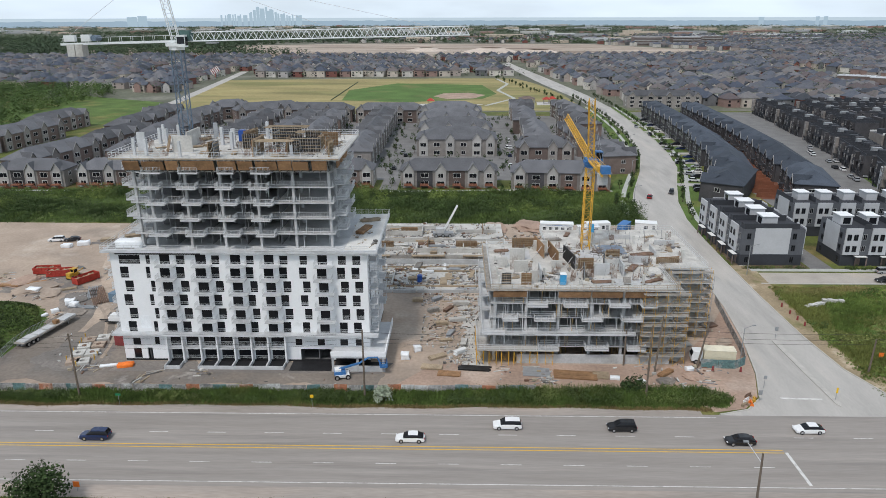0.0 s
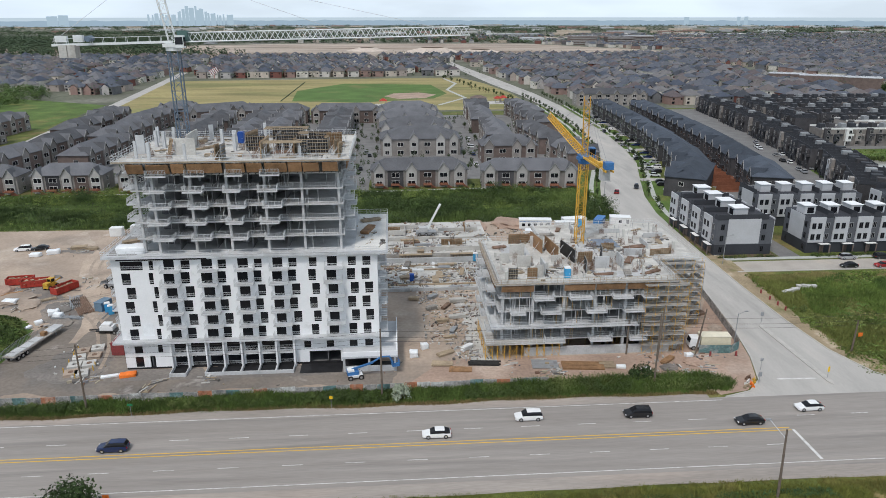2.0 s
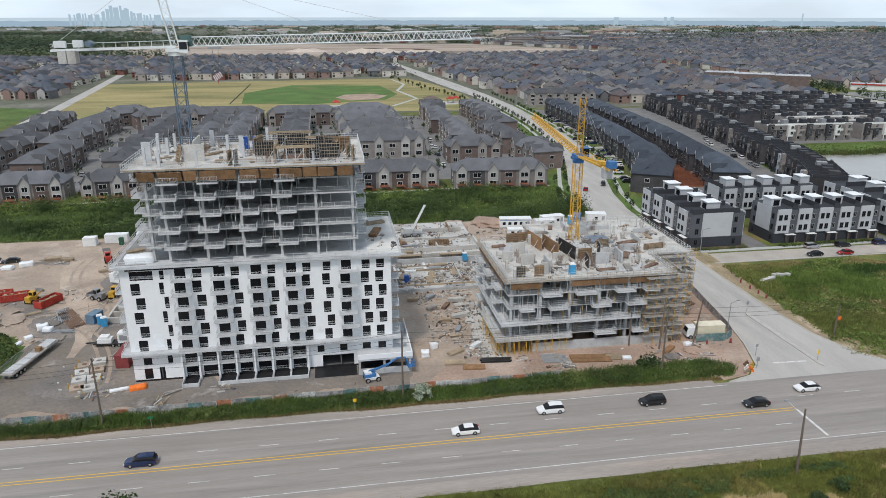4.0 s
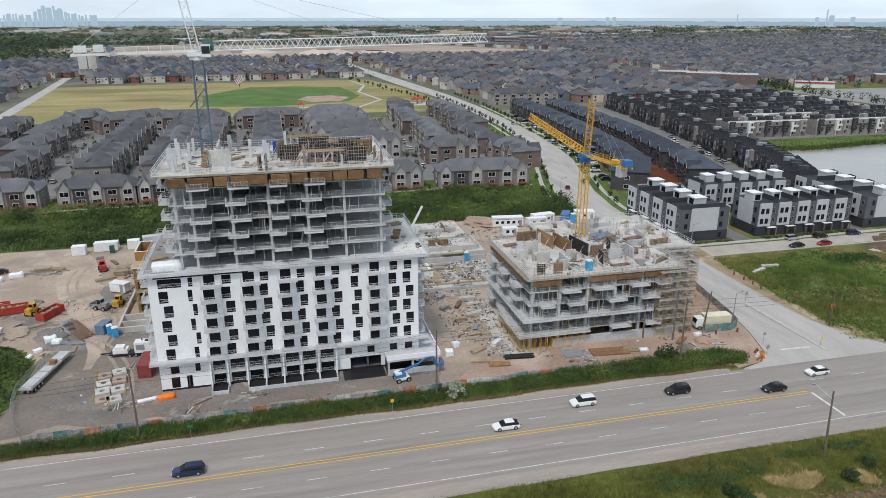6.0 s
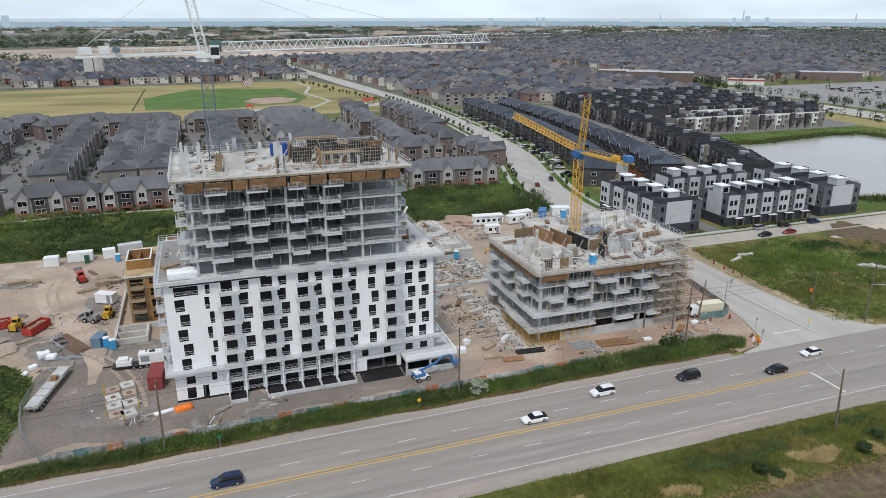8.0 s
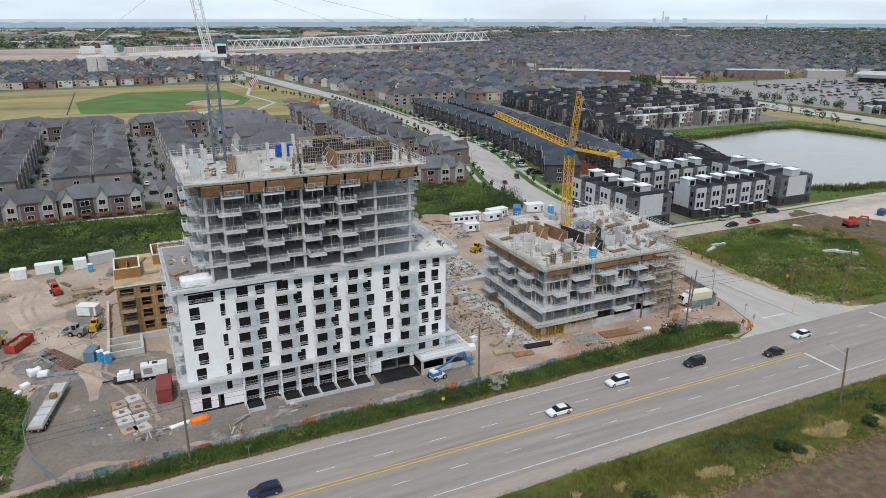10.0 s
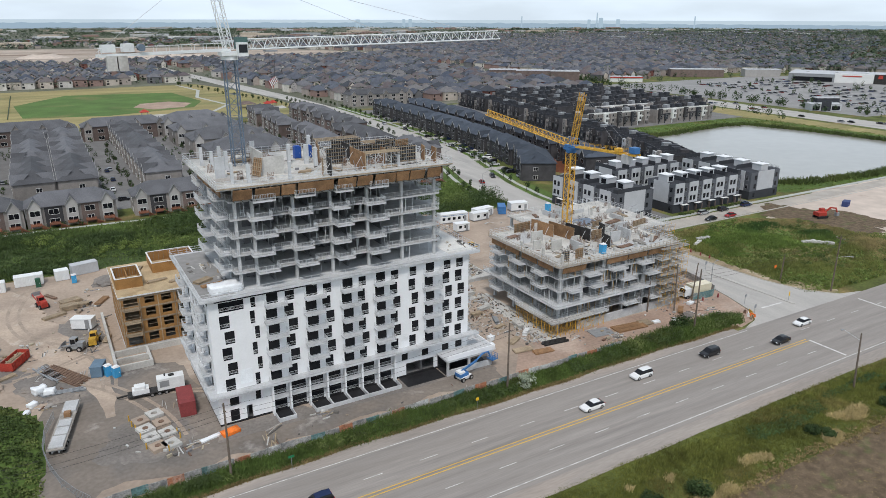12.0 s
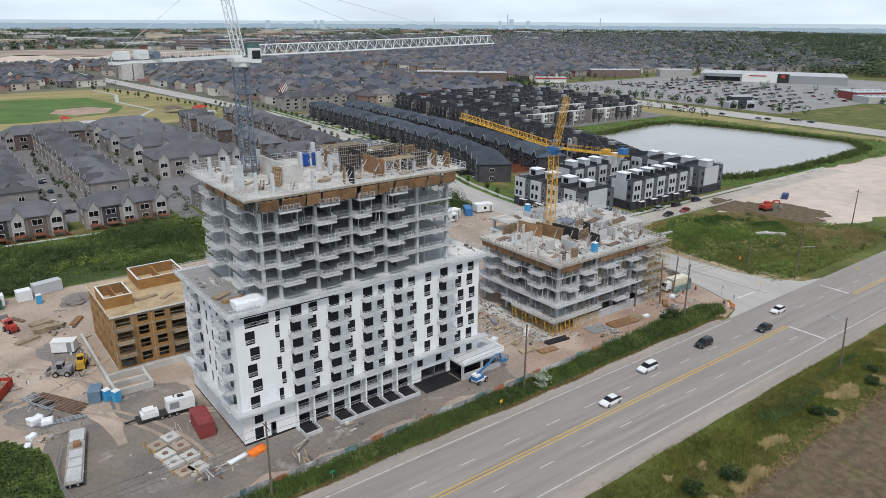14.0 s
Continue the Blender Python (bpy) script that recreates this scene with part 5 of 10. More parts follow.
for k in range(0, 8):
    part("floor_slab", Geo().box(AX0 + 0.31, AY0 + 0.31, LV[k] - 0.1, AX1 - 0.31, AY1 - 0.31, LV[k] + 0.12), concrete_shaded, tower)
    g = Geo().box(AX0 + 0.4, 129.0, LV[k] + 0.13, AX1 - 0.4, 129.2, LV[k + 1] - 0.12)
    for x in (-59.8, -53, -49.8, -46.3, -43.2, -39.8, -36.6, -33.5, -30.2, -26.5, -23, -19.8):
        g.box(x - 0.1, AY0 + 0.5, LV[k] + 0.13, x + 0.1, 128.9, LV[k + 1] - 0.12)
    part("partition", g, concrete_shaded, tower)
# podium roof
part("roof_slab", Geo().box(AX0 - 1.3, AY0 - 0.9, 22.62, AX1 + 2.0, AY1 + 0.6, 23.0), slab_white, tower, "pale podium roof slab")
part("roof_rail", rail(Geo(), [(AX1 + 1.9, AY1 + 0.5), (AX0 - 1.2, AY1 + 0.5), (AX0 - 1.2, AY0 - 0.8), (AX1 + 1.9, AY0 - 0.8), (AX1 + 1.9, AY1 + 0.5)], 23.0, 1.1, 1.5, 0.07), rail_pale, tower, "temporary guard rail round the podium roof")

# added sheet, coloured lighter than the slab to offset the tower's shade
part("roof_screed", Geo().box(-20.6, AY0 + 0.3, 23.004, AX1 + 1.6, AY1 + 0.2, 23.04), mat("pale roof screed", (0.66, 0.652, 0.625), 0.85, 0.12, 0.3, 12, 0.1, patch=(0.56, 0.54, 0.51), patch_at=0.55), tower, "pale roof screed")
part("roof_membrane", Geo().box(AX0 - 0.6, AY0 + 0.4, 23.004, -60.0, AY1 - 0.4, 23.05), plaza_grey, tower, "grey roof membrane")
part("west_band", Geo().box(AX0 - 0.06, AY0 + 0.2, 21.7, AX0 - 0.004, AY1 - 0.2, 22.55), membrane_black, tower, "black membrane strip below the roof edge")
part("ground_membrane", Geo().box(-31.6, 117.6, 0.07, -23.6, 121.4, 0.12).box(-23.3, 117.9, 0.07, -13.4, 121.4, 0.12), membrane_black, tower, "black membrane laid over the ground")

# open tower
TX0, TX1, TY0, TY1 = -59.6, -22.2, 122.6, 146.0
TZ = [23.0, 25.95, 28.9, 31.85, 34.8, 37.7, 40.2]
TCOL = (-58.6, -55.9, -49.3, -42.9, -36.2, -29.6, -23.0)
BALC = ((-56.9, -53.3), (-50.2, -46.7), (-43.2, -40.2), (-37.2, -33.7))
for k in range(1, 6):
    z = TZ[k]
    s = 0.65 if k % 2 else 0.0
    part("floor_slab", Geo().box(TX0, TY0, z - 0.24, TX1, TY1, z), concrete, tower, "bare concrete floor slab")
    for a, b in BALC:
        bs = part("tower_balcony", Geo().box(a + s, TY0 - 1.8, z - 0.24, b + s, TY0 - 0.003, z), slab_white, tower)
        part("balcony_rail", rail(Geo(), [(a + s + 0.06, TY0), (a + s + 0.06, TY0 - 1.74), (b + s - 0.06, TY0 - 1.74), (b + s - 0.06, TY0)], z, 1.05, 1.2, 0.06, 0.24), rail_pale, bs)
    for y0, y1 in ((124.0, 128.2), (136.0, 141.0)):
        bs = part("tower_balcony", Geo().box(TX0 - 1.8, y0 + s, z - 0.24, TX0 - 0.003, y1 + s, z), slab_white, tower)
        part("balcony_rail", rail(Geo(), [(TX0, y0 + s + 0.06), (TX0 - 1.74, y0 + s + 0.06), (TX0 - 1.74, y1 + s - 0.06), (TX0, y1 + s - 0.06)], z, 1.05, 1.2, 0.06, 0.24), rail_pale, bs)
    for y0, y1 in ((125.0, 128.5), (133.0, 136.8)):
        bs = part("tower_balcony", Geo().box(TX1 + 0.003, y0 + s, z - 0.24, TX1 + 1.8, y1 + s, z), slab_white, tower)
        part("balcony_rail", rail(Geo(), [(TX1, y0 + s + 0.06), (TX1 + 1.74, y0 + s + 0.06), (TX1 + 1.74, y1 + s - 0.06), (TX1, y1 + s - 0.06)], z, 1.05, 1.2, 0.06, 0.24), rail_pale, bs)
    gaps = [TX0] + [v + s for ab in BALC for v in ab] + [TX1]
    for a, b in zip(gaps[::2], gaps[1::2]):
        if b - a > 0.4:
            part("edge_rail", rail(Geo(), [(a + 0.04, TY0 + 0.08), (b - 0.04, TY0 + 0.08)], z, 1.05, 1.3, 0.05, 0.3), rail_pale, tower, "pale guard rail along the slab edge")
    part("edge_rail", rail(Geo(), [(TX0 + 0.08, TY0 + 0.2), (TX0 + 0.08, TY1)], z, 1.05, 1.8, 0.05), rail_pale, tower, "pale guard rail along the slab edge")
    part("edge_rail", rail(Geo(), [(TX1 - 0.08, TY0 + 0.2), (TX1 - 0.08, TY1)], z, 1.05, 1.8, 0.05), rail_pale, tower, "pale guard rail along the slab edge")
for k in range(6):
    z0, z1 = TZ[k], TZ[k + 1] - 0.24
    for x in TCOL:
        part("column", Geo().box(x - 0.22, TY0 + 0.35, z0, x + 0.22, TY0 + 1.0, z1), concrete, tower)
        for y in (130.0, 138.0, 145.0):
            part("column", Geo().box(x - 0.22, y - 0.4, z0, x + 0.22, y + 0.4, z1), concrete, tower)
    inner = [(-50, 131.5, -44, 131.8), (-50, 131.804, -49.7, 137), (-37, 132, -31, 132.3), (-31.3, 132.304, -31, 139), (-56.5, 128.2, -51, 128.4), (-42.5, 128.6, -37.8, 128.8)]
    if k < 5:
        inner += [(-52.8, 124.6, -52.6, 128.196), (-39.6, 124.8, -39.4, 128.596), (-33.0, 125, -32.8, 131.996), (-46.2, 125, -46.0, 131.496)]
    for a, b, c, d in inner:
        part("core_wall", Geo().box(a, b, z0, c, d, z1), concrete_shaded, tower, "shade-darkened inner concrete wall")
    prop = Geo().box(-0.04, -0.04, 0, 0.04, 0.04, z1 - z0).mesh("prop", rail_pale)
    for i in range(14 if k < 3 else 22):
        part("prop", prop, None, tower, "", pose(rng.uniform(TX0 + 1, TX1 - 1), rng.uniform(TY0 + 0.3, TY0 + 6), z0))
# working deck
concrete_deck = mat("dusty working deck", (0.5, 0.485, 0.455), 0.9, 0.18, 0.35, 10, 0.1, patch=(0.36, 0.335, 0.305), patch_at=0.52)


def starter_bars(name, spots, z, parent):
    g = Geo()
    for x, y in spots:
        for i in range(10):
            u, v = x + (i % 5) * 0.22, y + (i // 5) * 0.4
            g.box(u, v, z, u + 0.045, v + 0.045, z + rng.uniform(0.8, 1.6))
    return part(name, g, rust, parent, "rusty starter bars rising from the deck")


DX0, DX1, DY0, DY1, DZ = -61.6, -20.6, 120.7, 147.4, 40.2
part("deck", Geo().box(DX0, DY0, DZ - 0.2, DX1, DY1, DZ), concrete_deck, tower, "pale top deck of fresh concrete")
g = rail(Geo(), [(DX0 + 0.1, DY0 + 0.1), (DX1 - 0.1, DY0 + 0.1), (DX1 - 0.1, DY1 - 0.1), (DX0 + 0.1, DY1 - 0.1), (DX0 + 0.1, DY0 + 0.1)], DZ, 1.2, 1.3, 0.08, 0, 2)
part("deck_rail", g, rail_pale, tower, "pale timber and steel guard rail round the deck")
g = Geo()
for a, b, y in ((DX0, DX1, DY0 - 0.06), (DX0, DX1, DY1 + 0.02)):
    g.box(a, y, DZ - 0.06, b, y + 0.05, DZ + 0.12)
part("toe_board", g, timber, tower, "pale toe board")
FORMS = ((-59.2, -56.3), (-55.8, -51.9), (-51.6, -49.4), (-48.9, -42.9), (-42.2, -39.0), (-38.7, -36.0), (-35.5, -31.7), (-31.5, -29.1), (-28.9, -26.1), (-25.5, -22.8))
for a, b in FORMS:
    tilt = rng.uniform(14, 25)
    at = pose((a + b) / 2, DY0 + 0.55, 38.15, tilt, 0, 0)
    f = part("edge_form", Geo().box(-(b - a) / 2, -0.06, 0, (b - a) / 2, 0.06, 1.75), plywood, tower, "brown plywood slab edge form", at)
    g = Geo()
    for i in range(int((b - a) / 1.1) + 1):
        g.box(-(b - a) / 2 + 0.1 + i * 1.1, 0.065, -0.25, -(b - a) / 2 + 0.2 + i * 1.1, 0.2, 1.9)
    part("form_rib", g, timber, f)
    g = Geo()
    for i in range(int((b - a) / 1.3) + 1):
        u = a + 0.2 + i * 1.3
        g.beam((u, DY0 + 0.15, 39.95), (u, TY0 + 0.1, 37.72), 0.09).beam((u, DY0 + 0.2, 37.9), (u, TY0 + 0.2, 37.9), 0.08)
    part("form_bracket", g, form_black, tower, "dark steel brackets under the slab edge")
for y0, y1 in ((124, 127), (127.5, 131), (132, 136), (137, 140.5)):
    f = part("edge_form", Geo().box(TX0 - 0.9, y0, 38.2, TX0 - 0.75, y1, 39.9), plywood, tower, "brown plywood slab edge form")
for y0, y1 in ((123, 126), (127, 130), (131, 135)):
    f = part("edge_form", Geo().box(TX1 + 0.75, y0, 38.2, TX1 + 0.9, y1, 39.9), plywood, tower, "brown plywood slab edge form")
# stub columns and walls on the deck
for x, y, w, d, h in ((-59.5, 140.5, 0.5, 0.5, 2.7), (-58.6, 136.5, 0.5, 0.7, 2.6), (-56.4, 140.6, 0.5, 0.5, 2.6), (-59.0, 129.0, 1.5, 0.4, 2.9), (-58.3, 124.2, 0.45, 0.45, 2.7),
                      (-55.9, 123.6, 0.5, 0.6, 2.5), (-56.6, 134.8, 0.5, 0.8, 2.7), (-45.7, 135.0, 0.5, 0.8, 2.9), (-43.0, 133.5, 0.8, 0.5, 2.9), (-42.4, 130.5, 0.5, 0.8, 2.8),
                      (-49.5, 122.9, 0.4, 0.5, 2.4), (-39.0, 143.5, 0.5, 0.8, 2.8), (-49.8, 143.5, 0.8, 0.5, 2.6), (-29.6, 124.0, 0.4, 0.5, 1.6), (-36.2, 123.5, 0.4, 0.4, 1.4)):
    part("stub_column", Geo().box(x - w / 2, y - d / 2, DZ, x + w / 2, y + d / 2, DZ + h * 1.18), slab_white, tower)
part("stub_wall", Geo().box(-52.6, 127.6, DZ, -48.9, 127.95, DZ + 3.0), concrete_pale, tower, "pale freestanding concrete wall")
part("stub_wall", Geo().box(-51.5, 131.5, DZ, -51.2, 138.6, DZ + 3.0), concrete_pale, tower, "pale freestanding concrete wall")


def form_panel(x, y, z, w, h, turn, lean, face, group):
    """A braced wall form: face sheet, walers and studs, two push props."""
    t = thing("wall_form", "brown ribbed wall formwork panel standing on the concrete deck" if face is plywood else "black faced wall formwork panel standing on the concrete deck", "formwork", pose(x, y, z, lean, 0, turn), group)
    part("sheet", Geo().box(-w / 2, -0.04, 0, w / 2, 0.04, h), face, t)
    g = Geo()
    n = max(2, int(w / 0.45))
    for i in range(n + 1):
        u = -w / 2 + 0.05 + (w - 0.1) * i / n
        g.box(u - 0.04, -0.18, 0, u + 0.04, -0.045, h)
    part("stud", g, timber if face is plywood else frame_grey, t)
    g = Geo()
    for k in range(5):
        zz = 0.2 + (h - 0.4) * k / 4
        g.box(-w / 2, -0.27, zz - 0.05, w / 2, -0.185, zz + 0.05)
    part("waler", g, timber, t)
    g = Geo()
    for u in (-w * 0.3, w * 0.3):
        g.tube((u, 0.05, h * 0.75), (u, 1.5, 0.03), 0.05, n=5)
    part("push_prop", g, rail_pale, t)
    return t


for x, y, w, h, turn, lean, face in ((-53.6, 127.6, 1.8, 3.0, -62, -14, plywood), (-44.0, 123.0, 1.4, 2.7, 70, 0, plywood), (-42.9, 122.6, 2.4, 2.8, 85, 0, form_black), (-38.6, 130.6, 3.6, 2.9, 0, 0, form_black),
                                     (-40.2, 135.5, 5.0, 3.0, 75, 0, plywood), (-36.3, 126.4, 7.0, 3.0, 88, 0, plywood), (-33.0, 131.4, 3.6, 2.9, 3, 0, form_black), (-30.2, 130.8, 2.6, 2.9, 0, 0, form_black),
                                     (-29.4, 125.6, 1.8, 2.7, 8, 0, form_black), (-33.6, 138.0, 6.0, 3.0, 0, 0, form_black), (-25.4, 129.8, 2.6, 2.8, 80, 0, plywood), (-23.4, 126.6, 2.4, 2.7, 75, 0, plywood), (-24.2, 133.5, 3.0, 2.8, 10, 0, plywood), (-27.6, 126.8, 5.6, 2.9, 0, 0, form_black), (-31.0, 127.6, 2.0, 2.8, 85, 0, plywood), (-22.6, 124.0, 2.2, 2.7, 80, 0, plywood), (-27.0, 134.6, 4.4, 2.9, 4, 0, form_black), (-35.0, 134.8, 4.0, 2.8, 88, 0, form_black)):
    form_panel(x, y, DZ, w, h, turn, lean, face, "wall forms on the deck")


def shore_frame(x, y, z, l, d, h, group):
    """A table of galvanised frames and joists."""
    t = thing("shoring_table", "galvanised shoring table with timber joists standing on the deck", "scaffold", pose(x, y, z), group)
    for i in range(int(l / 1.5) + 1):
        g = Geo()
        u = i * 1.5
        for v in (0, d):
            g.box(u, v, 0, u + 0.08, v + 0.08, h)
        for k in (0.35, 0.7, 1.0):
            g.beam((u + 0.04, 0, h * k), (u + 0.04, d, h * k), 0.06)
        g.beam((u + 0.04, 0, h * 0.3), (u + 0.04, d, h * 0.9), 0.04)
        part("upright", g, rail_pale, t)
    g = Geo()
    for k in range(4):
        g.box(-0.6, d * k / 3, h, l + 0.6, d * k / 3 + 0.12, h + 0.14)
    part("joist", g, timber, t)
    return t


shore_frame(-35.8, 123.4, DZ, 6.0, 2.2, 2.6, "shoring frames")
shore_frame(-38.0, 139.5, DZ, 7.5, 3.0, 2.6, "shoring frames")
shore_frame(-30.6, 134.5, DZ, 4.5, 2.4, 2.4, "shoring frames")


def lumber(x, y, z, l, w, layers, turn, label, material, group, name="lumber_stack"):
    t = thing(name, label, "stack", pose(x, y, z, 0, 0, turn), group)
    part("bearer", Geo().box(-l * 0.35, -w / 2, 0, -l * 0.35 + 0.12, w / 2, 0.1).box(l * 0.35, -w / 2, 0, l * 0.35 + 0.12, w / 2, 0.1), timber, t)
    n = max(2, int(w / 0.24))
    for k in range(layers):
        prof = [(-w / 2, 0.0)]
        for i in range(n):
            v0, v1, dip = -w / 2 + i * w / n + 0.012, -w / 2 + (i + 1) * w / n - 0.012, rng.uniform(0, 0.03)
            prof += [(v0, 0.13 - dip), (v1, 0.13 - dip)] + ([(v1 + 0.006, 0.04), (v1 + 0.018, 0.04)] if i < n - 1 else [])
        prof.append((w / 2, 0.0))
        j, m, sk = rng.uniform(-0.25, 0.25), len(prof), rng.uniform(-0.06, 0.06)
        vs = [(e * l / 2 + j, v + sk * e, 0.1 + k * 0.14 + zz) for e in (-1, 1) for v, zz in prof]
        part("layer", Geo().add(vs, [tuple(range(m)), tuple(range(2 * m - 1, m - 1, -1))] + [(i, m + i, m + (i + 1) % m, (i + 1) % m) for i in range(m)]), material, t)
    return t


for x, y, l, w, n, a in ((-49.8, 132.2, 2.4, 0.8, 2, 20), (-47.8, 134.5, 3.0, 1.0, 2, 60), (-45.9, 126.0, 2.0, 0.9, 3, 10), (-40.5, 125.4, 2.6, 0.8, 2, 100), (-27.6, 128.4, 3.4, 1.0, 3, 15), (-31.5, 123.2, 3.0, 0.6, 2, 5),
                         (-52.0, 140.5, 4.0, 1.2, 3, 0), (-56.5, 131.5, 2.4, 0.7, 1, 40), (-26.0, 136.5, 4.0, 1.2, 3, 80)):
    lumber(x, y, DZ, l, w, n, a, "loose timber lengths stacked on the concrete deck", timber, "timber stacks on the deck")


def toilet(x, y, z, material, turn, label):
    t = thing("portable_toilet", label, "portable toilet", pose(x, y, z, 0, 0, turn), "portable toilets")
    part("cabin", Geo().box(-0.58, -0.58, 0.12, 0.58, 0.58, 2.15), material, t)
    part("base", Geo().box(-0.62, -0.62, 0, 0.62, 0.62, 0.115), frame_grey, t)
    g = Geo().prism([(-0.62, -0.62), (0.62, -0.62), (0.62, 0.62), (-0.62, 0.62)], 2.155, 2.22)
    g.box(-0.45, -0.45, 2.22, 0.45, 0.45, 2.36)
    part("roof", g, white_metal if material is cyan_toilet else material, t)
    d = part("door", Geo().box(-0.42, -0.63, 0.2, 0.42, -0.585, 2.05), material, t)
    part("door_handle", Geo().box(0.26, -0.67, 1.0, 0.34, -0.632, 1.15), white_metal, d)
    return t


toilet(-42.9, 138.8, DZ, blue_toilet, 0, "dark blue plastic portable toilet on the concrete deck")
toilet(-40.9, 138.6, DZ, blue_toilet, 0, "dark blue plastic portable toilet on the concrete deck")

# wrapped insulation on the podium roof
def wrapped(x, y, z, l, w, h, turn, label, material, group=""):
    bm = bmesh.new()
    bmesh.ops.create_cube(bm, size=1, matrix=Matrix.Diagonal((l, w, h, 1)))
    bmesh.ops.subdivide_edges(bm, edges=bm.edges, cuts=4, use_grid_fill=True)
    for v in bm.verts:
        k = noise.noise_vector(Vector((v.co.x * 0.9 + x, v.co.y * 0.9 + y, v.co.z * 1.3)))
        v.co += k * min(l, w, h) * 0.16
        v.co.z = max(v.co.z, -h / 2)
    me = bpy.data.meshes.new("plastic_bale")
    bm.to_mesh(me)
    bm.free()
    me.materials.append(material)
    for p in me.polygons:
        p.use_smooth = True
    ob = new("plastic_bale", me)
    ob.matrix_basis = pose(x, y, z + h / 2, 0, 0, turn)
    return tagged(ob, label, "bundle", group)


wrapped(-61.2, 123.6, 23.0, 5.0, 2.6, 1.3, 3, "white plastic wrapped insulation bundle on the podium roof", white_wrap, "roof bundles")
lumber(-63.4, 129.5, 23.0, 3.0, 1.4, 3, 30, "yellowish timber stack on the podium roof", timber, "roof stacks")
lumber(-62.6, 127.0, 23.0, 3.6, 1.0, 2, 10, "reddish plank stack on the podium roof", plywood, "roof stacks")
lumber(-18.4, 134, 23.0, 5.0, 1.6, 4, 75, "brown plank stack on the podium roof", plywood, "roof stacks")
lumber(-18.0, 141, 23.0, 4.0, 1.6, 3, 20, "timber stack on the podium roof", timber, "roof stacks")

# patio walls before the street-level doors
for i, (a, b) in enumerate(zip((-55.7, -49.2, -45.95, -42.6, -39.3, -36.05), (-52.65, -45.95, -42.6, -39.3, -36.05, -32.7))):
    t = thing("patio", "low pale concrete patio walls with a black membrane floor", "patio", pose(0, 0, 0), "patios along the front")
    part("front_wall", Geo().box(a + 0.15, 117.9, 0, b - 0.15, 118.15, 0.75), slab_white, t)
    part("side_wall", Geo().box(a + 0.003, 117.9, 0, a + 0.147, 120.3, 0.75), slab_white, t)
    part("side_wall", Geo().box(b - 0.147, 117.9, 0, b - 0.003, 120.3, 0.75), slab_white, t)
    part("membrane", Geo().box(a + 0.15, 118.16, 0.06, b - 0.15, 121.4, 0.14), membrane_black, t)
setting("trench", Geo().sheet([(-66.5, 117.2), (-64.9, 148), (-67.2, 148), (-67.2, 119.5), (-66.2, 117.0), (-14, 116.6), (-12, 121.0), (-64.5, 121.3)][4:] + [], 0.09), gravel, "dark gravel strip along the building foot", "ground")


# site litter: offcuts, clips, cans and bags, too small to pick apart
litter_mat = tinted("site litter", [(0.55, 0.54, 0.52), (0.46, 0.45, 0.43), (0.34, 0.27, 0.18), (0.42, 0.41, 0.39), (0.1, 0.095, 0.09), (0.17, 0.1, 0.07), (0.5, 0.5, 0.49), (0.26, 0.21, 0.16), (0.2, 0.2, 0.21), (0.3, 0.28, 0.26), (0.14, 0.13, 0.12), (0.38, 0.33, 0.25)], 0.8, 0.15, 0.8)


def litter(name, areas, label, lo=0.25, hi=1.6):
    """Small planks, blocks and lumps strewn over areas (x0, x1, y0, y1, z, n)."""
    g = Geo()
    for x0, x1, y0, y1, z, n in areas:
        # heaps of like pieces lying much the same way, and a few strays
        for i in range(max(2, n // 22)):
            cx, cy, way, sp = rng.uniform(x0, x1), rng.uniform(y0, y1), rng.choice((0, 90, 20, 75)) + rng.normal(0, 9), rng.uniform(0.5, 1.7)
            long_ = rng.uniform(0.6, 2.2) * hi
            for j in range(int(rng.uniform(4, 13))):
                k = rng.random()
                l, w, h = (long_ * rng.uniform(0.6, 1.1), rng.uniform(0.08, 0.28), rng.uniform(0.06, 0.16)) if k < 0.75 else (rng.uniform(lo, hi * 0.6), rng.uniform(lo, hi * 0.5), rng.uniform(0.1, 0.5))
                px_, py_ = min(x1, max(x0, cx + rng.normal(0, sp))), min(y1, max(y0, cy + rng.normal(0, sp)))
                g.turned(px_, py_, z, l, w, h, way + rng.normal(0, 8 if k < 0.75 else 50))
        for i in range(n // 10):
            g.turned(rng.uniform(x0, x1), rng.uniform(y0, y1), z, rng.uniform(lo * 0.5, hi * 0.5), rng.uniform(0.1, 0.35), rng.uniform(0.06, 0.25), rng.uniform(0, 180))
    return tagged(part(name, g, litter_mat), label, "litter", "", "stuff")


starter_bars("starter_bar", [(rng.uniform(-60, -24), rng.uniform(122.5, 145)) for i in range(26)], DZ, tower)
part("rebar_mat", Geo().box(-35.5, 127.5, DZ + 0.004, -30.5, 130.5, DZ + 0.08).box(-28.8, 131.5, DZ + 0.004, -24.5, 138, DZ + 0.09), rust, tower, "rusty reinforcing mat on the deck")
litter("deck_litter", ((-60, -22, 122, 146.5, DZ, 330), (-36, -22, 122, 140, DZ, 200), (-65, -60, 122, 146, 23.0, 40), (-21, -15, 122, 146, 23.0, 90)), "offcuts and small gear strewn on the working deck")
g = Geo()
for i in range(70):
    x, y = rng.uniform(-40, -22), rng.uniform(122, 140)
    h = rng.uniform(0.8, 2.8)
    g.beam((x, y, DZ), (x + rng.normal(0, 0.5), y + rng.normal(0, 0.5), DZ + h), 0.07)
part("loose_prop", g, frame_grey, tower, "slender grey props standing on the deck")

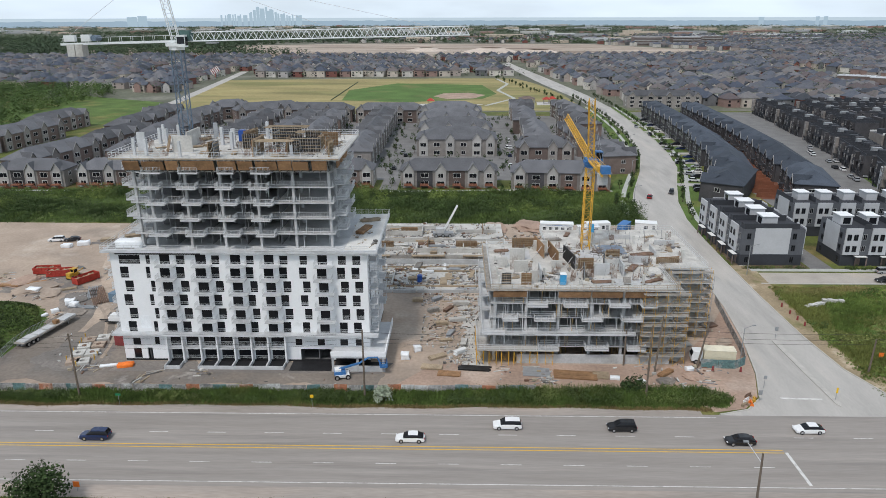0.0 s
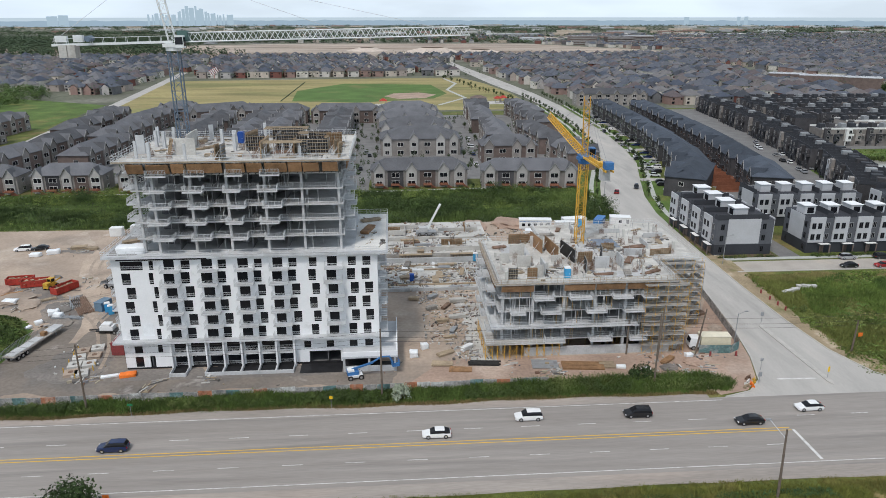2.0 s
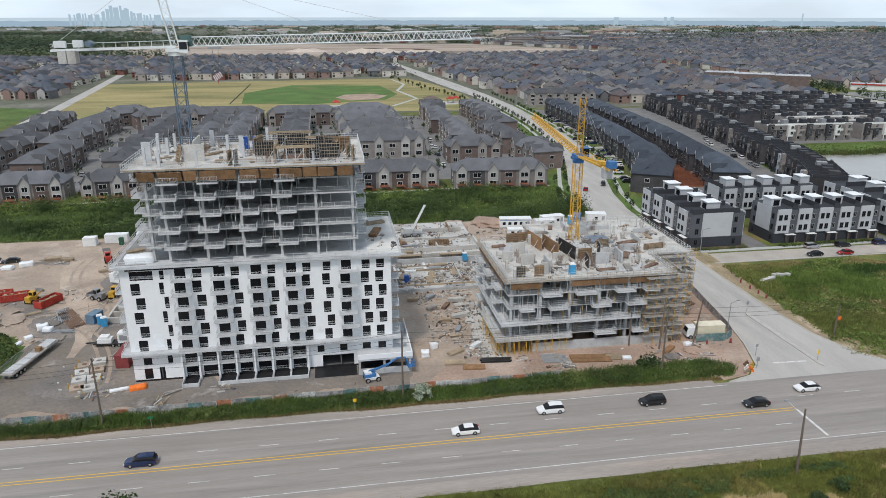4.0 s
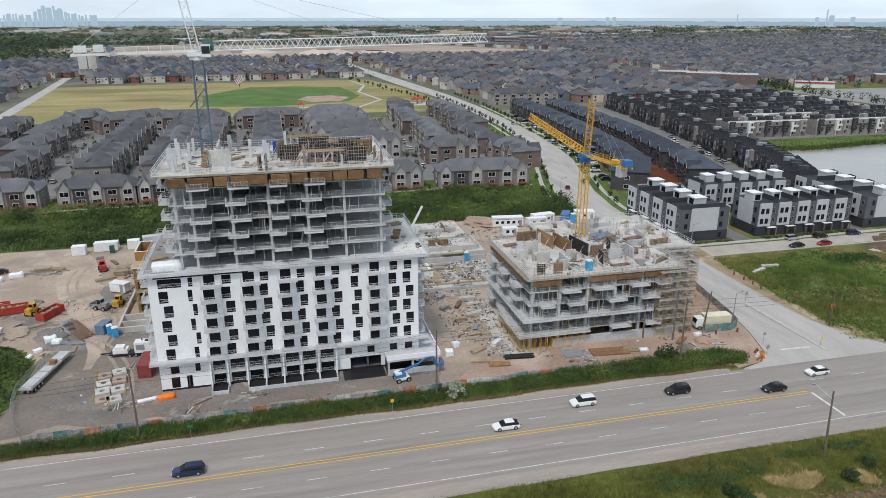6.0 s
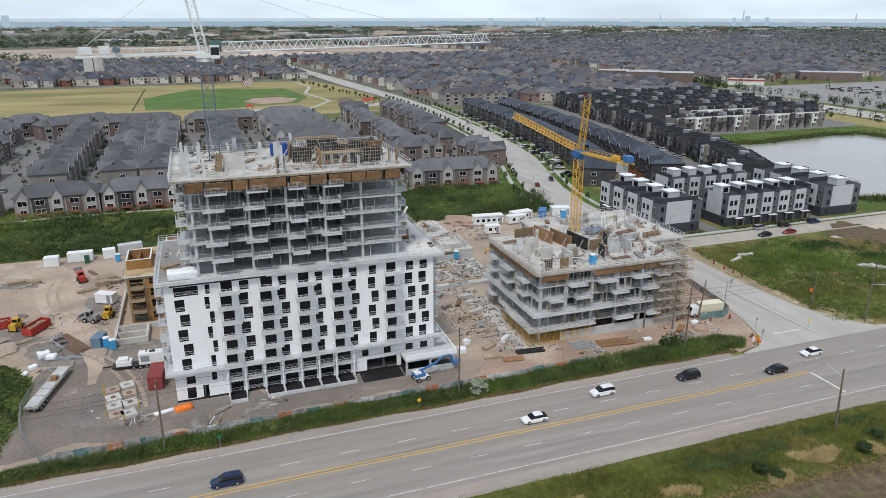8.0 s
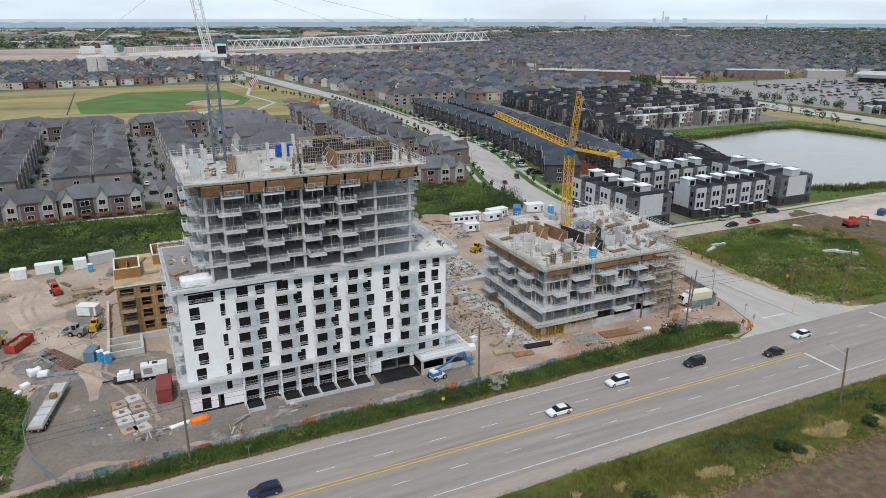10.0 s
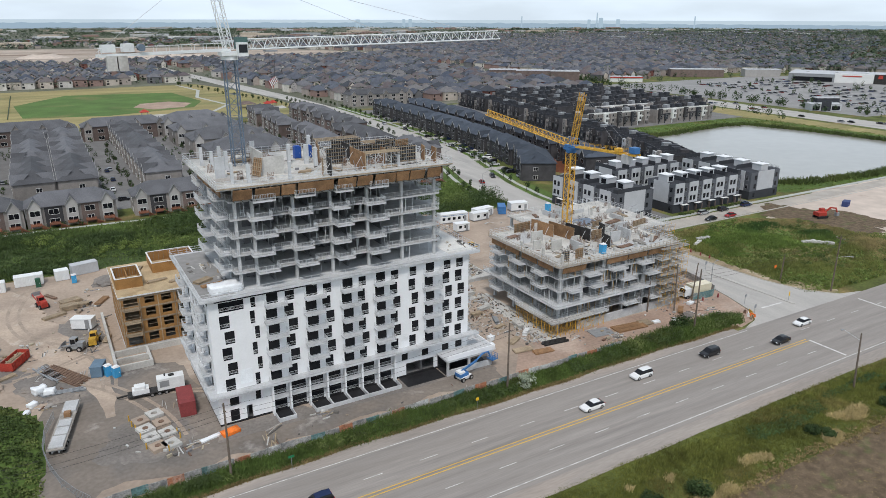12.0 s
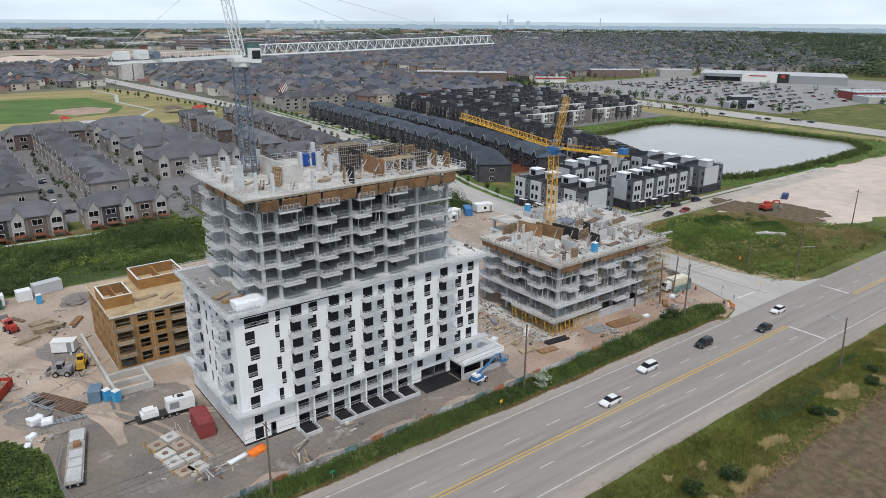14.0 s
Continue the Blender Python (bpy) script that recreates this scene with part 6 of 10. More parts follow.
# ======== second concrete building with scaffolding ========
second = thing("concrete_building", "half-built grey concrete apartment building with scaffolding and formwork", "building", pose(0, 0, 0))
BX0, BX1, BY0, BY1 = 6.8, 41.5, 122.4, 160.5
BZ = [0.0, 3.4, 6.6, 9.5, 12.4, 15.3]


def outline(k):
    return [(BX0, BY0), (BX1, BY0), (BX1, 134.0), (51.5, 134.0), (51.5, BY1), (20.0, BY1), (20.0, 149.0), (BX0, 149.0)]


for k in range(1, 6):
    g = Geo().prism(outline(k), BZ[k] - 0.24, BZ[k])
    part("floor_slab", g, concrete_deck if k == 5 else concrete, second, "bare concrete floor slab")
for k in range(5):
    z0, z1 = BZ[k], BZ[k + 1] - 0.24
    for x in (7.6, 13.6, 19.8, 26.0, 32.2, 40.6):
        for y in (123.0, 131.0, 139.0, 147.0):
            part("column", Geo().box(x - 0.25, y - 0.35, z0, x + 0.25, y + 0.35, z1), concrete, second)
    for x, y in ((50.8, 135.0), (50.8, 143.0), (50.8, 151.0), (50.8, 159.6), (44, 159.6), (36, 159.6), (28, 159.6), (21, 159.6), (21, 152)):
        part("column", Geo().box(x - 0.25, y - 0.35, z0, x + 0.25, y + 0.35, z1), concrete, second)
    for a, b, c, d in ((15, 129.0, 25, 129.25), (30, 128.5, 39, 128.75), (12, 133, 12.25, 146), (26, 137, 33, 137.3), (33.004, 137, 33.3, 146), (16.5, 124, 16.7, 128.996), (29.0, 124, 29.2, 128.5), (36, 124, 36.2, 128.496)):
        part("core_wall", Geo().box(a, b, z0, c, d, z1), concrete_shaded, second, "shade-darkened inner concrete wall")
    g = Geo()
    for i in range(60):
        x, y = (rng.uniform(BX0 + 0.6, BX1 - 0.6), rng.uniform(BY0 + 0.3, BY0 + 5)) if i < 40 else (rng.uniform(BX0 + 0.3, BX0 + 4), rng.uniform(BY0, 148))
        g.box(x - 0.04, y - 0.04, z0, x + 0.04, y + 0.04, z1)
    tagged(part("shoring", g, rail_pale if k != 0 else prop_ochre, second), "slender steel shoring props", kind="stuff")
    # guard rails on the slab edges
    if k > 0:
        part("edge_rail", rail(Geo(), [(BX0 + 0.1, 148.9), (BX0 + 0.1, BY0 + 0.1), (BX1 - 0.1, BY0 + 0.1), (BX1 - 0.1, 133.9), (51.4, 134.1), (51.4, BY1 - 0.1)], z0, 1.1, 1.5, 0.06), rail_pale, second)
# projecting balcony slabs and the wide third slab
for k, spans in ((4, ((13.5, 17.5), (20.5, 25.0), (29.0, 33.0), (35.0, 38.0))), (3, ((9, 12), (15.0, 19.0), (24.0, 28.0), (31.5, 35.5))), (1, ((16, 20), (25.0, 29.5), (33.0, 36.5)))):
    for a, b in spans:
        z = BZ[k]
        bs = part("balcony", Geo().box(a, BY0 - 1.8, z - 0.24, b, BY0 - 0.003, z), slab_white, second)
        part("balcony_rail", rail(Geo(), [(a + 0.06, BY0), (a + 0.06, BY0 - 1.74), (b - 0.06, BY0 - 1.74), (b - 0.06, BY0)], z, 1.05, 1.2, 0.06, 0.26), rail_pale, bs)
    for a, b in ((126, 130), (134, 138.5), (142, 146)):
        z = BZ[k]
        bs = part("balcony", Geo().box(BX0 - 1.8, a, z - 0.24, BX0 - 0.003, b, z), slab_white, second)
        part("balcony_rail", rail(Geo(), [(BX0, a + 0.06), (BX0 - 1.74, a + 0.06), (BX0 - 1.74, b - 0.06), (BX0, b - 0.06)], z, 1.05, 1.2, 0.06, 0.26), rail_pale, bs)
g = Geo().box(BX0 - 1.6, BY0 - 1.6, BZ[2] - 0.3, 34.5, BY0 - 0.004, BZ[2] + 0.05).box(BX0 - 1.6, BY0 - 0.004, BZ[2] - 0.3, BX0 - 0.004, 149, BZ[2] + 0.05)
part("wide_slab", g, slab_white, second, "pale projecting slab band")
part("wide_slab_rail", rail(Geo(), [(BX0 - 1.5, 149), (BX0 - 1.5, BY0 - 1.5), (34.4, BY0 - 1.5)], BZ[2] + 0.05, 1.1, 1.4, 0.06, 0.3), rail_pale, second)
g = Geo().box(BX0 - 2.6, BY0 - 1.9, BZ[1] - 0.3, 20, BY0 - 0.004, BZ[1] - 0.05).box(BX0 - 2.6, BY0 - 0.004, BZ[1] - 0.3, BX0 - 0.004, 134, BZ[1] - 0.05)
part("canopy_slab", g, concrete_pale, second, "pale lower terrace slab")
part("canopy_rail", rail(Geo(), [(BX0 - 2.5, 134), (BX0 - 2.5, BY0 - 1.8), (19.9, BY0 - 1.8)], BZ[1] - 0.05, 1.1, 1.4, 0.06), rail_pale, second)
part("plinth_wall", Geo().box(12, BY0 - 0.8, 0, BX1, BY0 - 0.5, 1.9), concrete, second, "grey concrete foundation wall")
g = rail(Geo(), [(BX0 + 0.1, 148.9), (BX0 + 0.1, BY0 + 0.1), (BX1 - 0.1, BY0 + 0.1), (BX1 - 0.1, 133.9), (51.4, 134.1), (51.4, BY1 - 0.1), (20.1, BY1 - 0.1), (20.1, 149), (BX0 + 0.1, 148.9)], BZ[5], 1.15, 1.4, 0.07)
part("deck_rail", g, rail_pale, second, "timber guard rail round the deck")
# slab edge forms under the deck
for a, b in ((7.2, 13.5), (19.5, 25.5), (25.8, 31.5), (32, 37.5)):
    f = part("edge_form", Geo().box(-(b - a) / 2, -0.06, 0, (b - a) / 2, 0.06, 1.3), plywood, second, "brown plywood slab edge form", pose((a + b) / 2, BY0 - 0.5, 13.75, 12, 0, 0))
for a, b in ((124, 129), (129.5, 135), (136, 141), (141.5, 147)):
    part("edge_form", Geo().box(BX0 - 0.6, a, 13.8, BX0 - 0.45, b, 15.1), plywood, second, "brown plywood slab edge form")


def scaffold(name, x0, y0, nx, bay, d, levels, lift, along, group, material):
    """A run of frame scaffold: uprights, ledgers, braces and plank decks."""
    t = thing("scaffold", "steel frame scaffold with plank decks against the concrete building", "scaffold", pose(x0, y0, 0, 0, 0, 0 if along == "x" else 90), group)
    h = levels * lift
    for i in range(nx + 1):
        g = Geo()
        for v in (0, d):
            g.tube((i * bay, v, 0), (i * bay, v, h + 0.9), 0.035, n=5)
        for k in range(1, levels + 1):
            g.beam((i * bay, 0, k * lift), (i * bay, d, k * lift), 0.05)
            g.beam((i * bay, 0, k * lift - lift * 0.45), (i * bay, d, k * lift - lift * 0.45), 0.05)
        part("upright", g, material, t)
    for k in range(1, levels + 1):
        g = Geo()
        for v in (0, d):
            g.beam((0, v, k * lift), (nx * bay, v, k * lift), 0.05)
            g.beam((0, v, k * lift + 0.9), (nx * bay, v, k * lift + 0.9), 0.04)
        part("ledger", g, rail_pale, t)
        part("plank_deck", Geo().box(-0.2, 0.08, k * lift + 0.03, nx * bay + 0.2, d - 0.08, k * lift + 0.1), plank_grey, t)
    g = Geo()
    for i in range(nx):
        for k in range(levels):
            g.beam((i * bay, 0, k * lift), ((i + 1) * bay, 0, (k + 1) * lift), 0.03)
    part("brace", g, material, t)
    return t


scaffold("s", 35.5, 120.6, 4, 2.1, 1.3, 7, 2.1, "x", "scaffolds on the concrete building", steel_yellow)
scaffold("s", 43.4, 122.0, 5, 2.1, 1.3, 7, 2.1, "y", "scaffolds on the concrete building", frame_grey)
scaffold("s", 43.6, 132.4, 4, 2.1, 1.3, 7, 2.1, "x", "scaffolds on the concrete building", steel_yellow)
scaffold("s", 53.2, 134.4, 6, 2.1, 1.3, 6, 2.1, "y", "scaffolds on the concrete building", frame_grey)
# yellow shoring towers at street level
for x, y in ((4.2, 120.6), (6.6, 120.6), (9.0, 120.4), (11.4, 120.4), (4.2, 123.2), (4.2, 126.0), (4.2, 129.2), (14.5, 120.6), (17.5, 120.8), (4.2, 132.5)):
    t = thing("shoring_tower", "yellow steel shoring frame below the slab edge", "shoring", pose(x, y, 0), "yellow shoring frames")
    for u in (0, 1.4):
        g = Geo()
        for v in (0, 1.0):
            g.tube((u, v, 0), (u, v, 3.0), 0.05, n=5)
        for z in (0.4, 1.5, 2.7):
            g.beam((u, 0, z), (u, 1.0, z), 0.05)
        part("upright", g, steel_yellow, t)
    g = Geo().beam((0, 0, 0.4), (1.4, 0, 2.6), 0.04).beam((0, 0, 2.6), (1.4, 0, 0.4), 0.04).beam((0, 1, 0.4), (1.4, 1, 2.6), 0.04)
    part("brace", g, steel_yellow, t)

# deck work
ZB = BZ[5]
starter_bars("starter_bar", [(rng.uniform(8, 40), rng.uniform(123, 147)) for i in range(34)] + [(rng.uniform(22, 50), rng.uniform(136, 159)) for i in range(20)], ZB, second)
for x0, y0, x1, y1 in ((24.0, 139.5, 31.5, 145.0), (27, 124.0, 38.5, 127.8), (36.5, 136, 41, 141), (10, 139, 16, 146)):
    part("damp_patch", Geo().box(x0, y0, ZB + 0.002, x1, y1, ZB + 0.03), concrete, second, "darker grey newly poured patch on the deck")
g = Geo()
for y0, y1 in ((BY0 - 1.0, BY0 - 0.35),):
    g.box(BX0 - 0.9, y0, ZB - 0.1, BX1 + 0.6, y1, ZB - 0.04)
g.box(BX0 - 1.0, BY0 - 0.34, ZB - 0.1, BX0 - 0.1, 148, ZB - 0.04).box(BX1 + 0.1, BY0, ZB - 0.1, BX1 + 0.9, 133.5, ZB - 0.04)
part("catwalk", g, plank_grey, second, "grey plank catwalk along the deck edge")
part("catwalk_rail", rail(Geo(), [(BX0 - 0.9, 148), (BX0 - 0.9, BY0 - 0.9), (BX1 + 0.5, BY0 - 0.9), (BX1 + 0.8, 133.4)], ZB - 0.04, 1.2, 1.2, 0.06), timber, second)
for x0, y0, x1, y1, h in ((16.5, 126.5, 16.8, 131, 2.3), (27.5, 129.5, 30.5, 129.8, 2.5), (33, 129, 33.3, 133, 2.4), (36, 137, 40, 137.3, 1.5), (42.5, 141, 42.8, 146, 1.2), (44.5, 149, 49, 149.3, 1.1), (29, 152, 29.3, 157, 1.3), (35, 153, 40, 153.3, 1.0)):
    part("stub_wall", Geo().box(x0, y0, ZB, x1, y1, ZB + h), concrete, second, "grey freestanding concrete wall")
for x, y, w, h in ((13, 138.5, 3.2, 2.6), (13.2, 131.5, 2.8, 2.4), (15.2, 125.6, 1.6, 2.5), (18.5, 144.6, 3.0, 2.4), (9.6, 134.0, 2.0, 2.2), (20.6, 133.8, 2.2, 1.6)):
    part("stub_wall", Geo().box(x - w / 2, y - 0.15, ZB, x + w / 2, y + 0.15, ZB + h), concrete_pale, second, "pale freestanding concrete wall")
for x, y in ((8.3, 123.5), (8.3, 130.0), (8.3, 138), (17.5, 129), (24, 124.5), (30, 124), (36, 125), (38, 131), (31, 151), (40, 150), (48, 140), (48, 152)):
    part("stub_column", Geo().box(x - 0.22, y - 0.3, ZB, x + 0.22, y + 0.3, ZB + rng.uniform(0.9, 2.2)), concrete_pale, second)
for x, y, w, h, turn, face in ((9.8, 124.3, 1.9, 2.4, 0, form_black), (13.6, 124.4, 2.0, 2.4, 0, plywood), (18.0, 143.0, 7.0, 3.0, 100, plywood), (20.5, 139.0, 8.0, 3.0, 98, plywood), (23.5, 136.5, 7.5, 2.9, 100, form_black),
                               (25.2, 128.6, 3.2, 2.6, 82, form_black), (30.6, 136.0, 2.6, 2.6, 80, form_black), (26.4, 133.2, 3.2, 2.4, 5, plywood), (33.5, 141.0, 3.0, 1.6, 5, plywood), (15.0, 147.0, 5.0, 2.2, 5, plywood), (44.0, 137.0, 5.0, 1.4, 10, plywood)):
    form_panel(x, y, ZB, w, h, turn, 0, face, "wall forms on the second deck")
toilet(20.6, 124.6, ZB, cyan_toilet, 0, "light blue portable toilet on the concrete deck")
toilet(32.1, 158.6, ZB, cyan_toilet, 0, "light blue portable toilet on the concrete deck")
for x, y, l, w, n, a in ((28.4, 125.6, 4.2, 1.2, 2, 8), (33.2, 126.0, 3.5, 1.4, 3, 80), (38.0, 126.2, 5.0, 1.0, 2, 30), (11.0, 127.6, 3.0, 1.0, 1, 20), (36.0, 133.5, 4.0, 1.4, 2, 60), (40.0, 142.0, 5.0, 1.6, 2, 15), (47, 146, 4.0, 1.0, 1, 80),
                         (22.0, 152.0, 4.0, 1.2, 3, 10), (26.0, 156.0, 3.0, 1.0, 2, 70), (10.0, 144.0, 3.0, 1.4, 2, 10), (45.0, 155.0, 3.0, 0.8, 1, 30), (30.0, 131.5, 3.6, 1.0, 2, 110)):
    lumber(x, y, ZB, l, w, n, a, "loose timber and plank lengths on the concrete deck", (plank_grey, timber, rust)[n % 3], "timber stacks on the second deck")
solo("blue_tarpaulin", Geo().box(31, 142.5, ZB, 37, 148.5, ZB + 0.12), mat("faded blue sheet", (0.2, 0.24, 0.3), 0.7, 0.2, 0.6, 6), "faded blue grey sheet laid on the concrete deck", "sheet")

litter("second_deck_litter", ((7.5, 41, 123, 148, ZB, 520), (22, 41, 135, 150, ZB, 200), (41, 51, 136, 160, ZB, 60)), "offcuts, props and small gear strewn on the second deck")
for k in range(1, 5):
    for j, m in enumerate((prop_ochre, rail_pale)):
        prop = Geo().box(-0.04, -0.04, 0, 0.04, 0.04, BZ[k + 1] - 0.24 - BZ[k]).mesh("edge_prop", m)
        for i in range(9):
            part("edge_prop", prop, None, second, "", pose(rng.uniform(BX0 + 0.6, BX1 - 1.0), BY0 - 0.08, BZ[k]))
        for i in range(5):
            part("edge_prop", prop, None, second, "", pose(BX0 - 0.08, rng.uniform(BY0 + 1, 147), BZ[k]))
g = Geo()
for i in range(90):
    x, y = rng.uniform(8, 48), rng.uniform(124, 158)
    if x > 41 and y < 135 or x < 20 and y > 148:
        continue
    g.beam((x, y, ZB), (x + rng.normal(0, 0.4), y + rng.normal(0, 0.4), ZB + rng.uniform(0.7, 2.4)), 0.06)
part("loose_prop", g, frame_grey, second, "slender grey props standing on the deck")

# ======== timber framed building ========
wood = thing("timber_building", "half-built timber framed apartment block sheathed in brown board", "building", pose(0, 0, 0))
WX0, WX1, WY0, WY1, WH = -74.6, -56.5, 160.0, 180.5, 11.2


def osb_wall(x0, x1, y, holes, at=None, z1=WH):
    g = Geo().wall(x0, x1, 0.4, z1, y, 0.22, holes)
    return g.moved(at) if at else g


holes = []
for k in range(4):
    z = 0.7 + k * 2.75
    for x, w in ((-72.6, 2.7), (-69.0, 1.9), (-65.8, 1.9), (-62.3, 2.9), (-58.6, 1.9)):
        holes.append((x - w / 2, x + w / 2, z + (0.0 if w > 2 else 0.35), z + 2.15))
part("front_wall", osb_wall(WX0, WX1, WY0, holes), osb, wood, "brown board wall with empty openings")
sw = Matrix(((0, 1, 0, WX0), (1, 0, 0, 0), (0, 0, 1, 0), (0, 0, 0, 1)))
side = []
for k in range(4):
    z = 0.9 + k * 2.75
    for y, w in ((163.0, 1.4), (168.4, 1.6), (173.2, 1.4), (177.5, 1.2)):
        side.append((y - w / 2, y + w / 2, z + 0.4, z + 1.9))
part("west_wall", Geo().wall(WY0 + 0.224, WY1, 0.4, WH, 0, 0.22, side).moved(sw), osb, wood)
part("east_wall", Geo().box(WX1 - 0.22, WY0 + 0.224, 0.4, WX1, WY1, WH), osb, wood)
part("back_wall", Geo().box(WX0 + 0.224, WY1 - 0.22, 0.4, WX1 - 0.224, WY1, WH), osb, wood)
for k in range(1, 5):
    z = k * 2.75 + 0.3 if k < 4 else WH - 0.3
    part("storey_band", Geo().box(WX0 - 0.06, WY0 - 0.06, z - 0.16, WX1, WY0 - 0.004, z + 0.16).box(WX0 - 0.06, WY0 - 0.003, z - 0.16, WX0 - 0.004, WY1, z + 0.16), timber, wood, "timber band at the storey joint")
for x in (WX0 + 0.1, -70.9, -67.4, -64.2, -60.4, WX1 - 0.1):
    part("post", Geo().box(x - 0.1, WY0 - 0.1, 0.4, x + 0.1, WY0 - 0.065, WH - 0.5), timber, wood)
for a, b, c, d in holes:
    part("opening_brace", Geo().box(a, WY0 + 0.05, c + 0.8, b, WY0 + 0.13, c + 0.88), timber, wood, "timber rail across the empty opening")
part("foundation", Geo().box(WX0 - 0.1, WY0 - 0.1, 0, WX1 + 0.1, WY1 + 0.1, 0.396), concrete, wood)
for k in range(1, 4):
    part("floor", Geo().box(WX0 + 0.23, WY0 + 0.23, k * 2.75 + 0.25, WX1 - 0.23, WY1 - 0.23, k * 2.75 + 0.5), timber, wood)
part("inner_wall", Geo().box(WX0 + 0.3, 165, 0.5, WX1 - 0.3, 165.2, WH - 0.1).box(-67.6, WY0 + 0.4, 0.5, -67.4, 164.9, WH - 0.1).box(-71, WY0 + 0.4, 0.5, -70.8, 164.9, WH - 0.1).box(-63.9, WY0 + 0.4, 0.5, -63.7, 164.9, WH - 0.1), timber, wood)
part("roof_deck", Geo().box(WX0 - 0.25, WY0 - 0.25, WH + 0.003, WX1 + 0.25, WY1 + 0.25, WH + 0.3), osb_pale, wood, "pale sheathed roof deck")
part("roof_edge", Geo().box(WX0 - 0.3, WY0 - 0.3, WH + 0.05, WX1 + 0.3, WY0 - 0.255, WH + 0.34).box(WX0 - 0.3, WY0 - 0.25, WH + 0.05, WX0 - 0.255, WY1, WH + 0.34), trim_white, wood)
for x0, x1, y0, y1 in ((-74.6, -69.4, 164.5, 172.5), (-66.5, -57.0, 171.5, 180.3)):
    g = Geo()
    for a, b, c, d in ((x0, y0, x1, y0 + 0.2), (x0, y1 - 0.2, x1, y1), (x0, y0 + 0.2, x0 + 0.2, y1 - 0.2), (x1 - 0.2, y0 + 0.2, x1, y1 - 0.2)):
        g.box(a, b, WH + 0.3, c, d, WH + 2.5)
    g.box((x0 + x1) / 2 - 0.1, y0 + 0.2, WH + 0.3, (x0 + x1) / 2 + 0.1, y1 - 0.2, WH + 2.2)
    part("roof_box", g, osb, wood, "open topped board rooftop enclosure")
    g = Geo()
    for a, b, c, d in ((x0 - 0.06, y0 - 0.06, x1 + 0.06, y0 + 0.26), (x0 - 0.06, y1 - 0.26, x1 + 0.06, y1 + 0.06), (x0 - 0.06, y0 + 0.26, x0 + 0.26, y1 - 0.26), (x1 - 0.26, y0 + 0.26, x1 + 0.06, y1 - 0.26)):
        g.box(a, b, WH + 2.503, c, d, WH + 2.6)
    part("cap_strip", g, trim_white, wood, "white membrane over the wall tops")
    g = Geo()
    for i in range(9):
        x = x0 + 0.5 + i * (x1 - x0 - 1) / 8
        g.box(x - 0.04, y0 + 0.2, WH + 0.3, x + 0.04, y0 + 0.35, WH + 2.4)
        g.box(x - 0.04, y1 - 0.35, WH + 0.3, x + 0.04, y1 - 0.2, WH + 2.4)
    part("stud", g, timber, wood)
for k in range(1, 4):
    for x0, x1 in ((-74.2, -71.2), (-63.9, -61.0)):
        z = k * 2.75 + 0.3
        part("balcony", Geo().box(x0, WY0 - 1.5, z, x1, WY0 - 0.003, z + 0.25), timber, wood)
        part("balcony_rail", rail(Geo(), [(x0, WY0), (x0, WY0 - 1.45), (x1, WY0 - 1.45), (x1, WY0)], z + 0.25, 1.0, 1.4, 0.06), timber, wood)
for x, y, l, a in ((-66.5, 166, 4.0, 10), (-63, 164.5, 3.0, 40), (-69, 175, 4.5, 70), (-71.5, 177.5, 3.5, 5)):
    lumber(x, y, WH + 0.3, l, 1.0, 2, a, "loose timber lengths on the sheathed roof", timber, "timber stacks on the roof")
fw = thing("foundation_wall", "pale concrete foundation walls beside the timber building", "wall", pose(0, 0, 0))
for x0, y0, x1, y1 in ((-77.6, 150.0, -77.1, 180.0), (-77.1, 150.0, -70.8, 150.5), (-71.3, 150.5, -70.8, 157.0), (-77.1, 157.0, -58.0, 157.5), (-77.1, 153.4, -71.3, 153.8)):
    part("wall", Geo().box(x0, y0, 0, x1, y1, 1.3), concrete_pale, fw)

# ======== tower cranes ========
def lattice(g, a, b, w, bay, r=0.09, thin=0.05, tri=False):
    """A lattice boom between two points: chords and zigzag braces."""
    a, b = Vector(a), Vector(b)
    d = b - a
    L = d.length
    d.normalize()
    s = d.cross(Vector((0, 0, 1)))
    s = s.normalized() if s.length > 1e-2 else Vector((1, 0, 0))
    u = s.cross(d).normalized()
    if tri:
        corners = [s * -w / 2, s * w / 2, u * w * 0.95]
    else:
        corners = [s * i * w / 2 + u * j * w / 2 for i, j in ((-1, -1), (1, -1), (1, 1), (-1, 1))]
    for c in corners:
        g.tube(a + c, b + c, r, n=5)
    n = max(1, round(L / bay))
    k = len(corners)
    for i in range(n):
        p, q, m = a + d * (L * i / n), a + d * (L * (i + 1) / n), a + d * (L * (i + 0.5) / n)
        for j in range(k):
            c, e = corners[j], corners[(j + 1) % k]
            if tri:
                g.beam(p + c, m + e, thin * 1.3)
                g.beam(m + e, q + c, thin * 1.3)
            else:
                if i % 2:
                    c, e = e, c
                g.beam(p + c, q + e, thin * 1.3)
                g.beam(p + corners[j], p + corners[(j + 1) % k], thin)
    return g


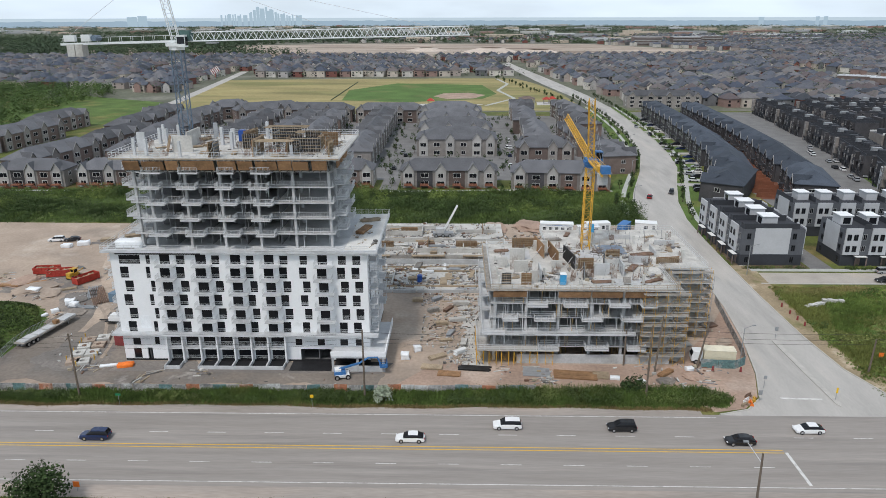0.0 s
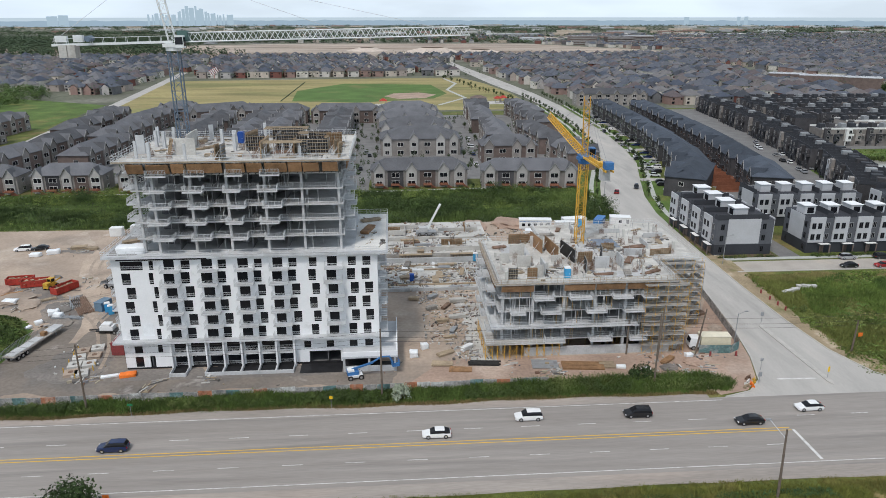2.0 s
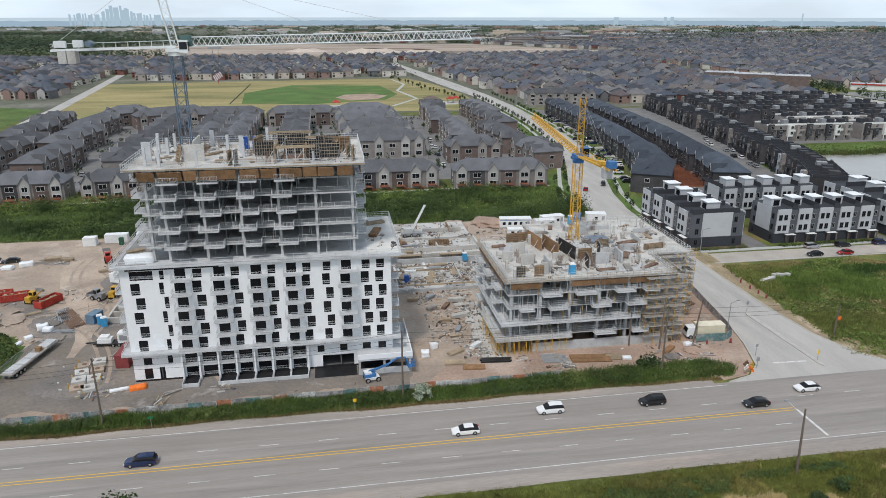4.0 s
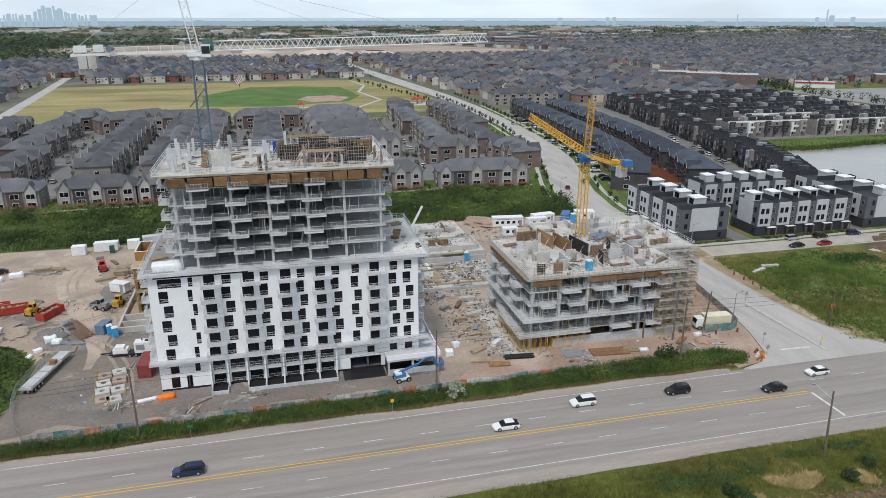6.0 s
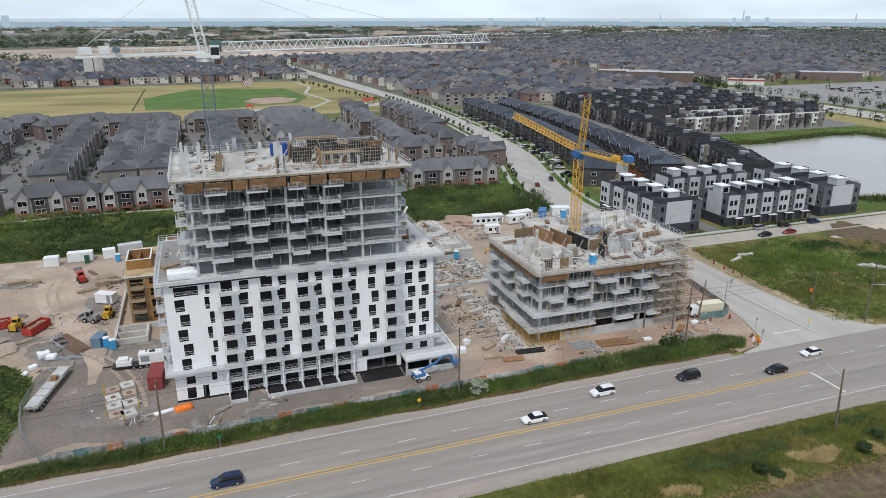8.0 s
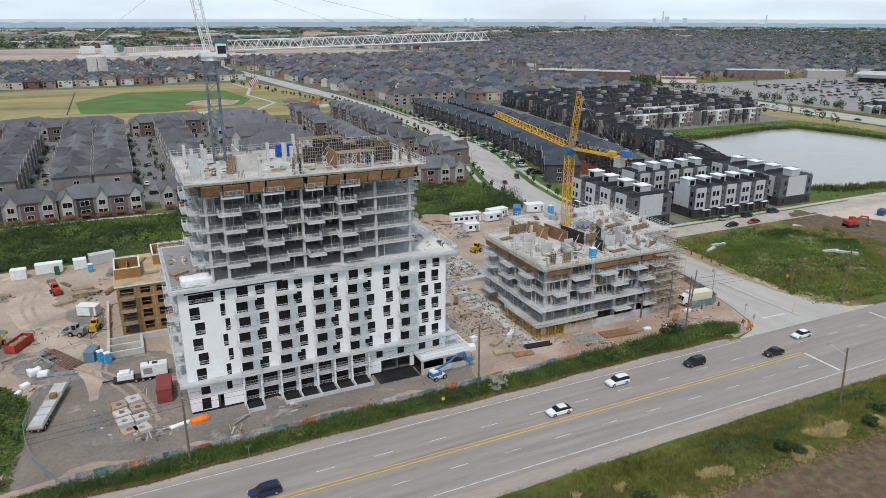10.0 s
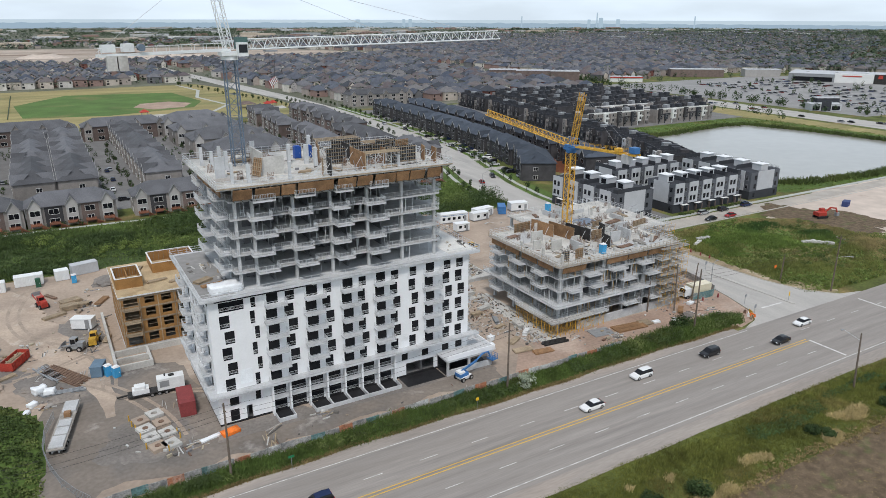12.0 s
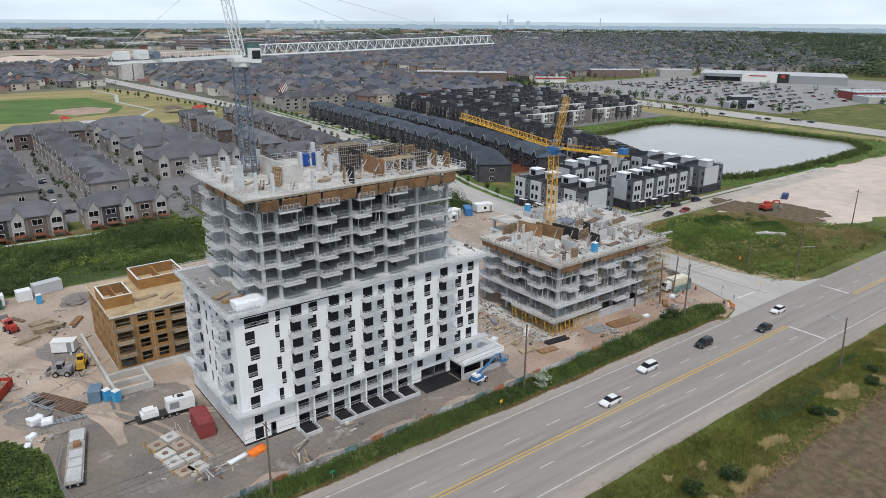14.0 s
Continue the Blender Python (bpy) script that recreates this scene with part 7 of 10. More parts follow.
def tower_crane(name, label, x, y, z_turn, mast_w, jib, back, apex, boom_mat, mast_mat, deck_mat, mast_bay, jib_w, cab_at, has_trolley):
    t = thing("tower_crane", label, "crane", pose(x, y, 0))
    part("mast", lattice(Geo(), (0, 0, 0), (0, 0, z_turn - 1.6), mast_w, mast_bay, 0.12, 0.06), mast_mat, t)
    part("slewing_ring", Geo().tube((0, 0, z_turn - 1.6), (0, 0, z_turn - 0.9), mast_w * 0.75, n=14).box(-mast_w * 0.8, -mast_w * 0.8, z_turn - 0.9, mast_w * 0.8, mast_w * 0.8, z_turn - 0.3), deck_mat, t)
    j, k = Vector(jib), Vector(back)
    part("jib", lattice(Geo(), (j.x * 0.03, j.y * 0.03, z_turn), j, jib_w, jib_w * 1.2, 0.11, 0.075, True), boom_mat, t, "long triangular lattice jib")
    g = Geo()
    d = (k - Vector((0, 0, z_turn))).normalized()
    s = d.cross(Vector((0, 0, 1))).normalized()
    for e in (-0.7, 0.7):
        g.beam(Vector((0, 0, z_turn)) + s * e, k + s * e, 0.22, 0.4)
        g.beam(Vector((0, 0, z_turn + 1.1)) + s * e, k + s * e + Vector((0, 0, 1.1)), 0.05)
        L = (k - Vector((0, 0, z_turn))).length
        for i in range(int(L / 2) + 1):
            p = Vector((0, 0, z_turn)) + d * min(L, i * 2.0) + s * e
            g.beam(p, p + Vector((0, 0, 1.1)), 0.05)
    for i in range(int(L / 1.6)):
        p = Vector((0, 0, z_turn + 0.1)) + d * i * 1.6
        g.beam(p - s * 0.7, p + s * 0.7, 0.12)
    part("counter_jib", g, boom_mat, t, "counter jib walkway with rails")
    return t, j, k, d, s


# white crane over the tower
WZ = 59.6
wc, wj, wk, wd, ws = tower_crane("w", "white tower crane with blue grey mast above the concrete tower", -53.7, 138.0, WZ, 1.9, (56.2, 3.4, 60.6), (-20.2, -3.6, 59.2), 0, steel_white, steel_blue, steel_white, 1.9, 1.7, 0, True)
part("tower_head", lattice(Geo(), (0, 0, WZ), (-2.2, -0.3, 73.0), 1.3, 1.8, 0.09, 0.05), steel_white, wc, "raised white lattice head")
part("pendant", Geo().tube((-2.2, -0.3, 72.8), wk + Vector((0, 0, 0.5)), 0.035, n=5).tube((-2.2, -0.3, 72.8), (30, 1.8, WZ + 2.2), 0.035, n=5).tube((-2.2, -0.3, 72.8), (50, 3.0, WZ + 2.4), 0.035, n=5), rail_pale, wc)
part("counterweight", Geo().box(wk.x + 1.2, wk.y - 0.8, WZ - 2.6, wk.x + 2.6, wk.y + 1.4, WZ - 0.4).box(wk.x + 2.75, wk.y - 0.8, WZ - 2.6, wk.x + 4.1, wk.y + 1.4, WZ - 0.4), concrete_pale, wc, "concrete counterweight blocks")
part("winch", Geo().turned(wk.x + 1.6, wk.y + 0.2, WZ + 0.1, 1.9, 1.3, 1.1, 10).turned(wk.x + 4.4, wk.y + 0.8, WZ + 0.1, 1.6, 1.4, 1.2, 10), steel_white, wc)
part("winch_drum", Geo().tube((wk.x + 6.3, wk.y - 0.4, WZ + 0.7), (wk.x + 6.3, wk.y + 1.8, WZ + 0.7), 0.55, n=10), steel_blue, wc)
cab = part("cab", Geo().box(1.0, -2.4, WZ - 1.0, 2.6, -0.9, WZ + 1.2), steel_white, wc)
part("cab_glass", Geo().box(2.604, -2.3, WZ - 0.7, 2.63, -1.0, WZ + 0.9).box(1.1, -2.43, WZ - 0.4, 2.5, -2.404, WZ + 0.9), glass_dark, cab)
part("ballast_box", Geo().box(1.2, -1.0, WZ + 0.1, 3.0, 1.0, WZ + 2.0), mat("dark green cover", (0.07, 0.13, 0.12), 0.6, 0.15, 1, 6), wc)
part("trolley", Geo().box(6.0, -0.9, WZ - 0.4, 8.0, 0.9, WZ - 0.15), frame_grey, wc)
part("hoist_rope", Geo().tube((6.5, -0.3, WZ - 0.4), (6.8, -0.3, 54.8), 0.025, n=4).tube((7.6, -0.3, WZ - 0.4), (7.3, -0.3, 54.8), 0.025, n=4), form_black, wc)
hook = part("hook_block", Geo().box(-0.85, -0.12, -0.5, 0.85, 0.12, 0.55), maroon_steel, wc, "striped white and dark red hook block", pose(7.05, -0.3, 54.2, 0, -28, 20))
for k in range(5):
    part("stripe", Geo().box(-0.8 + k * 0.35, -0.135, -0.5, -0.62 + k * 0.35, -0.122, 0.55), steel_white, hook)
part("hook", Geo().tube((7.05, -0.3, 53.7), (7.05, -0.3, 52.9), 0.09, 0.04, 6), red_steel, wc)
# yellow crane in the second building
OZ = 35.2
oc, oj, ok, od, os_ = tower_crane("o", "yellow tower crane with blue slewing unit standing in the concrete building", 28.6, 146.5, OZ, 1.7, (0.6, 38.0, 38.3), (-1.6, -23.5, 36.8), 0, steel_yellow, steel_yellow, blue_paint, 1.7, 1.5, 0, False)
part("tower_head", lattice(Geo(), (0, -0.4, OZ), (-1.4, -4.6, 48.2), 1.2, 1.6, 0.09, 0.05), steel_yellow, oc, "yellow lattice apex")
part("pendant", Geo().tube((-1.4, -4.6, 48.2), ok, 0.025, n=5).tube((-1.4, -4.6, 48.2), (-1.2, -17, 37.4), 0.025, n=5).tube((-1.4, -4.6, 48.2), (0.4, 26, 38.6), 0.025, n=5), frame_grey, oc)
part("machine_deck", Geo().box(-1.2, -2.6, OZ - 0.2, 1.1, 1.2, OZ + 0.3), blue_paint, oc, "blue machine platform")
cab = part("cab", Geo().box(1.1, 0.2, OZ - 0.6, 2.6, 2.2, OZ + 1.6), blue_paint, oc)
part("cab_glass", Geo().box(1.2, 0.17, OZ + 0.1, 2.5, 0.196, OZ + 1.4).box(2.604, 0.4, OZ + 0.1, 2.63, 2.1, OZ + 1.4), glass_dark, cab)
part("winch_house", Geo().box(ok.x - 0.8, ok.y + 0.2, OZ + 1.9, ok.x + 0.8, ok.y + 1.9, OZ + 3.2), blue_paint, oc, "blue winch housing")
part("counterweight", Geo().box(ok.x - 0.85, ok.y + 2.2, OZ - 0.6, ok.x + 0.85, ok.y + 3.0, OZ + 1.4).box(ok.x - 0.85, ok.y + 3.1, OZ - 0.6, ok.x + 0.85, ok.y + 3.9, OZ + 1.4), concrete, oc, "grey concrete counterweight slabs")
part("winch", Geo().box(ok.x - 0.6, ok.y + 5.0, OZ + 1.6, ok.x + 0.6, ok.y + 6.6, OZ + 2.3), steel_yellow, oc)

# ======== things about the construction site ========
# printed hoarding along the front
hoard_cols = [mat("hoarding " + n, c, 0.7, 0.3, 0.9, 4, patch=p, patch_at=0.52) for n, c, p in (
    ("grey", (0.34, 0.33, 0.32), (0.2, 0.2, 0.2)), ("orange", (0.36, 0.15, 0.085), (0.42, 0.3, 0.25)), ("teal", (0.11, 0.19, 0.19), (0.3, 0.32, 0.31)), ("white", (0.48, 0.48, 0.47), (0.27, 0.26, 0.25)))]
hoarding = thing("site_hoarding", "weathered printed site hoarding in grey, orange and teal", "fence", pose(0, 0, 0))
panel_me = [Geo().box(0, -0.04, 0.1, 2.36, 0.04, 1.5).mesh("panel", m) for m in hoard_cols]
foot_me = Geo().box(-0.3, -0.35, 0, 0.3, 0.35, 0.16).mesh("foot_block", concrete)
for i in range(41):
    x = -84.6 + i * 2.42
    y = 109.5 + 0.9 * (i / 41) + 0.15 * math.sin(i * 1.3)
    p = part("panel", panel_me[(0, 1, 0, 2, 3, 0, 1, 0, 3, 2, 0)[i * 7 % 11]], None, hoarding, "", pose(x, y, 0, -3 + 6 * rng.random(), 0, rng.uniform(-3, 3)))
    part("foot_block", foot_me, None, hoarding, "", pose(x, y, 0))
mesh_fence = thing("mesh_fence", "temporary steel mesh fence beside the grass mound", "fence", pose(0, 0, 0))
FP = [(-84.8, 110.2), (-86.5, 113), (-88.3, 117), (-89.6, 122), (-90.3, 127), (-89.9, 132), (-88.4, 137.5)]
for a, b in zip(FP, FP[1:]):
    part("fence_panel", rail(Geo(), [a, (b[0] * 0.985 + a[0] * 0.015, b[1] * 0.985 + a[1] * 0.015)], 0.0, 1.95, 9, 0.06, 0.35), frame_grey, mesh_fence)
# hoarding along the side road
side_fence = thing("side_fence", "grey and teal site fence panels along the side road", "fence", pose(0, 0, 0))
SFP = [(47.2, 120.4), (50.4, 120.0), (53.6, 119.9), (56.0, 121.5), (57.0, 125.0), (57.6, 129), (58.2, 133), (58.8, 137), (59.4, 141), (60, 145), (60.6, 149), (61.2, 153)]
for i, (a, b) in enumerate(zip(SFP, SFP[1:])):
    part("panel", Geo().beam((*a, 0.95), (b[0] * 0.98 + a[0] * 0.02, b[1] * 0.98 + a[1] * 0.02, 0.95), 0.07, 1.8), hoard_cols[2 if i < 3 else 0], side_fence)


def container(x, y, turn, l, w, h, material, label, group="", name="shipping_container", door=True):
    t = thing(name, label, "container", pose(x, y, 0, 0, 0, turn), group)
    n = int(l / 0.35)
    wave = []
    for i in range(n):
        u = -l / 2 + 0.15 + i * (l - 0.3) / n
        wave += [(u, w / 2), (u + 0.04, w / 2 + 0.05), (u + 0.17, w / 2 + 0.05), (u + 0.21, w / 2)]
    ring = [(-l / 2, -w / 2)] + [(u, -v) for u, v in wave] + [(l / 2, -w / 2), (l / 2, w / 2)] + wave[::-1] + [(-l / 2, w / 2)]
    part("body", Geo().prism(ring, 0.12, h), material, t)
    part("roof", Geo().box(-l / 2 - 0.04, -w / 2 - 0.06, h + 0.003, l / 2 + 0.04, w / 2 + 0.06, h + 0.08), material, t)
    part("skid", Geo().box(-l / 2, -w / 2 + 0.1, 0, l / 2, -w / 2 + 0.3, 0.117).box(-l / 2, w / 2 - 0.3, 0, l / 2, w / 2 - 0.1, 0.117), frame_grey, t)
    if door:
        d = part("door", Geo().box(l / 2 + 0.003, -w / 2 + 0.1, 0.2, l / 2 + 0.06, -0.02, h - 0.1), material, t)
        part("lock_bar", Geo().tube((l / 2 + 0.09, -0.3, 0.3), (l / 2 + 0.09, -0.3, h - 0.2), 0.03, n=5), chrome, d)
        d = part("door", Geo().box(l / 2 + 0.003, 0.02, 0.2, l / 2 + 0.06, w / 2 - 0.1, h - 0.1), material, t)
        part("lock_bar", Geo().tube((l / 2 + 0.09, 0.3, 0.3), (l / 2 + 0.09, 0.3, h - 0.2), 0.03, n=5), chrome, d)
    return t


def site_office(x, y, turn, l, w, h, material, label, windows=3, group="site cabins"):
    t = thing("site_cabin", label, "cabin", pose(x, y, 0, 0, 0, turn), group)
    part("body", Geo().box(-l / 2, -w / 2, 0.45, l / 2, w / 2, h), material, t)
    part("roof", Geo().box(-l / 2 - 0.1, -w / 2 - 0.1, h + 0.003, l / 2 + 0.1, w / 2 + 0.1, h + 0.12), white_metal, t)
    part("chassis", Geo().box(-l / 2 + 0.2, -w / 2 + 0.3, 0.15, l / 2 - 0.2, w / 2 - 0.3, 0.447).box(-0.5, -w / 2 + 0.2, 0, 0.5, w / 2 - 0.2, 0.149), frame_grey, t)
    for i in range(windows):
        u = -l / 2 + (i + 0.7) * l / (windows + 0.4)
        part("window", Geo().box(u - 0.5, -w / 2 - 0.03, 1.3, u + 0.5, -w / 2 - 0.003, 2.2), glass_dark, t)
    part("stripe", Geo().box(-l / 2, -w / 2 - 0.02, h - 0.5, l / 2, -w / 2 - 0.003, h - 0.35), blue_paint, t) if windows > 3 else None
    part("door", Geo().box(l / 2 - 1.4, -w / 2 - 0.04, 0.5, l / 2 - 0.5, -w / 2 - 0.003, 2.5), white_metal if material is not white_metal else frame_grey, t)
    return t


container(-68.3, 130.6, 86, 6.1, 2.5, 2.7, maroon_steel, "maroon steel shipping container on the gravel yard")
site_office(31.2, 207.2, -6, 10.0, 3.0, 3.2, white_metal, "long white site office cabin with blue stripe and windows", 5)
site_office(40.6, 205.2, 4, 6.5, 2.6, 2.8, white_metal, "white site office cabin on the dirt track", 2)
site_office(44.0, 208.6, 8, 7.5, 3.0, 3.0, white_metal, "white site office cabin on the dirt track", 2)
site_office(28.6, 197.2, -4, 4.6, 2.6, 2.7, white_metal, "small white site office cabin beside the works", 2)
container(52.6, 209.4, 60, 6.0, 2.5, 2.6, blue_paint, "blue steel shipping container beside the dirt track", "")
site_office(59.2, 209.0, -12, 6.4, 3.6, 3.0, white_metal, "white site cabin beside the side road", 1)
container(-98.3, 209.4, 0, 3.6, 2.5, 2.6, white_metal, "white storage container at the site edge", "storage containers")
container(-91.4, 211.6, 0, 6.4, 2.5, 2.6, white_metal, "long white storage container at the site edge", "storage containers")
container(-84.0, 211.8, 5, 3.2, 2.5, 2.6, white_metal, "white storage container at the site edge", "storage containers")
container(-78.6, 214.4, 12, 6.4, 2.6, 2.8, panel_grey, "grey storage container at the site edge", "storage containers")
toilet(-89.4, 208.6, 0, mat("dark green plastic", (0.03, 0.1, 0.06), 0.5, 0.1, 1, 6), 0, "dark green portable toilet beside the containers")
toilet(-81.4, 207.4, 0, cyan_toilet, 0, "light blue portable toilet beside the containers")
toilet(-78.9, 150.0, 0, cyan_toilet, 20, "light blue portable toilet beside the yard")
toilet(-77.6, 148.6, 0, cyan_toilet, 20, "light blue portable toilet beside the yard")
toilet(-9.0, 163.4, 0, blue_toilet, 0, "dark blue portable toilet beside the foundation slab")
toilet(8.6, 176.0, 0.9, cyan_toilet, 0, "light blue portable toilet on the foundation slab")
container(-80.4, 151.6, 70, 3.4, 2.0, 2.2, mat("slate blue steel", (0.13, 0.2, 0.27), 0.6, 0.1, 1, 6), "slate blue steel tank box beside the yard", "", "steel_tank", False)


def dumpster(x, y, turn, group="waste skips"):
    t = thing("waste_skip", "red steel roll-off waste skip filled with scrap timber", "skip", pose(x, y, 0, 0, 0, turn), group)
    l, w, h = 6.2, 2.4, 1.9
    g = Geo().box(-l / 2, -w / 2, 0.25, l / 2, w / 2, 0.4)
    for s in (-1, 1):
        g.box(-l / 2, min(s * w / 2, s * (w / 2 - 0.1)), 0.4, l / 2, max(s * w / 2, s * (w / 2 - 0.1)), h)
        g.box(min(s * l / 2, s * (l / 2 - 0.1)), -w / 2 + 0.1, 0.4, max(s * l / 2, s * (l / 2 - 0.1)), w / 2 - 0.1, h)
        for i in range(7):
            u = -l / 2 + 0.4 + i * 0.9
            g.box(u - 0.06, min(s * w / 2, s * (w / 2 + 0.09)), 0.3, u + 0.06, max(s * w / 2, s * (w / 2 + 0.09)), h)
    part("body", g, red_steel, t)
    part("runner", Geo().box(-l / 2, -0.7, 0, l / 2, -0.5, 0.247).box(-l / 2, 0.5, 0, l / 2, 0.7, 0.247), frame_grey, t)
    g = Geo()
    for i in range(26):
        g.turned(rng.uniform(-l / 2 + 0.7, l / 2 - 0.7), rng.uniform(-0.75, 0.75), rng.uniform(1.1, 1.6), rng.uniform(0.6, 1.6), rng.uniform(0.12, 0.4), 0.12, rng.uniform(0, 180), rng.uniform(-15, 15))
    g.box(-l / 2 + 0.11, -w / 2 + 0.11, 0.41, l / 2 - 0.11, w / 2 - 0.11, 1.2)
    tagged(part("scrap", g, timber, t), "loose scrap timber", kind="stuff")
    return t


dumpster(-103.0, 167.6, 12)
dumpster(-107.5, 169.4, 8)
dumpster(-94.2, 163.6, 62)


def wheel_mesh(r, w):
    return Geo().tube((0, -w / 2, 0), (0, w / 2, 0), r, n=14).mesh("wheel", rubber), Geo().tube((0, -w / 2 - 0.01, 0), (0, w / 2 + 0.01, 0), r * 0.58, n=10).mesh("rim", chrome)


WHEELS = {}


def put_wheel(parent, x, y, r, w, rim=True):
    if (r, w) not in WHEELS:
        WHEELS[(r, w)] = wheel_mesh(r, w)
    o = part("wheel", WHEELS[(r, w)][0], None, parent, "", pose(x, y, r))
    if rim:
        part("rim", WHEELS[(r, w)][1], None, o)


def loader(x, y, turn, material, label, boom=1.2):
    """A small wheeled loader with cab, arms and bucket."""
    t = thing("wheel_loader", label, "loader", pose(x, y, 0, 0, 0, turn), "site machines")
    part("chassis", Geo().box(-1.8, -0.75, 0.5, 1.2, 0.75, 1.3).box(-1.9, -0.65, 1.3, -0.5, 0.65, 1.9), material, t)
    c = part("cab", Geo().box(-0.5, -0.65, 1.3, 0.7, 0.65, 1.5).box(-0.5, -0.65, 2.6, 0.75, 0.65, 2.75).box(-0.5, -0.65, 1.5, -0.4, -0.55, 2.6).box(-0.5, 0.55, 1.5, -0.4, 0.65, 2.6).box(0.6, -0.65, 1.5, 0.7, -0.55, 2.6).box(0.6, 0.55, 1.5, 0.7, 0.65, 2.6), material, t)
    part("cab_glass", Geo().box(-0.42, -0.57, 1.5, 0.62, 0.57, 2.6), glass_dark, c)
    part("arm", Geo().beam((-0.6, -0.85, 1.6), (2.4, -0.85, boom), 0.14, 0.25).beam((-0.6, 0.85, 1.6), (2.4, 0.85, boom), 0.14, 0.25), material, t)
    part("bucket", Geo().add([(2.3, -1.0, boom - 0.4), (2.3, 1.0, boom - 0.4), (3.1, -1.0, boom - 0.45), (3.1, 1.0, boom - 0.45), (2.35, -1.0, boom + 0.5), (2.35, 1.0, boom + 0.5)], [(0, 1, 3, 2), (0, 4, 5, 1), (0, 2, 4), (1, 5, 3)]), frame_grey, t)
    for u in (-1.2, 0.9):
        for v in (-0.85, 0.85):
            put_wheel(t, u, v, 0.55, 0.4)
    return t


loader(-98.4, 165.8, 70, yellow_machine, "yellow wheel loader beside the red skips", 2.2)
loader(-83.6, 165.0, 150, frame_grey, "dark grey skid loader among site materials")
loader(-80.0, 166.2, 75, yellow_machine, "yellow compact loader beside timber piles")
loader(-89.0, 193.4, 110, red_steel, "red telehandler on the dirt track", 2.8)
loader(20.5, 178.5, 20, yellow_machine, "yellow loader beside the concrete building")


def boom_lift(x, y, turn):
    t = thing("boom_lift", "blue articulated boom lift parked before the white building", "lift", pose(x, y, 0, 0, 0, turn))
    part("chassis", Geo().box(-1.3, -1.0, 0.45, 1.3, 1.0, 0.95), white_metal, t)
    part("turret", Geo().box(-1.5, -0.8, 0.955, 0.6, 0.8, 1.6), blue_paint, t)
    part("engine_cover", Geo().box(-1.4, -0.7, 1.604, -0.2, 0.7, 1.95), white_metal, t)
    for u in (-1.0, 1.0):
        for v in (-1.0, 1.0):
            put_wheel(t, u, v, 0.48, 0.35)
    part("lower_boom", Geo().beam((-0.6, 0, 1.8), (3.4, 0, 2.7), 0.3, 0.35), blue_paint, t)
    part("upper_boom", chain([(3.3, 0.02, 2.7), (5.0, 0.02, 3.6), (6.6, 0.02, 3.5), (7.2, 0.02, 2.2)], 0.17, 6), blue_paint, t)
    part("basket", rail(Geo().box(7.0, -0.8, 1.6, 8.4, 0.8, 1.7), [(7.0, -0.8), (8.4, -0.8), (8.4, 0.8), (7.0, 0.8), (7.0, -0.8)], 1.7, 1.1, 0.9, 0.07), blue_paint, t)
    return t


boom_lift(-21.0, 115.4, 12)


def flatbed(x, y, turn):
    t = thing("flatbed_trailer", "long grey flatbed trailer loaded with steel and timber", "trailer", pose(x, y, 0, 0, 0, turn))
    part("bed", Geo().box(-7.6, -1.25, 1.05, 7.6, 1.25, 1.25), plank_grey, t)
    g = Geo()
    for i in range(11):
        g.box(-7.5 + i * 1.48, -1.3, 0.9, -7.4 + i * 1.48, 1.3, 1.045)
    g.box(-7.6, -0.6, 0.6, 7.6, -0.4, 0.9).box(-7.6, 0.4, 0.6, 7.6, 0.6, 0.9)
    part("frame", g, frame_grey, t)
    for u in (-6.3, -5.1, -3.9):
        for v in (-1.0, 1.0):
            put_wheel(t, u, v, 0.48, 0.35)
    part("landing_leg", Geo().box(5.0, -0.8, 0, 5.2, -0.6, 0.6).box(5.0, 0.6, 0, 5.2, 0.8, 0.6), frame_grey, t)
    part("load_board", Geo().box(-7.2, -1.0, 1.255, -3.8, 1.0, 1.45).box(-3.4, -1.0, 1.255, -1.2, 0.9, 1.4).box(-0.9, -1.0, 1.255, 1.2, 0.9, 1.42), concrete, t)
    part("load_crate", Geo().box(2.0, -0.6, 1.255, 3.0, 0.4, 2.0), plywood, t)
    part("load_bundle", Geo().box(3.6, -1.1, 1.255, 7.2, 1.0, 1.55), concrete, t)
    return t


flatbed(-87.0, 133.4, 77.5)


def genset(x, y, turn):
    t = thing("generator_trailer", "low trailer carrying a white generator box and a small white tank", "trailer", pose(x, y, 0, 0, 0, turn))
    part("bed", Geo().box(-5.2, -1.1, 0.6, 4.6, 1.1, 0.8).beam((-5.2, 0, 0.7), (-7.0, 0, 0.6), 0.25), form_black, t)
    for u in (-1.2, 0.0, 1.2):
        for v in (-1.05, 1.05):
            put_wheel(t, u, v, 0.4, 0.28)
    part("generator", Geo().box(-0.2, -1.0, 0.804, 4.4, 1.0, 3.0), white_metal, t)
    part("vent_panel", Geo().box(0.2, -1.03, 1.4, 1.8, -1.003, 2.6).box(4.403, -0.7, 1.2, 4.43, 0.7, 2.6), frame_grey, t)
    part("exhaust", Geo().tube((1.2, 0.2, 3.003), (1.2, 0.2, 3.5), 0.12, n=8).box(1.8, -0.3, 3.003, 2.8, 0.5, 3.15), form_black, t)
    part("tank", Geo().box(-4.4, -0.9, 0.804, -1.6, 0.9, 1.7).box(-4.0, -0.8, 1.704, -2.2, 0.8, 2.2), white_metal, t)
    return t


genset(-71.6, 138.6, -4)


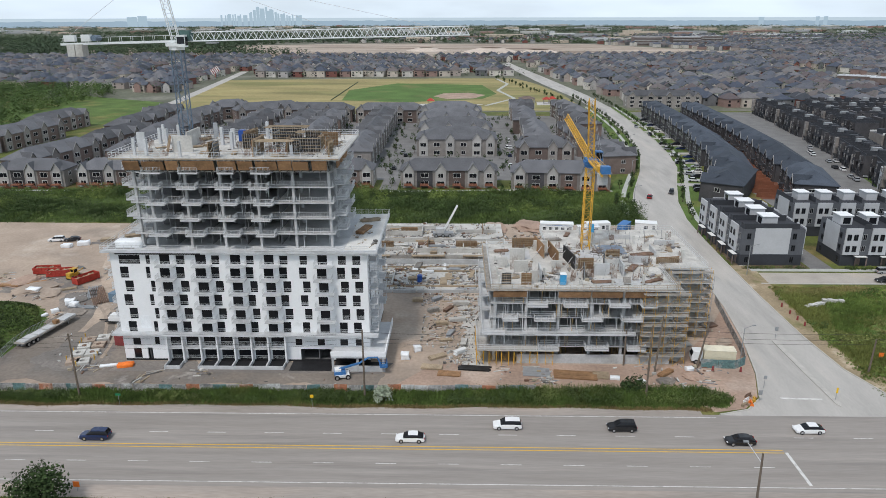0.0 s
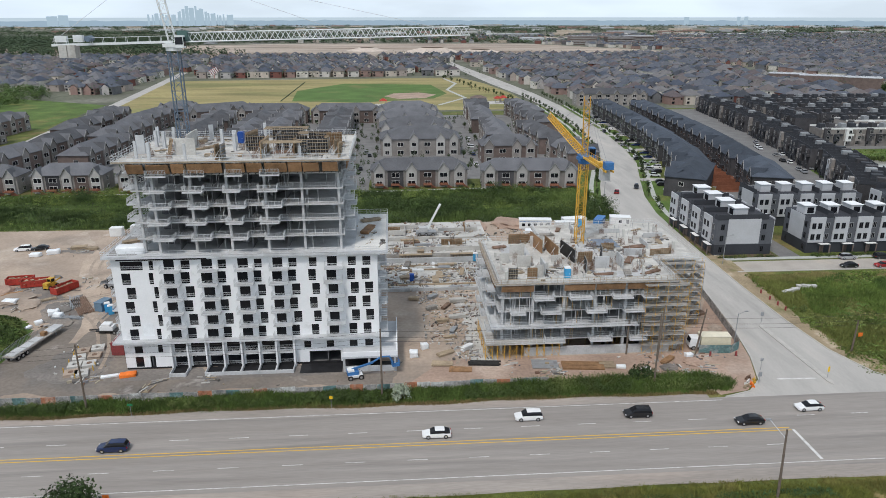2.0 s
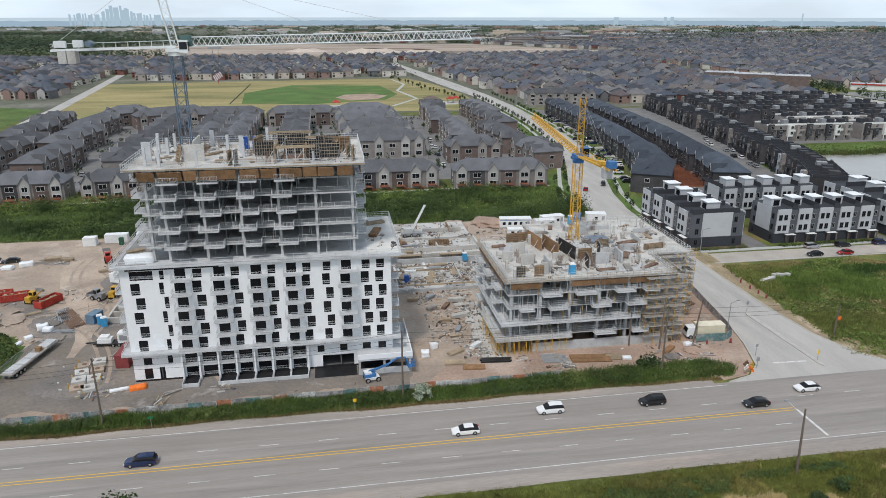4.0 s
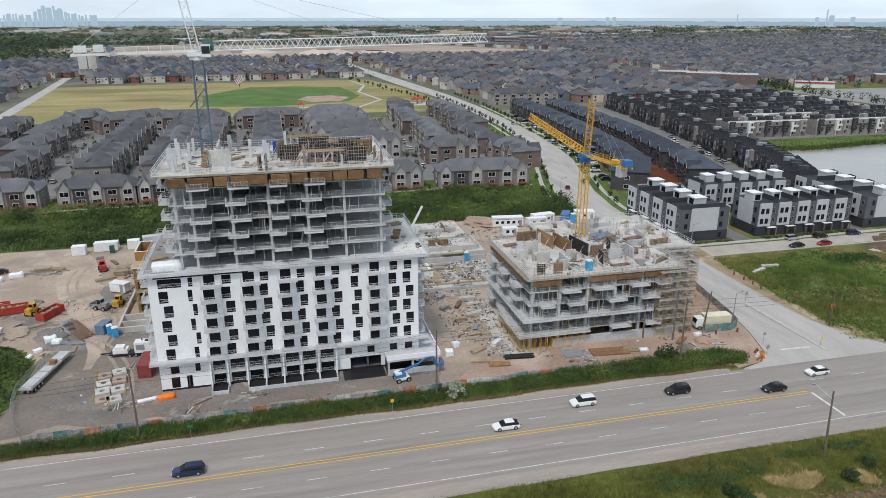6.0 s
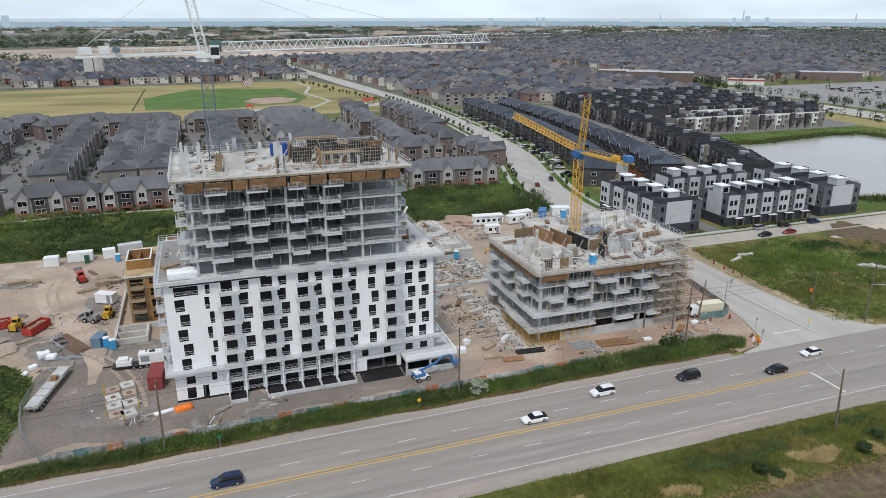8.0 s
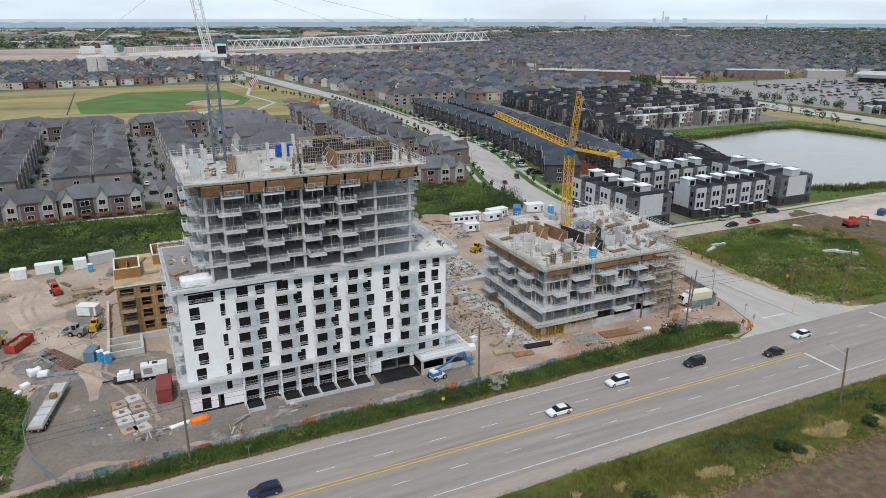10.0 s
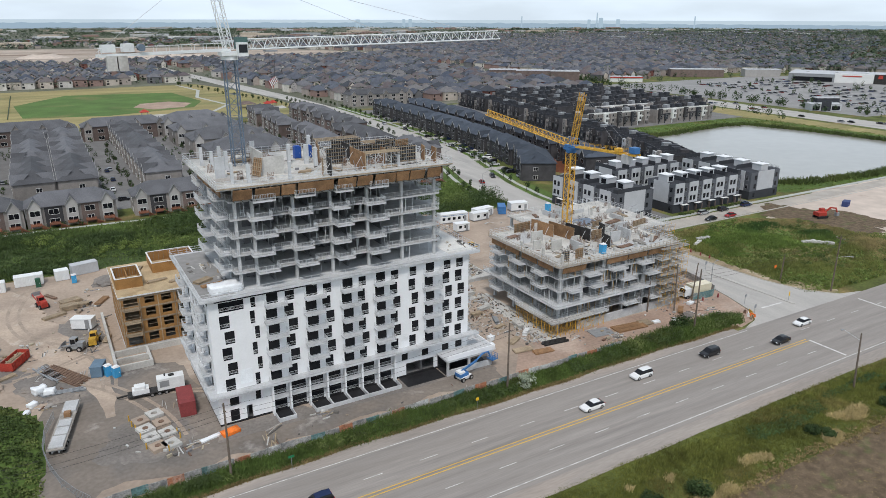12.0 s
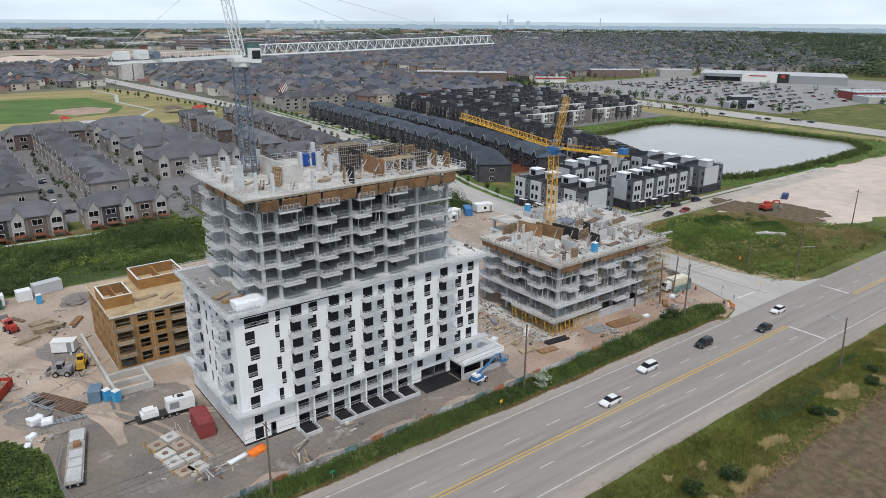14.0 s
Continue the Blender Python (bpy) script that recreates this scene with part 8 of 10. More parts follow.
def heap(x, y, r, h, material, label, seed):
    """A rough heap of loose material."""
    bm = bmesh.new()
    bmesh.ops.create_icosphere(bm, subdivisions=3, radius=1)
    for v in bm.verts:
        k = 1 + 0.35 * noise.noise(v.co * 2.2 + Vector((seed, 0, 0))) + 0.15 * noise.noise(v.co * 6 + Vector((0, seed, 0)))
        v.co = Vector((v.co.x * r * k, v.co.y * r * 0.7 * k, max(-0.02, v.co.z) * h * k))
    me = bpy.data.meshes.new("heap")
    bm.to_mesh(me)
    bm.free()
    me.materials.append(material)
    ob = new("spoil_mound", me)
    ob.matrix_basis = pose(x, y, 0.05, 0, 0, seed * 37)
    return tagged(ob, label, "heap", "heaps")


for i, (x, y, r, h, m) in enumerate(((-104, 158.5, 5.5, 1.0, dirt), (-110, 163.0, 4.5, 0.9, red_earth), (-98.5, 155.0, 3.6, 0.8, dirt), (-86.5, 144.6, 2.6, 0.5, gravel), (-90.6, 151.5, 3.2, 0.5, gravel), (-74.0, 204.0, 4.2, 1.4, gravel), (-66.0, 207.0, 5.0, 1.2, pale_earth), (-54.0, 209.0, 5.5, 1.1, dirt), (44.5, 116.4, 2.2, 0.8, red_earth), (39.0, 114.8, 1.8, 0.6, gravel), (55.4, 131.0, 2.0, 0.7, dirt), (12.0, 211.0, 6.0, 1.3, red_earth), (24.0, 212.5, 7.0, 1.5, red_earth))):
    heap(x, y, r, h, m, "low heap of loose earth and stone on the site", i + 1)


def box_truck(x, y, turn):
    """A cab-over truck: cab with screen, long cream body on a dark frame."""
    t = thing("box_truck", "white truck with a long cream box body beside the fence", "truck", pose(x, y, 0, 0, 0, turn))
    part("frame", Geo().box(-4.0, -0.5, 0.6, 3.6, 0.5, 0.9), form_black, t)
    body = part("box_body", Geo().box(-4.2, -1.2, 0.95, 1.7, 1.2, 3.1), mat("cream painted body", (0.66, 0.6, 0.45), 0.6, 0.06, 0.6, 6), t, "cream box body")
    part("roof_sheet", Geo().box(-4.25, -1.25, 3.103, 1.75, 1.25, 3.2), mat("cream canvas roof", (0.72, 0.67, 0.53), 0.7, 0.08, 0.6, 6), body)
    up = pose(0, 0, 0, 90, 0, 0)
    cab = part("cab", Geo().prism([(1.9, 0.7), (3.9, 0.7), (3.95, 1.6), (3.6, 2.6), (1.9, 2.7)], -1.1, 1.1).moved(up), white_metal, t)
    part("windscreen", Geo().add([(3.97, -0.95, 1.65), (3.97, 0.95, 1.65), (3.66, 0.9, 2.5), (3.66, -0.9, 2.5)], [(0, 1, 2, 3)]), glass_dark, cab)
    part("side_window", Geo().box(2.5, -1.12, 1.65, 3.5, -1.104, 2.35), glass_dark, cab)
    for u in (-3.0, -1.9, 3.0):
        for v in (-1.0, 1.0):
            put_wheel(t, u, v, 0.5, 0.32)
    return t


box_truck(49.8, 122.4, 174)
site_office(-81.3, 175.6, -28, 4.4, 2.3, 2.6, white_metal, "small white enclosed trailer among site materials", 0)

# precast manhole sections
for i, (x, y) in enumerate(((-76.0, 129.6), (-73.6, 130.8), (-75.6, 126.6), (-73.0, 127.4), (-75.2, 123.6), (-72.6, 123.9), (-74.6, 120.4), (-72.6, 120.2))):
    t = thing("manhole_slab", "square precast concrete manhole slab with round opening on gravel", "manhole slab", pose(x, y, 0, 0, 0, rng.uniform(-8, 8) + 12), "precast manhole slabs")
    s = 1.2
    g = Geo()
    n = 16
    ring = []
    for k in range(n):
        a = 2 * math.pi * k / n
        m = max(abs(math.cos(a)), abs(math.sin(a)))
        ring.append((s * math.cos(a) / m, s * math.sin(a) / m, 0.5 * math.cos(a), 0.5 * math.sin(a)))
    for z0, z1 in ((0.0, 0.6),):
        vs = [(a, b, z) for z in (z0, z1) for a, b, _, _ in ring] + [(c, d, z) for z in (z0, z1) for _, _, c, d in ring]
        f = []
        for k in range(n):
            j = (k + 1) % n
            f += [(k, j, n + j, n + k), (n + k, n + j, 3 * n + j, 3 * n + k), (2 * n + j, 2 * n + k, 3 * n + k, 3 * n + j)]
        g.add(vs, f)
    part("slab", g, concrete_pale if i % 3 else dirt, t)
    if i % 3 != 1:
        part("iron_ring", Geo().tube((0, 0, 0.4), (0, 0, 0.66), 0.46, n=12), rust, t, "rusty round manhole frame")
for x, y in ((-77.6, 131), (-77.0, 127.5), (-76.6, 124.4), (-76.2, 121.0), (-71.0, 121.6), (-71.2, 123.2), (-73.2, 118.8), (-77.4, 129.0)):
    t = thing("guard_post", "yellow painted steel guard post beside precast slabs", "bollard", pose(x, y, 0), "yellow guard posts")
    part("post", Geo().tube((0, 0, 0), (0, 0, 1.1), 0.11, n=8), yellow_machine, t)
    part("cap", Geo().tube((0, 0, 1.103), (0, 0, 1.15), 0.12, 0.05, n=8), yellow_machine, t)

# steel, pipes and material piles
def beams(x, y, turn, l, n, label, material, z=0.0, name="steel_stack", group="steel stacks"):
    t = thing(name, label, "stack", pose(x, y, z, 0, 0, turn), group)
    part("bearer", Geo().box(-l * 0.3, -n * 0.2, 0, -l * 0.3 + 0.15, n * 0.2, 0.12).box(l * 0.3, -n * 0.2, 0, l * 0.3 + 0.15, n * 0.2, 0.12), timber, t)
    for i in range(n):
        v, e = (i - n / 2) * 0.38, rng.uniform(-0.7, 0.7)
        part("beam", Geo().box(-l / 2 + e, v, 0.123, l / 2 + e, v + 0.26, 0.14).box(-l / 2 + e, v + 0.11, 0.14, l / 2 + e, v + 0.15, 0.38).box(-l / 2 + e, v, 0.38, l / 2 + e, v + 0.26, 0.4), material, t)
    return t


beams(-86.0, 153.6, -58, 11.0, 9, "rusty and grey steel sections laid on the dirt", rust)
beams(-88.6, 155.8, -66, 8.0, 6, "grey steel sections laid on the dirt", frame_grey)
beams(-86.6, 147.0, -8, 7.0, 4, "grey steel sections laid on gravel", frame_grey)
beams(3.6, 119.0, -6, 6.0, 5, "black plastic pipes laid before the concrete building", form_black, 0, "pipe_stack", "pipe stacks")
for x, y, l, w, h, a in ((-90.4, 149.0, 2.2, 1.6, 1.3, 20), (-88.8, 147.6, 1.8, 1.4, 1.1, -10), (-66.8, 119.0, 3.4, 0.8, 0.35, 15), (-118, 157, 3.6, 2.0, 1.2, 10), (-103.5, 156.5, 3.2, 1.8, 1.0, -5), (-110, 193, 3.4, 1.8, 1.2, 20), (-114, 191, 2.8, 1.8, 1.0, 0), (-91.6, 144.4, 1.6, 1.0, 0.7, 40), (-92.6, 141.6, 1.8, 0.9, 0.6, 70),
                         (-9.8, 123.0, 1.6, 1.2, 1.3, 0), (-7.6, 126.4, 1.4, 1.2, 1.2, 20), (29.8, 115.6, 1.8, 1.0, 0.5, -10), (34.2, 114.2, 1.8, 1.1, 0.5, 25), (44.6, 119.0, 1.4, 1.0, 0.8, 10)):
    wrapped(x, y, 0.03, l, w, h, a, "white plastic wrapped bundle on bare ground", white_wrap, "wrapped bundles")
wrapped(-63.6, 119.0, 0.06, 2.9, 1.5, 0.6, 12, "crumpled orange tarpaulin beside the building corner", orange_tarp)
LUM = ((-104.5, 197.0, 4.0, 2.0, 6, 10, timber), (-100.5, 196.0, 3.0, 1.6, 5, 0, timber), (-83.0, 193.5, 4.4, 2.4, 5, 20, timber), (-83.6, 189.0, 3.4, 2.2, 8, 10, timber), (-80.6, 189.6, 2.4, 1.6, 6, -10, timber), (-86.8, 185.6, 5.0, 1.4, 3, 25, timber), (-76.6, 190.0, 5.0, 1.4, 4, 60, plywood), (-77.6, 166.8, 3.4, 1.0, 4, 70, timber), (-87.0, 199.0, 4.0, 1.0, 2, 120, rust),
       (-106, 162, 4.5, 1.6, 3, 20, plywood), (-112, 160, 5.0, 1.5, 3, 0, plywood), (-102, 160, 5.0, 1.4, 2, -15, timber), (-96, 158, 4.0, 1.2, 2, 30, timber),
       (-4.6, 119.2, 4.0, 1.6, 3, -8, timber), (-1.2, 116.8, 4.2, 1.8, 2, -8, plywood), (-3.4, 123.6, 3.4, 1.4, 3, 30, timber), (15.4, 117.8, 5.0, 3.4, 1, -6, frame_grey), (22.4, 116.6, 8.0, 3.0, 2, -6, plywood), (27.2, 116.6, 3.0, 2.6, 2, -6, timber), (39.6, 117.4, 3.4, 1.2, 4, 40, plywood), (43.4, 124.2, 4.0, 1.6, 2, 60, concrete_pale), (46.4, 129.6, 3.4, 1.4, 3, 10, concrete_pale), (47.8, 133.0, 4.0, 1.6, 2, 80, timber), (55.0, 139.0, 3.0, 2.0, 3, 20, rust),
       (-2.0, 131.0, 2.6, 0.9, 3, 10, timber), (-1.0, 134.0, 3.0, 1.0, 4, 70, frame_grey), (-3.0, 139.0, 2.6, 1.1, 5, 0, timber), (0.6, 141.0, 3.6, 1.2, 5, 12, concrete_pale), (-5.0, 146.0, 2.4, 1.2, 6, 30, plank_grey), (-9.0, 152.0, 2.4, 1.2, 5, 0, timber), (-1.6, 147.0, 3.4, 1.0, 4, 60, rust), (1.4, 150.0, 3.6, 1.2, 6, 5, concrete_pale), (-4.6, 152.6, 2.6, 1.1, 5, 45, frame_grey), (1.8, 129.6, 3.0, 1.2, 5, 85, concrete_pale), (1.0, 125.4, 2.4, 1.0, 6, 40, white_metal))
for x, y, l, w, n, a, m in LUM:
    nm = {id(timber): "sawn timber stack on bare ground", id(plywood): "brown plywood form stack on bare ground", id(rust): "rusty steel stack on bare ground"}.get(id(m), "grey panel stack on bare ground")
    lumber(x, y, 0.03, l, w, n, a, nm, m, "material stacks")

# foundation slab between the buildings
found = thing("foundation_slab", "pale concrete foundation slabs with timber edge forms between the buildings", "foundation", pose(0, 0, 0))
part("slab", Geo().box(-27, 157.5, 0, 14, 176.5, 0.5), concrete_pale, found)
part("slab", Geo().box(-27, 179.5, 0, 15, 192.0, 2.2), concrete_pale, found)
part("slab", Geo().box(-27, 194.5, 0, 14, 210.0, 2.0), concrete_pale, found)
part("trench_wall", Geo().box(-27, 176.6, 0, 14, 176.9, 1.9), concrete, found)
for x0, x1 in ((-25, -18), (-12, -3), (2, 9)):
    g = Geo()
    for i in range(int((x1 - x0) / 0.8) + 1):
        g.box(x0 + i * 0.8, 178.2, 0, x0 + i * 0.8 + 0.1, 178.35, 2.1)
    g.box(x0, 178.1, 1.2, x1, 178.3, 1.35).box(x0, 178.1, 2.1, x1, 179.4, 2.25)
    part("form_rack", g, timber, found, "timber shoring below the slab edge")
for i in range(7):
    part("slab_kerb", Geo().box(-27 + i * 5.9, 157.2, 0, -27 + i * 5.9 + 5.5, 157.45, 0.9), concrete, found)
for x0, y0, x1, y1, z, h in ((-11, 181.0, 13, 181.3, 2.2, 1.3), (-11, 181.3, -10.7, 186.5, 2.2, 1.3), (2.0, 181.3, 2.3, 188.5, 2.2, 1.1), (13.6, 181.3, 13.9, 190.0, 2.2, 1.3), (-24.5, 183.0, -15.0, 183.3, 2.2, 0.9), (-24.5, 190.6, -4.0, 190.9, 2.2, 1.2), (-22, 197.0, -10, 197.3, 2.0, 1.5), (-22, 203.4, -6, 203.7, 2.0, 1.2), (-10.2, 197.3, -9.9, 203.4, 2.0, 1.4), (0, 200.0, 12, 200.3, 2.0, 1.1), (-16, 160.5, -15.7, 170.0, 0.5, 0.8), (-25, 166.0, -16.1, 166.3, 0.5, 0.8), (5.0, 163.0, 5.3, 172.0, 0.5, 0.7)):
    part("upstand_wall", Geo().box(x0, y0, z + 0.003, x1, y1, z + h), concrete_pale, found, "raw pale concrete upstand wall")
for x0, x1, y0, y1, z in ((-14, 8, 170.6, 170.9, 0.5), (-22, 10, 160.0, 160.25, 0.5), (-20, 2, 173.6, 173.85, 0.5)):
    part("edge_form", Geo().box(x0, y0, z + 0.003, x1, y1, z + 0.4), timber, found, "long timber edge form")
MIX = (timber, concrete_pale, plank_grey, frame_grey, timber, rust, concrete_pale, white_metal)
for i in range(46):
    x, y = rng.uniform(-25, 12), (rng.uniform(158.5, 175.5) if i < 30 else rng.uniform(181, 208))
    z = 0.5 if y < 177 else (2.2 if y < 192 else 2.0)
    if 191.5 < y < 195.5:
        continue
    m = MIX[i % 8]
    lumber(x, y, z, rng.uniform(2.2, 5.5), rng.uniform(0.7, 1.8), int(rng.integers(1, 5)), rng.choice((0, 2, 5, 90, 80, -4)), "timber, forms and steel laid on the foundation slab" if m is not white_metal else "white panels laid on the foundation slab", m, "stacks on the foundation slab")
for x, y, w, a in ((-20, 186, 5, 0), (-8, 188, 4, 90), (3, 186.5, 6, 0), (-14, 200, 5, 0), (8, 202, 5, 90)):
    form_panel(x, y, 2.2 if y < 192 else 2.0, w, 1.8, a, 0, plywood, "wall forms on the foundation")


def mobile_crane(x, y, turn):
    t = thing("mobile_crane", "grey mobile crane with raised white boom on the foundation slab", "crane", pose(x, y, 2.0, 0, 0, turn))
    part("carrier", Geo().box(-3.0, -1.2, 0.5, 3.0, 1.2, 1.3), frame_grey, t)
    part("cab", Geo().box(-2.2, -1.1, 1.304, 0.4, 1.1, 2.6), concrete, t)
    part("boom", Geo().beam((0.2, 0, 1.8), (4.2, -0.4, 9.6), 0.5, 0.6), white_metal, t)
    for u in (-2.0, 0.0, 2.0):
        for v in (-1.2, 1.2):
            put_wheel(t, u, v, 0.5, 0.35)
    return t


mobile_crane(-3.8, 196.8, 0)


def excavator(x, y, turn, material, label):
    t = thing("excavator", label, "excavator", pose(x, y, 0, 0, 0, turn), "site machines")
    for v in (-1.1, 1.1):
        part("track", Geo().prism([(-2.0, -0.3), (2.0, -0.3), (2.0, 0.3), (-2.0, 0.3)], 0, 0.9).moved(pose(0, v, 0)), rubber, t)
    part("body", Geo().box(-2.0, -1.3, 1.0, 1.2, 1.3, 2.2), material, t)
    c = part("cab", Geo().box(0.0, 0.2, 2.204, 1.6, 1.3, 3.2), material, t)
    part("cab_glass", Geo().box(1.604, 0.3, 2.3, 1.63, 1.2, 3.1), glass_dark, c)
    part("boom", Geo().beam((0.8, -0.3, 1.8), (3.4, -0.3, 3.5), 0.4, 0.5).beam((3.4, -0.3, 3.5), (5.6, -0.3, 3.1), 0.4, 0.45), material, t)
    part("stick", Geo().beam((5.6, -0.3, 3.3), (6.4, -0.3, 1.4), 0.35), material, t)
    part("bucket", Geo().box(5.9, -0.9, 0.5, 6.9, 0.3, 1.6), frame_grey, t)
    return t


excavator(143.6, 149.6, -15, red_steel, "red excavator with raised arm on bare earth")
container(166.6, 154.6, 20, 4.0, 2.0, 1.9, mat("dark blue steel", (0.04, 0.06, 0.16), 0.6, 0.1, 1, 6), "dark blue steel container on bare earth", "", "steel_container")
for x, y, l, a in ((83.5, 150.2, 7, 25), (88.8, 152.6, 5, -8), (117.4, 131.2, 7, -45), (114, 134.4, 5, -15)):
    t = thing("headwall", "low pale stone headwall in the vacant lot", "wall", pose(x, y, 0, 0, 0, a), "stone headwalls")
    for i in range(int(l / 1.2)):
        part("stone", Geo().box(-l / 2 + i * 1.2, -0.5, 0, -l / 2 + i * 1.2 + 1.1, 0.5, 0.8 + 0.12 * (i % 2)), concrete_pale, t)

litter("yard_litter", ((-118, -90, 152, 172, 0.03, 260), (-92, -80, 142, 160, 0.06, 130), (-90, -76, 160, 200, 0.03, 220), (-80, -67, 117, 134, 0.06, 110), (-60, -14, 112.5, 117.5, 0.06, 90), (3, 40, 113, 120, 0.06, 190), (36, 52, 112, 134, 0.06, 260), (-110, -96, 190, 200, 0.03, 60), (30, 62, 195, 214, 0.03, 120), (51, 58, 134, 158, 0.06, 110)), "scrap, offcuts and rubble strewn about the site")
litter("gear_litter", ((-2.0, 5.5, 121, 149, 0.07, 800), (-8, 5.5, 149.2, 156.5, 0.03, 420), (-7, -2.1, 128, 149, 0.03, 260)), "pipes, offcuts and small gear strewn beside the concrete building", 0.15, 0.95)
litter("slab_litter", ((-26, 13, 158, 176, 0.5, 2300), (-26, 14, 180, 191.5, 2.2, 900), (-26, 13, 195, 209.5, 2.0, 1300), (-14, 14, 176.95, 178.0, 0.03, 60), (-26, 30, 192.1, 194.4, 0.03, 160), (14, 34, 196, 213, 0.03, 260)), "offcuts, forms and steel strewn on the foundation slabs", 0.25, 1.7)
# curved wheel ruts in the dirt
rut = mat("pressed pale rut", (0.355, 0.288, 0.232), 0.95, 0.2, 0.3, 10)
for j, (cx, cy, r, a0, a1) in enumerate(((-18, 140, 14, -60, 40), (-16, 141, 14, -60, 40), (-28, 128, 26, -20, 30), (-26, 128, 26, -20, 30), (-100, 186, 30, -80, 10), (-97.6, 186, 30, -80, 10), (-112, 150, 32, -10, 55), (-109.8, 150, 32, -10, 55), (-118, 118, 46, 5, 50), (-115.8, 118, 46, 5, 50), (-60, 190, 36, 150, 215), (-57.8, 190, 36, 150, 215), (-84, 100, 40, 30, 70), (-81.8, 100, 40, 30, 70))):
    pts = [(cx + r * math.cos(radians(a0 + (a1 - a0) * i / 16)), cy + r * math.sin(radians(a0 + (a1 - a0) * i / 16))) for i in range(17)]
    setting("wheel_rut", Geo().strip(offset(pts, 0.35), offset(pts, -0.35), 0.066 + 0.003 * j), rut, "pale curved wheel rut in the dirt", "ground")

# ======== poles, lamps, signs, vehicles ========
def pole(x, y, h, lean=(0, 0), cross=True, label="tall weathered wooden utility pole on the road verge", lamp=None):
    t = thing("utility_pole", label, "pole", pose(x, y, 0), "utility poles")
    top = (lean[0], lean[1], h)
    part("shaft", Geo().tube((0, 0, 0), top, 0.2, 0.13, 8), pole_wood, t)
    if cross:
        part("cross_arm", Geo().box(top[0] - 0.06, top[1] - 1.1, h - 0.8, top[0] + 0.06, top[1] + 1.1, h - 0.66), pole_wood, t)
        for v in (-1.0, 0.0, 1.0):
            part("insulator", Geo().tube((top[0], top[1] + v, h - 0.655), (top[0], top[1] + v, h - 0.45), 0.06, n=6), white_metal, t)
    if lamp:
        part("lamp_arm", Geo().beam((top[0], top[1], h - 1.4), (top[0] + lamp[0], top[1] + lamp[1], h - 0.2), 0.07), rail_pale, t)
        part("lamp_head", Geo().turned(top[0] + lamp[0] * 1.12, top[1] + lamp[1] * 1.12, h - 0.3, 0.7, 0.3, 0.16), frame_grey, t)
    return t


PL = [(-116.0, 107.0, 12.6), (-66.4, 107.2, 12.6), (-15.9, 108.3, 13.2), (33.6, 108.3, 14.4), (82.0, 107.4, 14.6), (146, 121, 13.0)]
for x, y, h in PL:
    pole(x, y, h, cross=x > 60 or x < -60)
pole(37.6, 117.6, 11.4, (1.0, 1.2), False, "leaning wooden utility pole before the concrete building")
pole(46.4, 120.2, 9.4, (1.6, 0.6), False, "leaning wooden pole before the concrete building")
pole(32.6, 121.0, 7.6, (0, 0), False, "slender grey pole before the concrete building")
pole(39.7, 76.6, 10.9, (0, 0.6), False, "wooden utility pole with lamp arm in rough grass", (-0.9, 2.6))
pole(78.1, 118.7, 7.0, (0.2, 0), False, "short wooden pole in the vacant lot")
for x, y, h in PL[4:5]:
    t = thing("lamp_bracket", "grey lamp bracket fixed to a utility pole", "street lamp", pose(x, y, 0))
    part("arm", Geo().beam((0, 0.2, 9.0), (1.6, -2.2, 9.6), 0.07), rail_pale, t)
    part("lamp_head", Geo().turned(1.8, -2.5, 9.52, 0.7, 0.3, 0.16, -55), frame_grey, t)
# overhead lines, each its own sagging wire
for (ax, ay, ah), (bx, by, bh) in zip(PL, PL[1:]):
    for k, dz in enumerate((-0.5, -1.6, -2.4)):
        g = chain([(ax + (bx - ax) * f, ay + (by - ay) * f, ah + dz + (bh - ah) * f - 4 * 0.9 * f * (1 - f)) for f in (i / 12 for i in range(13))], 0.022)
        solo("overhead_wire", g, form_black, "thin black overhead wire sagging between utility poles", "wire", None, "overhead wires")


def street_lamp(x, y, h, arm, label):
    t = thing("street_lamp", label, "street lamp", pose(x, y, 0), "street lamps")
    part("pole", Geo().tube((0, 0, 0), (0, 0, h), 0.11, 0.07, 8), frame_grey, t)
    part("arm", Geo().beam((0, 0, h - 0.2), (arm[0], arm[1], h + 0.25), 0.07), frame_grey, t)
    part("lamp_head", Geo().turned(arm[0] * 1.2, arm[1] * 1.2, h + 0.2, 0.7, 0.3, 0.14, math.degrees(math.atan2(arm[1], arm[0]))), frame_grey, t)
    return t


street_lamp(55.4, 122.3, 7.6, (1.5, 0.3), "grey street lamp beside the side road")
for x, y in ((75.8, 171.0), (62.0, 236), (72, 282), (86, 345), (104.5, 300), (111, 372), (113.5, 440), (116, 520)):
    street_lamp(x, y, 8.0, (1.5 if x < 100 else -1.5, 0), "grey street lamp on the boulevard verge")


def sign(x, y, h, face, w, hh, label, turn=0):
    t = thing("road_sign", label, "sign", pose(x, y, 0, 0, 0, turn), "road signs")
    part("post", Geo().tube((0, 0.04, 0), (0, 0.04, h), 0.04, n=6), frame_grey, t)
    part("plate", Geo().box(-w / 2, -0.02, h - hh, w / 2, 0.0, h), face, t)
    return t


